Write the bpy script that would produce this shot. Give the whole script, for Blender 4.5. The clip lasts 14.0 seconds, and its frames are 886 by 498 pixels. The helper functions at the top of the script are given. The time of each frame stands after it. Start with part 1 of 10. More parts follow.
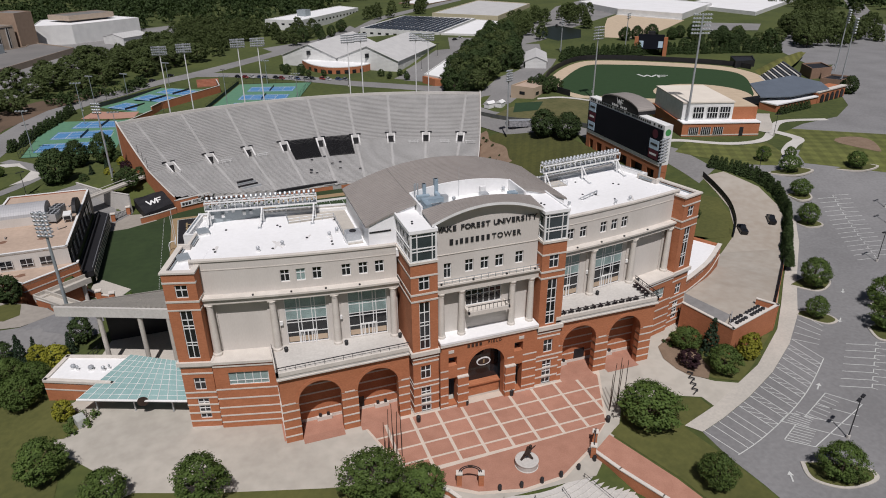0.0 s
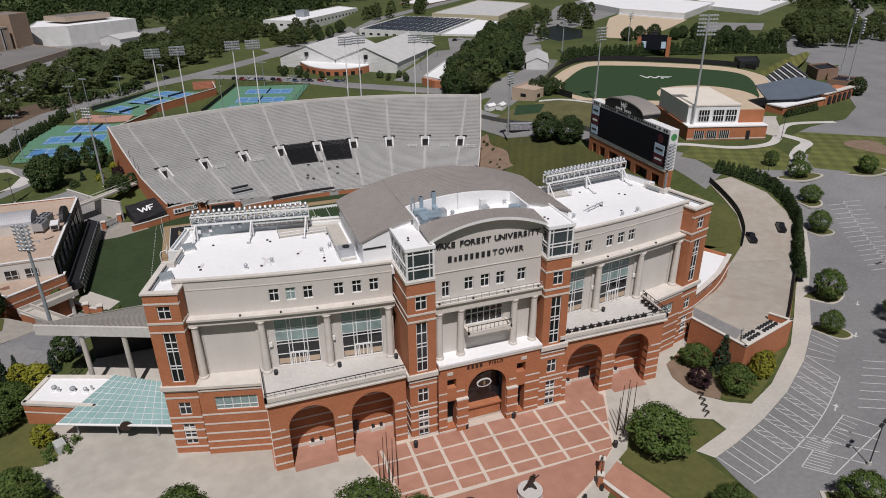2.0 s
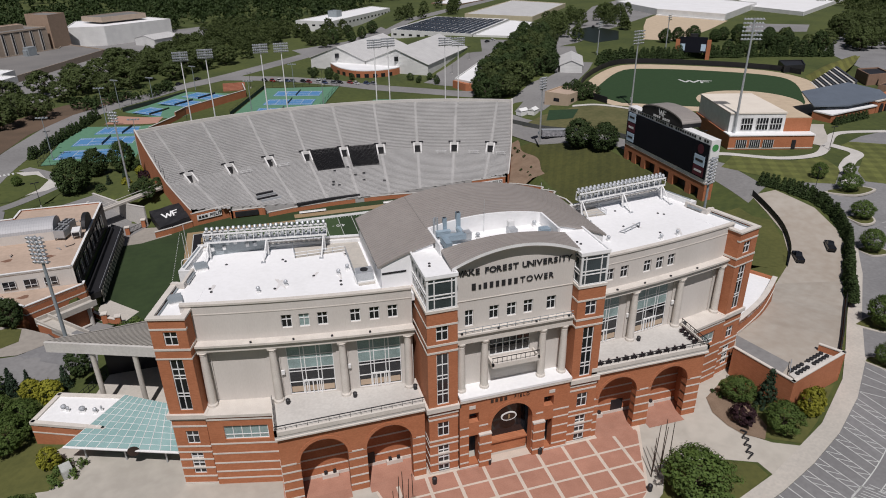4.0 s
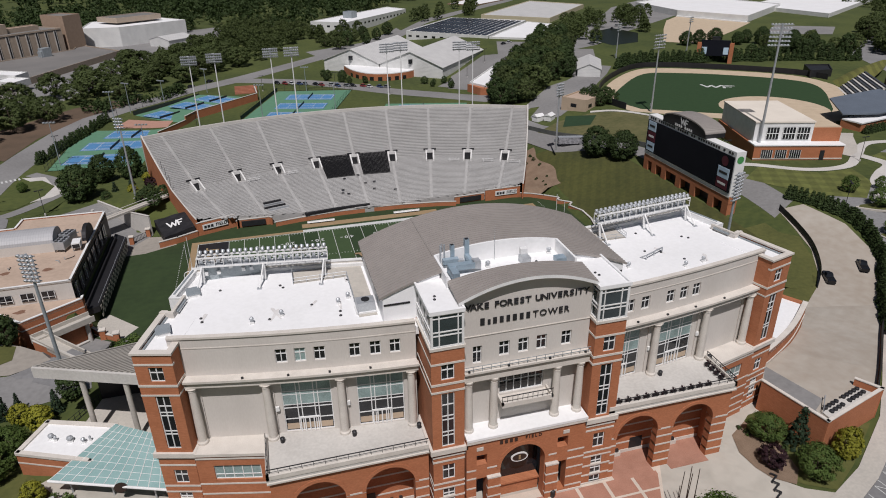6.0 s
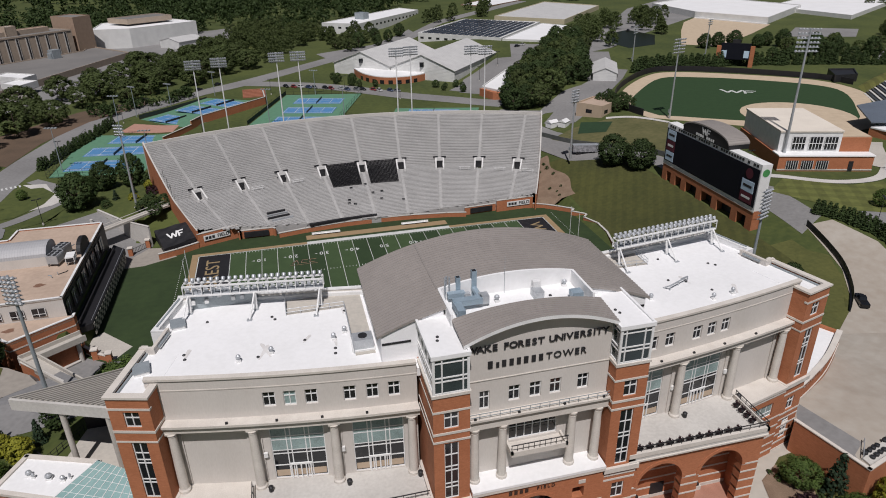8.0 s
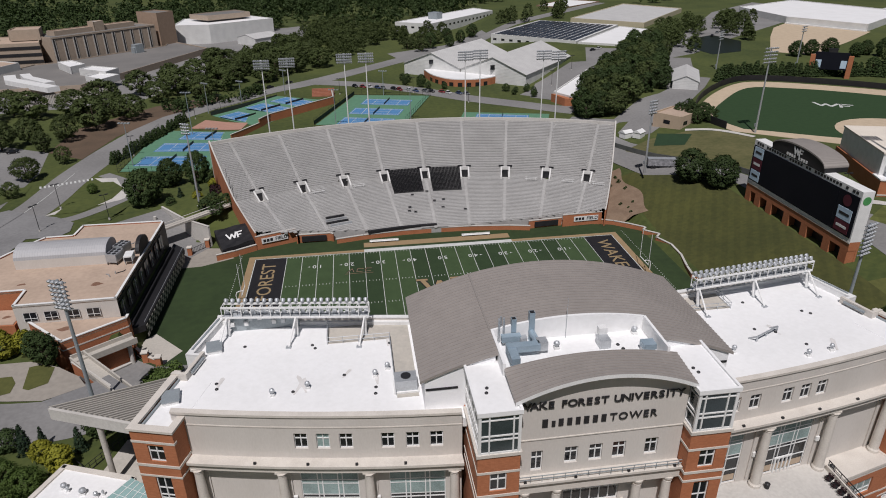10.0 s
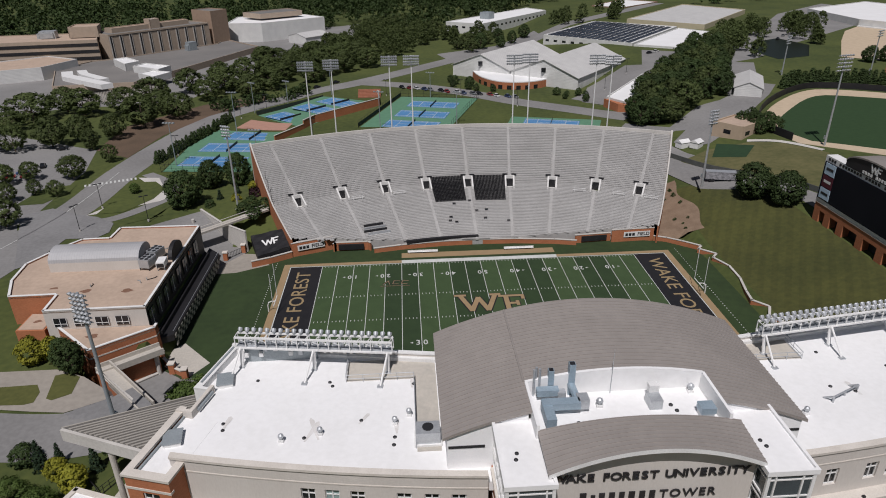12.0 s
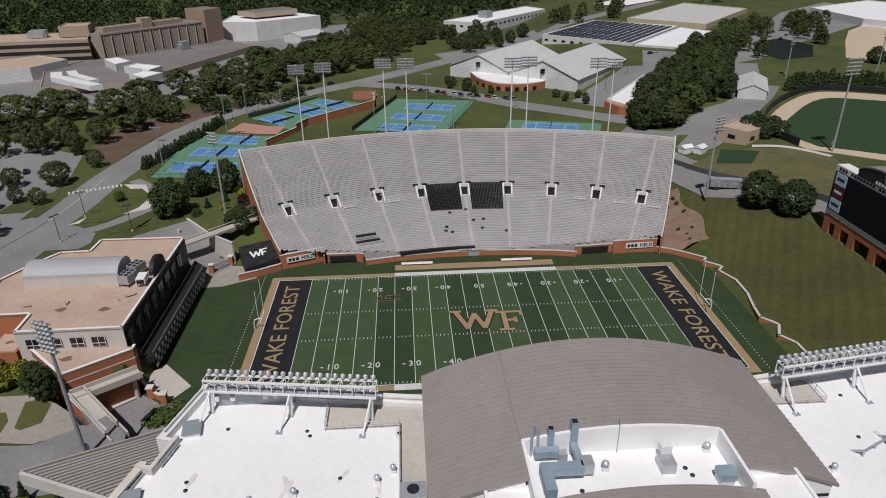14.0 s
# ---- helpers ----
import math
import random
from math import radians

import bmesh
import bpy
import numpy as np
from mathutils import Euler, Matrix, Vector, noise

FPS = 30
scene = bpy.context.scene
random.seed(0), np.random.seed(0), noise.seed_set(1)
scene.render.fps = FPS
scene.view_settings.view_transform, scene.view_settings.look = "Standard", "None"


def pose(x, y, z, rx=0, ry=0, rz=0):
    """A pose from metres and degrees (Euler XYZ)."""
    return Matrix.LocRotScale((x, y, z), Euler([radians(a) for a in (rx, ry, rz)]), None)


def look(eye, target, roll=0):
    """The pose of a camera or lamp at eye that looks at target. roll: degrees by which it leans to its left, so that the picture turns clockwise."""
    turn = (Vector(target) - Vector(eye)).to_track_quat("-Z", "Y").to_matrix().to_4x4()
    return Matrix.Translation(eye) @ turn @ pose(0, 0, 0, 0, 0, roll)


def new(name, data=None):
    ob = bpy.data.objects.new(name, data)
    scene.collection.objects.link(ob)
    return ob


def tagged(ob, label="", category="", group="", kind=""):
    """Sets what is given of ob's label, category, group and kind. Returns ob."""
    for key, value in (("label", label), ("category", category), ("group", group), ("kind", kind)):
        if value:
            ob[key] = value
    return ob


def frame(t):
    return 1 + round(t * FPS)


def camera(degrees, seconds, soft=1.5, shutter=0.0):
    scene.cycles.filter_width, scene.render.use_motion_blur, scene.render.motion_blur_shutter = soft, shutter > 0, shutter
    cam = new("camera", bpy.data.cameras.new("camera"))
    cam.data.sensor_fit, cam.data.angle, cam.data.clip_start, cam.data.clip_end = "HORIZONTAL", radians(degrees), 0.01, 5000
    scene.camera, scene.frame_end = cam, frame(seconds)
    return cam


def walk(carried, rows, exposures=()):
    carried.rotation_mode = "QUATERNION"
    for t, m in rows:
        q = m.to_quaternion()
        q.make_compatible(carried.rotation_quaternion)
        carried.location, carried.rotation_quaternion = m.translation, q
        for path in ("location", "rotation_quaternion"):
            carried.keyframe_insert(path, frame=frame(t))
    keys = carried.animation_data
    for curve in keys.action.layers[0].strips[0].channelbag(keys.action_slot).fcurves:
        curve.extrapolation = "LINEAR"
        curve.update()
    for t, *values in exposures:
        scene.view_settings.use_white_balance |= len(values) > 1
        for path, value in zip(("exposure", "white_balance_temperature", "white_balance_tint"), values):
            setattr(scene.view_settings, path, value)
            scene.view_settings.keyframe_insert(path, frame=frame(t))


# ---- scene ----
cam = camera(68.08, 14.0, 1.0)
PATH = [
    (0, (-38.494, -193.539, 84.672), (-8.608, -108.442, 41.482), -0.37),
    (0.5, (-37.856, -192.197, 84.720), (-8.034, -107.123, 41.442), -0.41),
    (1, (-37.282, -190.844, 84.731), (-7.443, -105.782, 41.441), -0.47),
    (1.5, (-36.658, -189.338, 84.727), (-6.797, -104.279, 41.445), -0.48),
    (2, (-35.930, -187.644, 84.716), (-6.185, -102.537, 41.449), -0.51),
    (2.5, (-35.056, -185.889, 84.801), (-5.884, -100.610, 41.482), -0.62),
    (3, (-34.229, -184.110, 84.898), (-6.203, -98.442, 41.591), -0.67),
    (5.5, (-29.943, -174.874, 85.988), (-6.744, -87.851, 42.527), -0.87),
    (6, (-29.121, -172.930, 86.084), (-5.923, -85.894, 42.648), -0.86),
    (6.5, (-28.262, -170.798, 86.104), (-5.056, -83.765, 42.667), -0.91),
    (7, (-27.409, -168.659, 86.137), (-4.186, -81.637, 42.688), -0.92),
    (9.5, (-23.588, -157.617, 86.645), (-9.076, -68.707, 43.236), -0.85),
    (10, (-22.848, -155.389, 86.634), (-10.941, -66.100, 43.210), -0.76),
    (10.5, (-22.052, -153.083, 86.592), (-12.632, -63.483, 43.196), -0.81),
    (11, (-21.327, -150.786, 86.557), (-13.910, -61.012, 43.134), -0.79),
    (11.5, (-20.652, -148.523, 86.613), (-14.949, -58.657, 43.122), -0.81),
    (12, (-20.090, -146.278, 86.737), (-15.176, -56.386, 43.202), -0.86),
    (12.5, (-19.688, -144.140, 86.871), (-14.698, -54.281, 43.277), -0.72),
    (13, (-19.205, -141.893, 86.844), (-14.141, -52.044, 43.238), -0.67),
    (13.5, (-18.795, -139.773, 86.914), (-13.706, -49.983, 43.188), -0.57),
    (14, (-18.436, -137.817, 87.294), (-13.375, -48.114, 43.388), -0.80),
]
walk(cam, [(t, look(eye, target, roll)) for t, eye, target, roll in PATH], [(0, -0.05, 6300, 13), (6.5, -0.1, 6300, 13), (14, -0.18, 6300, 13)])

import collections
from mathutils.geometry import tessellate_polygon

# ---------- light ----------
SUN_AZ = (-0.27, -0.96)
SUN_EL = radians(60)
world = bpy.data.worlds.new("sky")
scene.world = world
world.use_nodes = True
wn = world.node_tree
sky = wn.nodes.new("ShaderNodeTexSky")
sky.sky_type = "NISHITA"
sky.sun_disc = False
sky.sun_elevation = SUN_EL
sky.sun_rotation = math.atan2(SUN_AZ[0], SUN_AZ[1])
sky.dust_density = 1.5
wn.nodes["Background"].inputs["Strength"].default_value = 0.026
wn.links.new(sky.outputs[0], wn.nodes["Background"].inputs["Color"])
sun_data = bpy.data.lights.new("sun", "SUN")
sun_data.energy = 3.9
sun_data.angle = radians(0.53)
sun_data.color = (1.0, 0.955, 0.915)
sun = new("sun", sun_data)
sun.matrix_world = look((SUN_AZ[0] * 200, SUN_AZ[1] * 200, 200 * math.tan(SUN_EL)), (0, 0, 0))

# ---------- materials ----------
MATS = {}


def surf(name, c1, c2=None, scale=0.5, rough=0.8, bump=0.0, metal=0.0, fine=6.0, spec=0.4, stretch=(1, 1, 1), rand=0.0):
    """A surface of two tones: broad stains and fine grain in world size, with a little relief."""
    if name in MATS:
        return MATS[name]
    c2 = c2 or tuple(v * 0.72 for v in c1)
    m = bpy.data.materials.new(name)
    m.use_nodes = True
    t = m.node_tree
    b = t.nodes["Principled BSDF"]
    geo = t.nodes.new("ShaderNodeNewGeometry")
    mp = t.nodes.new("ShaderNodeMapping")
    mp.inputs["Scale"].default_value = stretch
    t.links.new(geo.outputs["Position"], mp.inputs["Vector"])
    n1 = t.nodes.new("ShaderNodeTexNoise")
    n1.inputs["Scale"].default_value = scale
    n1.inputs["Detail"].default_value = 5
    n2 = t.nodes.new("ShaderNodeTexNoise")
    n2.inputs["Scale"].default_value = fine
    n2.inputs["Detail"].default_value = 3
    for n in (n1, n2):
        t.links.new(mp.outputs[0], n.inputs["Vector"])
    add = t.nodes.new("ShaderNodeMath")
    add.operation = "MULTIPLY_ADD"
    add.inputs[1].default_value = 0.45
    t.links.new(n2.outputs[0], add.inputs[0])
    sc = t.nodes.new("ShaderNodeMath")
    sc.operation = "MULTIPLY"
    sc.inputs[1].default_value = 0.55
    t.links.new(n1.outputs[0], sc.inputs[0])
    t.links.new(sc.outputs[0], add.inputs[2])
    ramp = t.nodes.new("ShaderNodeValToRGB")
    ramp.color_ramp.elements[0].position = 0.36
    ramp.color_ramp.elements[1].position = 0.62
    ramp.color_ramp.elements[0].color = (*c2, 1)
    ramp.color_ramp.elements[1].color = (*c1, 1)
    t.links.new(add.outputs[0], ramp.inputs[0])
    out = ramp.outputs[0]
    if rand:
        info = t.nodes.new("ShaderNodeObjectInfo")
        hsv = t.nodes.new("ShaderNodeHueSaturation")
        mr = t.nodes.new("ShaderNodeMapRange")
        mr.inputs[3].default_value, mr.inputs[4].default_value = 1 - rand, 1 + rand
        t.links.new(info.outputs["Random"], mr.inputs[0])
        t.links.new(mr.outputs[0], hsv.inputs["Value"])
        t.links.new(out, hsv.inputs["Color"])
        out = hsv.outputs[0]
    t.links.new(out, b.inputs["Base Color"])
    b.inputs["Roughness"].default_value = rough
    b.inputs["Metallic"].default_value = metal
    b.inputs["Specular IOR Level"].default_value = spec
    if bump:
        bp = t.nodes.new("ShaderNodeBump")
        bp.inputs["Strength"].default_value = bump
        bp.inputs["Distance"].default_value = 0.05
        t.links.new(n2.outputs[0], bp.inputs["Height"])
        t.links.new(bp.outputs[0], b.inputs["Normal"])
    MATS[name] = m
    return m


def brick_mat(name, c1, c2, mortar):
    """Running-bond brick; courses along z, lengths along the wall."""
    m = surf(name, c1, c2, scale=0.35, rough=0.85, fine=3.0)
    t = m.node_tree
    geo = t.nodes.new("ShaderNodeNewGeometry")
    sep = t.nodes.new("ShaderNodeSeparateXYZ")
    t.links.new(geo.outputs["Position"], sep.inputs[0])
    s = t.nodes.new("ShaderNodeMath")
    t.links.new(sep.outputs[0], s.inputs[0])
    t.links.new(sep.outputs[1], s.inputs[1])
    com = t.nodes.new("ShaderNodeCombineXYZ")
    t.links.new(s.outputs[0], com.inputs[0])
    t.links.new(sep.outputs[2], com.inputs[1])
    br = t.nodes.new("ShaderNodeTexBrick")
    br.inputs["Scale"].default_value = 1.0
    br.inputs["Brick Width"].default_value = 0.4
    br.inputs["Row Height"].default_value = 0.13
    br.inputs["Mortar Size"].default_value = 0.012
    br.inputs["Color1"].default_value = (1, 1, 1, 1)
    br.inputs["Color2"].default_value = (0.8, 0.78, 0.76, 1)
    br.inputs["Mortar"].default_value = (*mortar, 1)
    t.links.new(com.outputs[0], br.inputs["Vector"])
    mix = t.nodes.new("ShaderNodeMix")
    mix.data_type, mix.blend_type = "RGBA", "MULTIPLY"
    mix.inputs[0].default_value = 0.8
    b = t.nodes["Principled BSDF"]
    src = b.inputs["Base Color"].links[0].from_socket
    t.links.new(src, mix.inputs[6])
    t.links.new(br.outputs["Color"], mix.inputs[7])
    t.links.new(mix.outputs[2], b.inputs["Base Color"])
    return m


def ribbed(name, c1, c2, axis, pitch, rough=0.5, metal=0.0, depth=0.6, dark=0.8):
    """Standing-seam sheet: narrow raised ribs across the given world axis."""
    m = surf(name, c1, c2, scale=0.2, rough=rough, metal=metal)
    t = m.node_tree
    geo = t.nodes.new("ShaderNodeNewGeometry")
    sep = t.nodes.new("ShaderNodeSeparateXYZ")
    t.links.new(geo.outputs["Position"], sep.inputs[0])
    k = t.nodes.new("ShaderNodeMath")
    k.operation = "FRACT"
    d = t.nodes.new("ShaderNodeMath")
    d.operation = "DIVIDE"
    d.inputs[1].default_value = pitch
    t.links.new(sep.outputs["xyz".index(axis)], d.inputs[0])
    t.links.new(d.outputs[0], k.inputs[0])
    g = t.nodes.new("ShaderNodeMath")
    g.operation = "LESS_THAN"
    g.inputs[1].default_value = 0.22
    t.links.new(k.outputs[0], g.inputs[0])
    bp = t.nodes.new("ShaderNodeBump")
    bp.inputs["Strength"].default_value = depth
    bp.inputs["Distance"].default_value = 0.06
    t.links.new(g.outputs[0], bp.inputs["Height"])
    b = t.nodes["Principled BSDF"]
    t.links.new(bp.outputs[0], b.inputs["Normal"])
    mix = t.nodes.new("ShaderNodeMix")
    mix.data_type, mix.blend_type = "RGBA", "MULTIPLY"
    mix.inputs[7].default_value = (dark, dark, dark, 1)
    src = b.inputs["Base Color"].links[0].from_socket
    t.links.new(g.outputs[0], mix.inputs[0])
    t.links.new(src, mix.inputs[6])
    t.links.new(mix.outputs[2], b.inputs["Base Color"])
    return m


def striped(name, c1, c2, heading, width, dark=0.82, cross=False):
    """Mown grass: alternate bands of one width along a heading in degrees."""
    m = surf(name, c1, c2, scale=0.08, rough=0.95, fine=0.8, bump=0.3)
    t = m.node_tree
    geo = t.nodes.new("ShaderNodeNewGeometry")
    b = t.nodes["Principled BSDF"]
    for k in ((0, 90) if cross else (0,)):
        a = radians(heading + k)
        dot = t.nodes.new("ShaderNodeVectorMath")
        dot.operation = "DOT_PRODUCT"
        dot.inputs[1].default_value = (-math.sin(a) * math.pi / width, math.cos(a) * math.pi / width, 0)
        t.links.new(geo.outputs["Position"], dot.inputs[0])
        sn = t.nodes.new("ShaderNodeMath")
        sn.operation = "SINE"
        t.links.new(dot.outputs["Value"], sn.inputs[0])
        mr = t.nodes.new("ShaderNodeMapRange")
        mr.inputs[1].default_value, mr.inputs[2].default_value = -0.25, 0.25
        t.links.new(sn.outputs[0], mr.inputs[0])
        mix = t.nodes.new("ShaderNodeMix")
        mix.data_type, mix.blend_type = "RGBA", "MULTIPLY"
        mix.inputs[7].default_value = (dark, dark, dark, 1)
        src = b.inputs["Base Color"].links[0].from_socket
        t.links.new(mr.outputs[0], mix.inputs[0])
        t.links.new(src, mix.inputs[6])
        t.links.new(mix.outputs[2], b.inputs["Base Color"])
    return m


def glass_mat(name, c, rough=0.08):
    m = surf(name, c, tuple(v * 0.6 for v in c), scale=0.4, rough=rough, spec=0.6)
    return m


BRICK = brick_mat("red_brick", (0.46, 0.18, 0.088), (0.395, 0.148, 0.068), (0.85, 0.8, 0.74))
STONE = surf("cast_stone", (0.63, 0.59, 0.535), (0.53, 0.49, 0.44), rough=0.85, bump=0.1)
STUCCO = surf("cream_stucco", (0.59, 0.555, 0.515), (0.53, 0.495, 0.455), scale=0.25, rough=0.9, stretch=(1, 1, 0.3))
ROOF_PANEL = surf("seamed_metal_sheet", (0.335, 0.305, 0.282), (0.295, 0.268, 0.248), scale=0.15, rough=0.55, metal=0.15, fine=0.8)
AISLE = surf("aisle_concrete", (0.47, 0.462, 0.45), (0.39, 0.383, 0.372), scale=0.15, rough=0.9, fine=1.5)
ROOF_WHITE = surf("white_membrane", (0.82, 0.82, 0.82), (0.755, 0.755, 0.75), scale=0.1, rough=0.6, fine=1.6)
ROOF_GREY = ribbed("grey_seamed_metal", (0.33, 0.30, 0.275), (0.285, 0.26, 0.24), "y", 0.62, rough=0.55, metal=0.2)
WHITE = surf("white_paint", (0.78, 0.78, 0.77), (0.66, 0.66, 0.65), rough=0.5)
STEEL = surf("galvanised_steel", (0.55, 0.57, 0.59), (0.42, 0.44, 0.46), rough=0.45, metal=0.5)
STEEL_DULL = surf("weathered_steel", (0.36, 0.40, 0.42), (0.27, 0.30, 0.32), rough=0.55, metal=0.3)
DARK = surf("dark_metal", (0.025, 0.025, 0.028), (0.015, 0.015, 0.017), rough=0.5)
BLACK = surf("black_vinyl", (0.012, 0.012, 0.014), (0.019, 0.018, 0.02), rough=0.6)
GLASS_DARK = glass_mat("dark_glass", (0.018, 0.02, 0.024))
GLASS_PALE = glass_mat("pale_glass", (0.30, 0.40, 0.39), 0.15)
GLASS_GREEN = surf("green_glass", (0.27, 0.40, 0.39), (0.22, 0.345, 0.335), rough=0.25, scale=0.3)
CONC = surf("concrete", (0.50, 0.465, 0.41), (0.40, 0.375, 0.335), scale=0.12, rough=0.9, bump=0.1, fine=2.0)
CONC_LIGHT = surf("pale_concrete", (0.55, 0.53, 0.495), (0.45, 0.43, 0.40), scale=0.15, rough=0.9, fine=2.5)
FORECOURT_MAT = surf("forecourt_concrete", (0.46, 0.43, 0.375), (0.36, 0.335, 0.29), scale=0.05, rough=0.9, fine=0.45)
PATH_CONC = surf("path_concrete", (0.33, 0.30, 0.26), (0.26, 0.235, 0.205), scale=0.12, rough=0.9, fine=0.8)
DRIVE = surf("stained_drive_concrete", (0.40, 0.365, 0.315), (0.325, 0.28, 0.23), scale=0.04, rough=0.9, fine=0.4)
PURE_WHITE = surf("bright_white_membrane", (0.88, 0.88, 0.88), (0.82, 0.82, 0.83), scale=0.2, rough=0.5)
GLASS_CLEAR = glass_mat("lantern_glass_tint", (0.05, 0.065, 0.07))
ASPHALT = surf("asphalt", (0.226, 0.224, 0.224), (0.17, 0.168, 0.168), scale=0.06, rough=0.95, fine=1.2)
ASPHALT_OLD = surf("old_asphalt", (0.235, 0.23, 0.225), (0.18, 0.176, 0.172), scale=0.05, rough=0.95, fine=1.0)
GRASS = surf("lawn", (0.078, 0.094, 0.023), (0.042, 0.058, 0.014), scale=0.035, rough=0.95, fine=0.5, bump=0.3)
GRASS_RICH = surf("fresh_lawn", (0.10, 0.102, 0.028), (0.066, 0.072, 0.019), scale=0.08, rough=0.95, fine=1.0, bump=0.3)
TURF_A = surf("light_turf", (0.047, 0.08, 0.03), (0.036, 0.063, 0.023), scale=0.3, rough=0.9)
TURF_B = surf("dark_turf", (0.027, 0.05, 0.018), (0.02, 0.039, 0.014), scale=0.3, rough=0.9)
TURF_C = surf("apron_turf", (0.031, 0.053, 0.016), (0.02, 0.036, 0.011), scale=0.07, fine=0.5, rough=0.9)
GOLD = surf("gold_turf", (0.32, 0.225, 0.125), (0.27, 0.19, 0.105), scale=0.3, rough=0.9)
GOLD_DARK = surf("antique_gold", (0.30, 0.22, 0.12), (0.26, 0.19, 0.10), rough=0.8)
LINE = surf("line_paint", (0.58, 0.59, 0.57), (0.47, 0.48, 0.46), rough=0.85)
PAVER = surf("red_pavers", (0.405, 0.21, 0.148), (0.325, 0.162, 0.112), scale=0.5, rough=0.9, fine=5.0, rand=0.06)
BEIGE = surf("beige_paint", (0.48, 0.37, 0.27), (0.42, 0.33, 0.24), rough=0.9)
GRAVEL_ROOF = surf("tan_roof", (0.47, 0.36, 0.28), (0.38, 0.29, 0.225), scale=0.15, rough=0.95, fine=1.0)
BLUE_COURT = surf("blue_court", (0.085, 0.23, 0.44), (0.07, 0.19, 0.37), rough=0.8)
GREEN_COURT = surf("green_court", (0.11, 0.24, 0.15), (0.09, 0.2, 0.125), rough=0.8)
DIRT = surf("brown_dirt", (0.23, 0.165, 0.115), (0.16, 0.11, 0.075), scale=0.4, rough=1.0, bump=0.3)
SAND = surf("tan_clay", (0.52, 0.42, 0.30), (0.44, 0.35, 0.25), scale=0.3, rough=1.0)
BARK = surf("bark", (0.10, 0.075, 0.055), (0.06, 0.045, 0.033), rough=1.0, fine=9)
SEATS = surf("bench_aluminium", (0.50, 0.493, 0.482), (0.40, 0.393, 0.383), scale=0.12, rough=0.75, fine=1.2, stretch=(1, 1, 1))
STEPS = surf("stand_concrete", (0.415, 0.407, 0.395), (0.33, 0.323, 0.312), scale=0.15, rough=0.9, fine=1.5)
BRONZE = surf("bronze", (0.075, 0.05, 0.04), (0.045, 0.03, 0.025), rough=0.5, metal=0.5)
SCREEN = surf("led_screen", (0.006, 0.007, 0.012), (0.009, 0.01, 0.016), scale=0.1, rough=0.65, spec=0.15)
OLIVE_BANK = striped("bank_grass", (0.071, 0.073, 0.018), (0.045, 0.05, 0.013), 62, 1.6, 0.9)
MOWN = striped("mown_lawn_grass", (0.14, 0.152, 0.04), (0.10, 0.112, 0.028), -30, 2.6, 0.82, True)
MOUND = striped("mown_mound_grass", (0.15, 0.15, 0.035), (0.115, 0.118, 0.028), 52, 2.2, 0.74)
MAROON = surf("dark_red_print", (0.10, 0.015, 0.03), rough=0.6)
SKYBLUE = surf("sign_white_blue", (0.42, 0.55, 0.68), (0.5, 0.62, 0.72), rough=0.6)


def leaf_mat(name, c1, c2):
    m = surf(name, c1, c2, scale=0.9, rough=0.75, fine=3.0, spec=0.25, rand=0.16)
    t = m.node_tree
    b = t.nodes["Principled BSDF"]
    tr = t.nodes.new("ShaderNodeBsdfTranslucent")
    tr.inputs[0].default_value = (c1[0] * 1.2, c1[1] * 1.4, c1[2] * 0.7, 1)
    mix = t.nodes.new("ShaderNodeMixShader")
    mix.inputs[0].default_value = 0.14
    t.links.new(b.outputs[0], mix.inputs[1])
    t.links.new(tr.outputs[0], mix.inputs[2])
    t.links.new(mix.outputs[0], t.nodes["Material Output"].inputs[0])
    return m


LEAF = leaf_mat("green_leaves", (0.09, 0.135, 0.03), (0.05, 0.08, 0.019))
LEAF_MID = leaf_mat("oak_leaves", (0.083, 0.108, 0.032), (0.034, 0.049, 0.016))
LEAF_DARK = leaf_mat("dark_leaves", (0.046, 0.072, 0.021), (0.026, 0.044, 0.013))
LEAF_YELLOW = leaf_mat("golden_leaves", (0.26, 0.25, 0.025), (0.16, 0.165, 0.02))
LEAF_RED = leaf_mat("plum_leaves", (0.035, 0.014, 0.018), (0.02, 0.009, 0.012))
NEEDLE = leaf_mat("needles", (0.028, 0.05, 0.025), (0.016, 0.03, 0.015))

# ---------- mesh helpers ----------


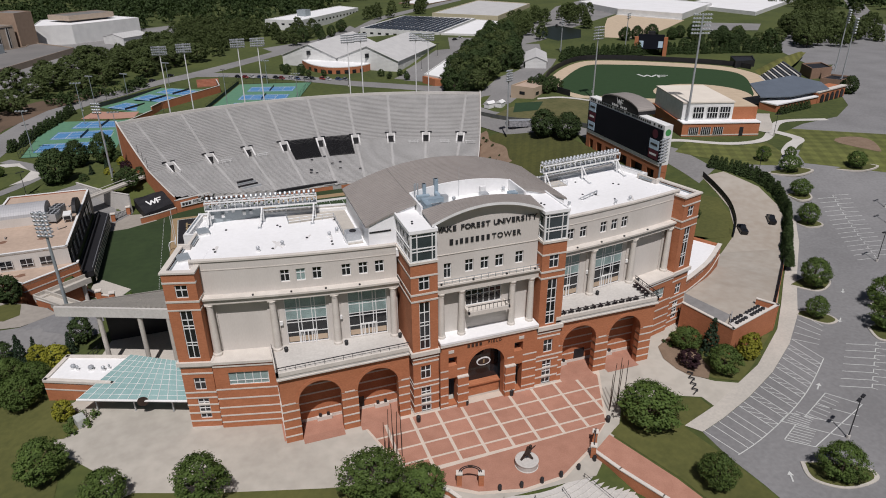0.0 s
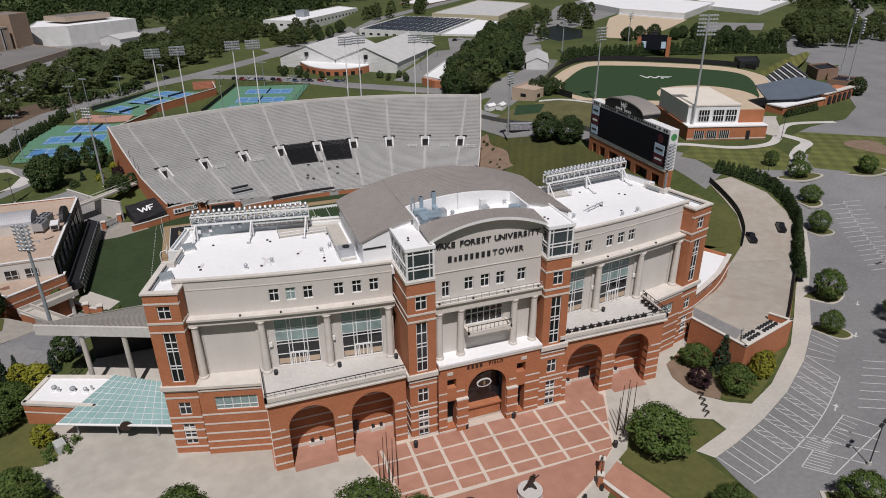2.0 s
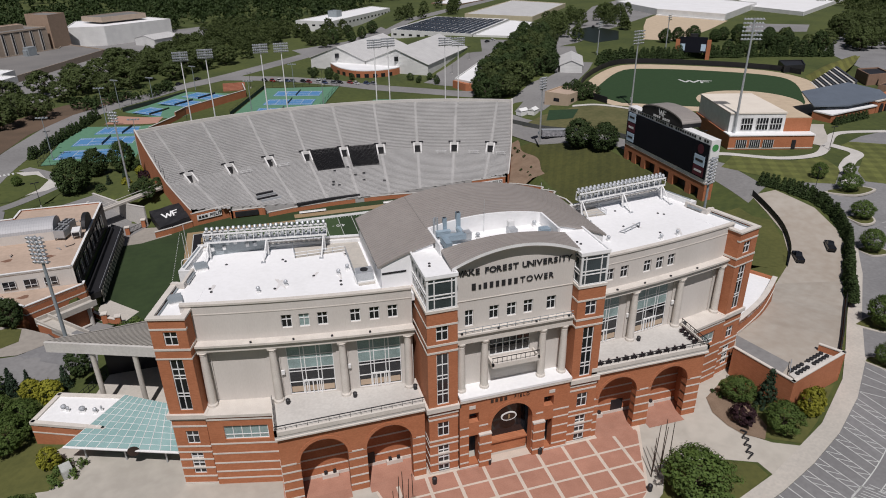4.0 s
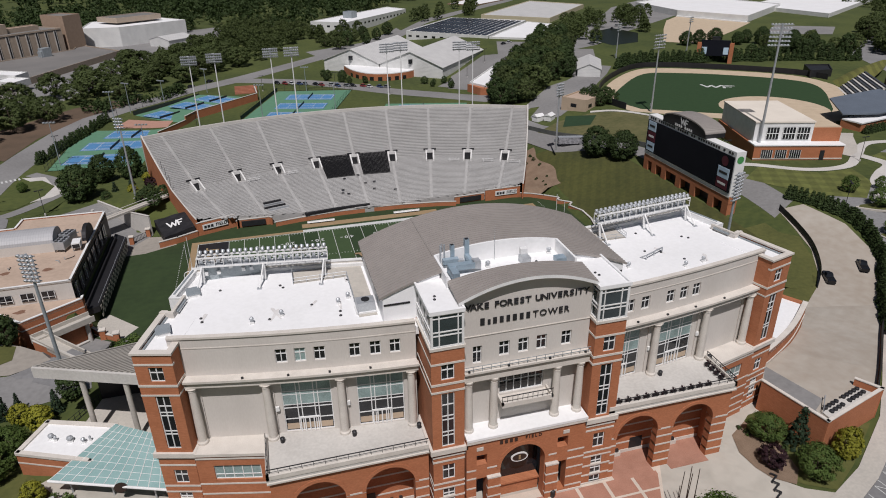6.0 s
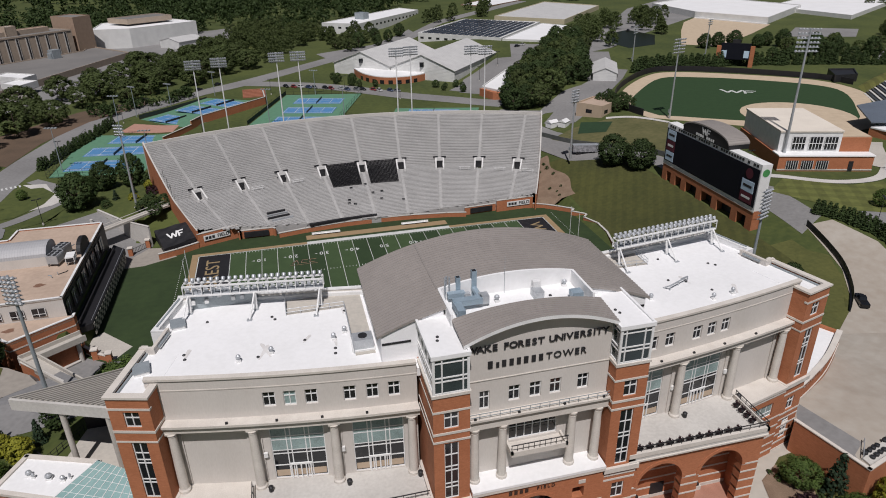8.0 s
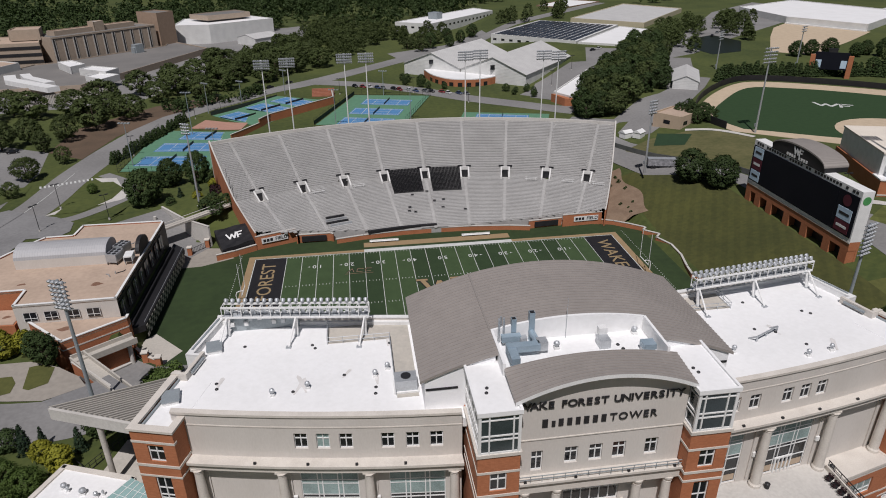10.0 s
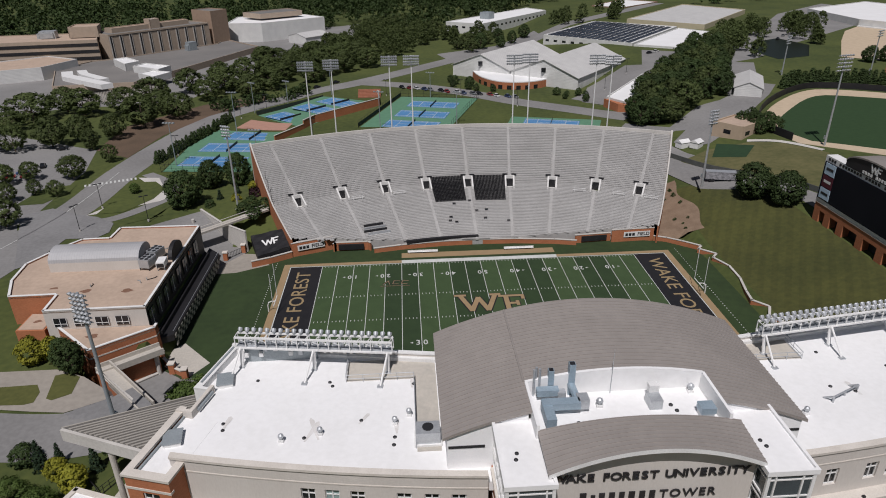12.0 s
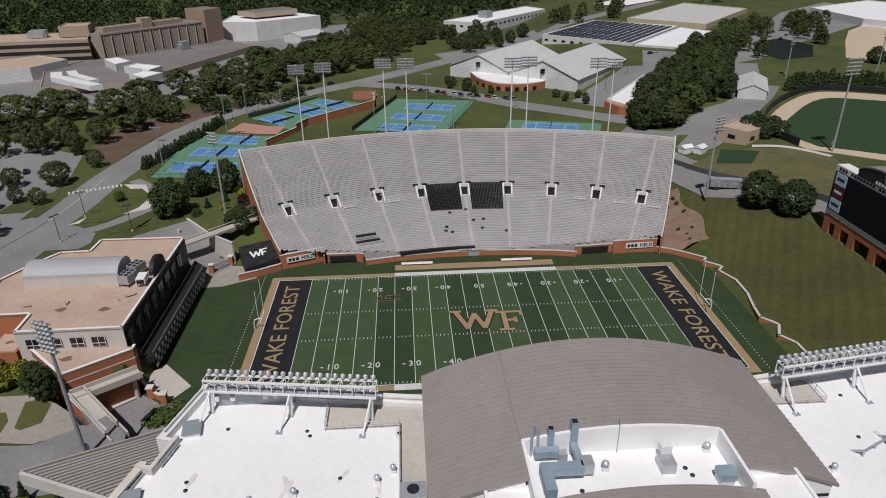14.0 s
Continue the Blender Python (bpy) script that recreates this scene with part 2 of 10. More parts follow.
class Geo:
    """Collects faces for one mesh."""

    def __init__(self):
        self.v, self.f = [], []

    def quad(self, a, b, c, d):
        n = len(self.v)
        self.v += [tuple(a), tuple(b), tuple(c), tuple(d)]
        self.f.append((n, n + 1, n + 2, n + 3))
        return self

    def poly(self, pts):
        n = len(self.v)
        self.v += [tuple(p) for p in pts]
        self.f.append(tuple(range(n, n + len(pts))))
        return self

    def box(self, x0, x1, y0, y1, z0, z1, m=None):
        n = len(self.v)
        c = [(x, y, z) for z in (z0, z1) for x, y in ((x0, y0), (x1, y0), (x1, y1), (x0, y1))]
        self.v += [tuple(m @ Vector(p)) for p in c] if m else c
        self.f += [tuple(n + i for i in q) for q in ((0, 3, 2, 1), (4, 5, 6, 7), (0, 1, 5, 4), (1, 2, 6, 5), (2, 3, 7, 6), (3, 0, 4, 7))]
        return self

    def prism(self, pts, z0, z1, top=None):
        """A plan outline (counter-clockwise) raised from z0 to z1; top: its own outline at z1."""
        n, k = len(self.v), len(pts)
        top = top or pts
        zs = z0 if isinstance(z0, (list, tuple)) else [z0] * k
        ze = z1 if isinstance(z1, (list, tuple)) else [z1] * k
        self.v += [(p[0], p[1], z) for p, z in zip(pts, zs)] + [(p[0], p[1], z) for p, z in zip(top, ze)]
        self.f += [tuple(range(n + k - 1, n - 1, -1)), tuple(range(n + k, n + 2 * k))]
        self.f += [(n + i, n + (i + 1) % k, n + k + (i + 1) % k, n + k + i) for i in range(k)]
        return self

    def tube(self, p0, p1, r0, r1=None, n=8):
        """A tapered bar between two places."""
        p0, p1 = Vector(p0), Vector(p1)
        r1 = r0 if r1 is None else r1
        q = (p1 - p0).to_track_quat("Z", "Y")
        k = len(self.v)
        for p, r in ((p0, r0), (p1, r1)):
            self.v += [tuple(p + q @ Vector((r * math.cos(a), r * math.sin(a), 0))) for a in (2 * math.pi * i / n for i in range(n))]
        self.f += [(k + i, k + (i + 1) % n, k + n + (i + 1) % n, k + n + i) for i in range(n)]
        self.f += [tuple(range(k + n - 1, k - 1, -1)), tuple(range(k + n, k + 2 * n))]
        return self

    def path(self, pts, r, n=6):
        for a, b in zip(pts, pts[1:]):
            self.tube(a, b, r, r, n)
        return self

    def lathe(self, prof, at=(0, 0, 0), n=12):
        """A turned form from rows of radius and height."""
        k = len(self.v)
        for r, z in prof:
            self.v += [(at[0] + r * math.cos(2 * math.pi * i / n), at[1] + r * math.sin(2 * math.pi * i / n), at[2] + z) for i in range(n)]
        for j in range(len(prof) - 1):
            self.f += [(k + j * n + i, k + j * n + (i + 1) % n, k + (j + 1) * n + (i + 1) % n, k + (j + 1) * n + i) for i in range(n)]
        self.f += [tuple(range(k + n - 1, k - 1, -1)), tuple(range(k + (len(prof) - 1) * n, k + len(prof) * n))]
        return self

    def strip(self, rows):
        """A surface through rows of places."""
        k, w = len(self.v), len(rows[0])
        for r in rows:
            self.v += [tuple(p) for p in r]
        for j in range(len(rows) - 1):
            self.f += [(k + j * w + i, k + j * w + i + 1, k + (j + 1) * w + i + 1, k + (j + 1) * w + i) for i in range(w - 1)]
        return self

    def weld(self):
        """Join equal corners and drop the faces shut inside."""
        at, idx, out = {}, [], []
        for p in self.v:
            k = (round(p[0], 3), round(p[1], 3), round(p[2], 3))
            if k not in at:
                at[k] = len(out)
                out.append(p)
            idx.append(at[k])
        faces = [tuple(dict.fromkeys(idx[i] for i in f)) for f in self.f]
        faces = [f for f in faces if len(f) > 2]
        seen = collections.Counter(frozenset(f) for f in faces)
        self.v, self.f = out, [f for f in faces if seen[frozenset(f)] == 1]
        return self

    def islands(self):
        """The separate pieces, each as a Geo of its own."""
        self.weld()
        root = list(range(len(self.v)))

        def find(i):
            while root[i] != i:
                root[i] = root[root[i]]
                i = root[i]
            return i

        for f in self.f:
            for i in f[1:]:
                root[find(i)] = find(f[0])
        groups = collections.defaultdict(list)
        for f in self.f:
            groups[find(f[0])].append(f)
        out = []
        for fs in groups.values():
            g, at = Geo(), {}
            for f in fs:
                for i in f:
                    if i not in at:
                        at[i] = len(g.v)
                        g.v.append(self.v[i])
                g.f.append(tuple(at[i] for i in f))
            out.append(g)
        return out

    def mesh(self, name, material=None, smooth=False):
        if len(self.v) < 6000:
            self.weld()
        me = bpy.data.meshes.new(name)
        me.from_pydata(self.v, [], self.f)
        if material:
            me.materials.append(material)
        if smooth:
            me.polygons.foreach_set("use_smooth", [True] * len(me.polygons))
        me.update()
        return me


def part(name, g, material, parent, label="", smooth=False):
    """One mesh under a thing or under a part."""
    ob = new(name, g.mesh(name, material, smooth) if isinstance(g, Geo) else g)
    if not isinstance(g, Geo) and material and not g.materials:
        g.materials.append(material)
    ob.parent = parent
    if label:
        tagged(ob, label)
    return ob


def pieces(name, g, material, parent, label=""):
    """Each separate piece as a part of its own."""
    return [part(name, q, material, parent, label) for q in g.islands()]


def thing(name, label, category, group="", kind="", at=(0, 0, 0), rz=0.0):
    ob = new(name)
    ob.matrix_basis = pose(*at, 0, 0, rz)
    ob.empty_display_size = 0.5
    return tagged(ob, label, category, group, kind)


def solo(name, g, material, label, category="", group="", kind="", smooth=False):
    """A thing of one mesh."""
    return tagged(new(name, g.mesh(name, material, smooth)), label, category, group, kind)


def words(text, size, depth=0.05, bold=0.0, spacing=1.0):
    """A flat mesh of letters, centred, in the plane of x and y."""
    cu = bpy.data.curves.new("letters", "FONT")
    cu.body, cu.size, cu.extrude, cu.offset = text, size, depth, bold
    cu.align_x, cu.align_y, cu.space_character = "CENTER", "CENTER", spacing
    cu.resolution_u = 3
    ob = new("letters", cu)
    me = bpy.data.meshes.new_from_object(ob.evaluated_get(bpy.context.evaluated_depsgraph_get()))
    bpy.data.objects.remove(ob)
    me.materials.clear()
    return me


def letters(name, text, size, m, material, parent, depth=0.05, bold=0.0, stretch=(1, 1), spacing=1.0, label=""):
    me = words(text, size, depth, bold, spacing)
    me.transform(m @ Matrix.Diagonal((stretch[0], stretch[1], 1, 1)))
    return part(name, me, material, parent, label)


def ease(a, b, x):
    t = min(1.0, max(0.0, (x - a) / (b - a)))
    return t * t * (3 - 2 * t)


# ---------- heights of the land ----------
STAND_C = (0.0, -62.0)


def plain(x, y):
    return 7.5 + 6 * ease(75, 130, x) * ease(-75, -15, y) - 1.5 * (1 - ease(-85, -62, x))


def stand_z(r):
    """Height of the seating at a distance from the curve's centre."""
    return 2.0 + (r - 97) * 0.23 if r < 127.5 else 9.0 + (r - 127.5) * 0.463


def ramp_z(x, y):
    """Height of the drive that runs down to the field gate."""
    return 0.05 + 5.95 * ease(1, 24, ((x + 73) * -21 + (y - 34) * 16) / 26.4)


def land(x, y):
    z = plain(x, y)
    if (-78 < x < 66 and -46 < y < 36) or (-46 < x < 50 and -72 < y <= -46):
        z = -0.4
    elif 56 <= x < 100 and -60 < y < 80:
        lo, hi = 67 - 9 * ease(18, 36, y), 96 - 18 * ease(22, 58, y) - 4 * ease(58, 75, y)
        z = 1.0 + (z - 1.0) * ease(lo, hi, x - 6 * ease(-20, -60, y))
    r = math.hypot(x - STAND_C[0], y - STAND_C[1])
    a = abs(math.degrees(math.atan2(x, y - STAND_C[1])))
    if 90 < r < 157 and a < 31:
        z = min(z, stand_z(max(r, 97)) - 2.2)
    if abs(x - 1) < 15 and y < -126:
        z -= 2.4 * ease(-127, -136, y)
    if x < -66 and -45 < y < -22 and (x + 85.2) * 13 + (y + 32.4) * 13.6 > -20:
        z = -0.4
    if -76 < x < -54 and 20 < y < 60:
        z = min(z, 0.2 + 5.5 * ease(36, 56, y))
    if -101 < x < -66 and 24 < y < 57 and (x + 69.8) * 19.5 + (y - 35.7) * 17.9 < 30:
        z = min(z, ramp_z(x, y) - 0.5)
    return z


def lay(name, pts, material, lift, label, category="", kind="structure", parent=None, step=5.0):
    """A flat patch with a plan outline, laid on the land."""
    bm = bmesh.new()
    vs = [bm.verts.new((x, y, 0)) for x, y in pts]
    for tri in tessellate_polygon([[Vector((x, y, 0)) for x, y in pts]]):
        f = bm.faces.new([vs[i] for i in tri])
        f.normal_update()
        if f.normal.z < 0:
            f.normal_flip()
    for axis in (0, 1):
        lo, hi = min(p[axis] for p in pts), max(p[axis] for p in pts)
        step = max(step, (hi - lo) / 60)
        c = math.ceil(lo / step) * step
        while c < hi:
            no = [0, 0, 0]
            no[axis] = 1
            co = [0, 0, 0]
            co[axis] = c
            bmesh.ops.bisect_plane(bm, geom=bm.verts[:] + bm.edges[:] + bm.faces[:], plane_co=co, plane_no=no)
            c += step
    bmesh.ops.triangulate(bm, faces=bm.faces[:])
    for v in bm.verts:
        v.co.z = plain(v.co.x, v.co.y) + lift
    me = bpy.data.meshes.new(name)
    bm.to_mesh(me)
    bm.free()
    me.materials.append(material)
    ob = new(name, me)
    if parent:
        ob.parent = parent
        return tagged(ob, label)
    return tagged(ob, label, category, "", kind)


def ribbon(pts, width):
    """The outline of a band of one width along a line."""
    left, right = [], []
    for i, p in enumerate(pts):
        a, b = pts[max(i - 1, 0)], pts[min(i + 1, len(pts) - 1)]
        d = Vector((b[0] - a[0], b[1] - a[1])).normalized()
        left.append((p[0] - d.y * width / 2, p[1] + d.x * width / 2))
        right.append((p[0] + d.y * width / 2, p[1] - d.x * width / 2))
    return left + right[::-1]


def spline(pts, n=6):
    """A smooth line through places in plan."""
    out = []
    for i in range(len(pts) - 1):
        p0, p1, p2, p3 = pts[max(i - 1, 0)], pts[i], pts[i + 1], pts[min(i + 2, len(pts) - 1)]
        for k in range(n):
            t = k / n
            out.append(tuple(0.5 * (2 * b + (c - a) * t + (2 * a - 5 * b + 4 * c - d) * t * t + (3 * b - a - 3 * c + d) * t**3) for a, b, c, d in zip(p0, p1, p2, p3)))
    return out + [tuple(pts[-1])]

# ---------- the land ----------


def axis_steps(lo, hi, step, far):
    s = [lo + i * step for i in range(int((hi - lo) / step) + 1)]
    out, d = [], step
    while s[-1] < far:
        d *= 1.5
        s.append(s[-1] + d)
    d = step
    while s[0] > -far:
        d *= 1.5
        s.insert(0, s[0] - d)
    return s


gx, gy = axis_steps(-160, 280, 3.0, 2600), axis_steps(-160, 240, 3.0, 3600)
g = Geo()
g.strip([[(x, y, land(x, y)) for x in gx] for y in gy])
solo("ground", g, GRASS, "patchy green lawns and rough grass round the stadium", "ground", kind="structure")

# forecourt, walks and roads
FORECOURT = [(-76, -82), (-71, -93), (-65, -100), (-62, -107), (-48, -112), (-25, -117.5), (-19, -119), (-12, -127), (10, -128), (20, -119), (24.5, -113), (33.2, -115.1), (38.6, -117.6), (39, -120.5),
             (48.3, -116.7), (44.1, -114.5), (40.7, -110.9), (39.6, -106), (41, -101), (45, -96.5), (58, -88), (58, -70), (-60, -60), (-66, -76)]
lay("forecourt", FORECOURT, FORECOURT_MAT, 0.04, "pale stained concrete forecourt in front of the tower", "pavement")
WALK_IN = [(30.5, -123.1), (39.0, -120.5), (48.0, -116.5), (55.6, -113.2), (69.1, -104.3), (78.1, -96.2), (88.1, -86.8), (105.9, -71.0), (113, -64), (121.5, -52), (125.5, -40), (127, -30)]
WALK_OUT = [(32.4, -125.5), (38.2, -123.8), (46.8, -120.6), (56.5, -116.1), (67.3, -109.5), (77.9, -101.2), (91.1, -87.9), (108.3, -71.8), (117.2, -61.8), (125.0, -50.1), (128.2, -41.0), (130, -30.0)]
lay("pavement", WALK_OUT + WALK_IN[::-1], CONC, 0.16, "curved pale concrete walk along the car park", "pavement")
LOT = WALK_OUT + [(131, -14), (175, -22), (330, -40), (330, -330), (60, -330), (33.6, -141.4), (33.4, -138.7), (32.4, -131.8)]
lay("car_park", LOT, ASPHALT, 0.06, "grey asphalt car park with white bay lines", "car park")
SERVICE = [(111.6, -26.7), (108.5, -38), (105.4, -47.4), (99, -57), (93.5, -62.8), (83.6, -69.9), (61.9, -83.0), (57.0, -88.4), (58, -101), (69, -103.5), (78.0, -95.3), (88, -86), (101, -73), (112.7, -64.9), (120, -52), (123, -40), (120, -27)]
lay("service_yard", SERVICE, DRIVE, 0.1, "stained concrete service drive behind a brick wall", "yard")

lay("tower_walk", [(39, -103.5), (41.5, -101.2), (45.7, -99.4), (48.1, -100.3), (52.9, -98.5), (56.6, -96.5), (57.0, -86), (46, -88), (36, -97)], FORECOURT_MAT, 0.07, "pale concrete walk between tower and yard wall", "pavement")

# ---------- the press tower ----------
CX = 0.6
PCX = 1.4
FLOOR = 7.5
tower = thing("press_tower", "broad red brick and cream stucco stadium tower with white roofs", "building")


def wing_y(dx):
    return -98.7 + 0.00257 * dx * dx


class Wall:
    """A wall in its own measures: u along, d outward, z up."""

    def __init__(self, place):
        self.place, self.g = place, Geo()

    def cell(self, u0, u1, d0, d1, zb0, zb1, zt0, zt1=None, g=None):
        g = g or self.g
        zt1 = zt0 if zt1 is None else zt1
        n = len(g.v)
        g.v += [self.place(u, d, z) for (u, d, z) in ((u0, d1, zb0), (u1, d1, zb1), (u1, d0, zb1), (u0, d0, zb0), (u0, d1, zt0), (u1, d1, zt1), (u1, d0, zt1), (u0, d0, zt0))]
        g.f += [tuple(n + i for i in q) for q in ((0, 3, 2, 1), (4, 5, 6, 7), (0, 1, 5, 4), (1, 2, 6, 5), (2, 3, 7, 6), (3, 0, 4, 7))]

    def run(self, u0, u1, d0, d1, z0, z1, step=3.0, g=None):
        n = max(1, math.ceil((u1 - u0) / step))
        for i in range(n):
            a, b = u0 + (u1 - u0) * i / n, u0 + (u1 - u0) * (i + 1) / n
            self.cell(a, b, d0, d1, z0, z0, z1, g=g)

    def holed(self, u0, u1, d0, d1, z0, z1, holes=(), arches=(), step=3.0):
        """holes: u0, u1, z0, z1; arches: centre, radius, springing (open down to z0)."""
        us = {u0, u1}
        for h in holes:
            us |= {h[0], h[1]}
        for c, r, s in arches:
            us |= {c - r, c + r}
        us = sorted(us)
        for a, b in zip(us, us[1:]):
            mid = (a + b) / 2
            arch = [q for q in arches if abs(mid - q[0]) < q[1]]
            if arch:
                c, r, s = arch[0]
                n = 14
                for i in range(n):
                    t0, t1 = math.pi * (1 - i / n), math.pi * (1 - (i + 1) / n)
                    self.cell(c + r * math.cos(t0), c + r * math.cos(t1), d0, d1, s + r * math.sin(t0), s + r * math.sin(t1), z1)
                continue
            zs = [z0]
            for h in sorted((h for h in holes if h[0] < mid < h[1]), key=lambda h: h[2]):
                self.run(a, b, d0, d1, zs[-1], h[2], step)
                zs.append(h[3])
            self.run(a, b, d0, d1, zs[-1], z1, step)


def window(parent, wall, u0, u1, z0, z1, d, nu=2, nz=2, bar=0.1, glass=None, frame=None, name="window"):
    """A mitred frame, its bars, and the glass behind it."""
    f, p, b = Geo(), Geo(), Geo()
    w = bar * 0.8
    rings = [[(a, e, c) for a, c in q] for e in (d - 0.08, d + 0.08) for q in (((u0, z0), (u1, z0), (u1, z1), (u0, z1)), ((u0 + w, z0 + w), (u1 - w, z0 + w), (u1 - w, z1 - w), (u0 + w, z1 - w)))]
    f.v = [wall.place(*q) for r in rings for q in r]
    for i in range(4):
        j = (i + 1) % 4
        f.f += [(8 + i, 8 + j, 12 + j, 12 + i), (4 + i, 4 + j, j, i), (12 + i, 12 + j, 4 + j, 4 + i), (i, j, 8 + j, 8 + i)]
    us = nu if isinstance(nu, (list, tuple)) else [i / nu for i in range(nu + 1)]
    for k in us[1:-1]:
        u = u0 + (u1 - u0) * k
        wall.cell(u - bar / 2, u + bar / 2, d - 0.07, d + 0.07, z0 + w, z0 + w, z1 - w, g=b)
    zs = nz if isinstance(nz, (list, tuple)) else [i / nz for i in range(nz + 1)]
    for k in zs[1:-1]:
        z = z0 + (z1 - z0) * k
        wall.cell(u0 + w, u1 - w, d - 0.06, d + 0.06, z - bar / 2, z - bar / 2, z + bar / 2, g=b)
    wall.run(u0, u1, d - 0.05, d - 0.02, z0, z1, g=p)
    ob = part(name, f, frame or WHITE, parent)
    part("pane", p, glass or GLASS_DARK, ob)
    pieces("glazing_bar", b, frame or WHITE, ob)
    return ob


UP0, UP1 = 32.4, 38.3
WIN_DX = (16.8, 19.5, 22.3, 27.0, 29.6, 32.1)
for s, side in ((-1, "left"), (1, "right")):
    wing = Wall(lambda u, d, z, s=s: (CX + s * u, wing_y(u) - d, z))
    flat = Wall(lambda u, d, z, s=s: (CX + s * u, -104.0 - d, z))
    # upper storey with small windows
    wing.holed(13.9, 46.4, -0.5, 0.0, UP0, UP1, [(c - 0.75, c + 0.75, 33.75, 35.95) for c in WIN_DX])
    part("upper_wall", wing.g, STUCCO, tower, "cream stucco upper storey")
    for c in WIN_DX:
        pale = GLASS_PALE if (s < 0 and c == 29.6) else None
        window(tower, wing, c - 0.75, c + 0.75, 33.75, 35.95, -0.3, 2, [0, 0.62, 1], 0.12, glass=pale)
    # coping, cornice and entablature
    g = Geo()
    wing.run(13.9, 46.4, -0.6, 0.18, UP1, UP1 + 0.3, g=g)
    part("coping", g, STONE, tower)
    g = Geo()
    wing.run(13.9, 46.4, -0.2, 0.06, 36.75, 36.9, g=g)
    part("moulding", g, STONE, tower)
    g = Geo()
    wing.run(13.9, 46.4, -0.6, 1.5, 32.05, 32.4, g=g)
    wing.run(13.9, 46.4, -0.6, 1.25, 31.75, 32.05, g=g)
    wing.run(13.9, 46.4, -0.6, 1.1, 31.1, 31.75, g=g)
    pieces("cornice", g, STONE, tower, "projecting cast stone cornice")
    # loggia wall with tall windows
    lg = Wall(wing.place)
    big = [(15.8, 22.4, 21.5, 30.8), (26.0, 32.8, 21.5, 30.8)]
    lg.holed(13.9, 46.4, -0.9, -0.4, 21.3, 31.1, big)
    part("loggia_wall", lg.g, STUCCO, tower, "recessed cream wall behind the columns")
    for b in big:
        window(tower, lg, b[0], b[1], b[2], b[3], -0.6, [0, 0.28, 0.36, 0.63, 0.71, 1], [0, 0.23, 0.44, 0.50, 0.69, 0.75, 1], 0.13, glass=GLASS_DARK, name="tall_window")
        g = Geo()
        lg.run(b[0] + 0.1, b[1] - 0.1, -0.60, -0.57, b[2] + 4.6, b[2] + 9.1, g=g)
        pieces("blind", g, GLASS_PALE, tower, "pale greenish upper panes")
        g = Geo()
        lg.run(b[0] + 0.2, b[1] - 0.2, -0.60, -0.57, b[2] + 0.3, b[2] + 1.3, g=g)
        pieces("low_blind", g, BEIGE, tower, "tan interior sill behind the glass")
        mid = (b[0] + b[1]) / 2
        g = Geo()
        for k in range(-2, 3):
            lg.cell(mid + k * 0.62 - 0.08, mid + k * 0.62 + 0.08, -0.55, -0.35, 21.4, 21.4, 23.8, g=g)
        lg.cell(mid - 1.4, mid + 1.4, -0.55, -0.35, 23.7, 23.7, 23.95, g=g)
        pieces("terrace_door", g, WHITE, tower, "white framed glass terrace doors")
    for c in (14.9, 24.7, 34.7, 44.4):
        g = Geo()
        y = wing_y(c) - 0.7
        g.lathe([(0.78, 0), (0.78, 0.4), (0.7, 0.5), (0.62, 0.62), (0.6, 3.9), (0.56, 6.6), (0.5, 9.05), (0.5, 9.15), (0.56, 9.2), (0.56, 9.3), (0.52, 9.35), (0.68, 9.57), (0.68, 9.6)], (CX + s * c, y, 21.3), 20)
        g.box(CX + s * c - 0.74, CX + s * c + 0.74, y - 0.4, y + 0.7, 30.86, 31.1)
        part("column", g, STONE, tower, "round cast stone column", smooth=False)
        g = Geo()
        wing.cell(c - 0.9, c + 0.9, -0.41, -0.2, 21.3, 21.3, 31.1, g=g)
        part("pilaster", g, STUCCO, tower)
    # brick arcade below the terrace
    ar = Wall(flat.place)
    ar.holed(13.9, 35.7, -1.4, 0.0, FLOOR, 20.85, (), [(19.5, 3.55, 15.4), (29.4, 3.55, 15.4)])
    ar.run(34.5, 35.7, -7.6, -1.4, FLOOR, 20.85)
    part("arcade_wall", ar.g, BRICK, tower, "red brick arcade with two round arches")
    g = Geo()
    for z in (8.7, 10.4, 12.1, 13.8, 15.3):
        for a, b in ((13.95, 15.95), (23.05, 25.85), (32.95, 35.7)):
            flat.run(a, b, -1.44, 0.05, z, z + 0.28, g=g)
        flat.run(35.7, 35.76, -7.6, 0.05, z, z + 0.28, g=g)
    pieces("stone_band", g, STONE, tower)
    g = Geo()
    for c in (19.5, 29.4):
        for i in range(16):
            t0, t1 = math.pi * (1 - i / 16), math.pi * (1 - (i + 1) / 16)
            n = len(g.v)
            ro = 4.1
            g.v += [flat.place(c + r * math.cos(t), d, 15.4 + r * math.sin(t)) for d in (0.0, 0.07) for r, t in ((3.55, t0), (3.55, t1), (ro, t1), (ro, t0))]
            g.f += [(n + 4, n + 5, n + 6, n + 7), (n, n + 1, n + 5, n + 4), (n + 2, n + 3, n + 7, n + 6)]
    part("arch_ring", g, BRICK, tower)
    g = Geo()
    flat.run(13.9, 36.0, -11.0, 0.3, 20.85, 21.35, g=g)
    part("terrace_slab", g, CONC_LIGHT, tower, "pale terrace floor with stone edge")
    g = Geo()
    flat.run(13.9, 36.0, -0.15, 0.4, 21.35, 22.05, g=g)
    flat.run(35.6, 36.0, -7.4, 0.4, 21.35, 22.05, g=g)
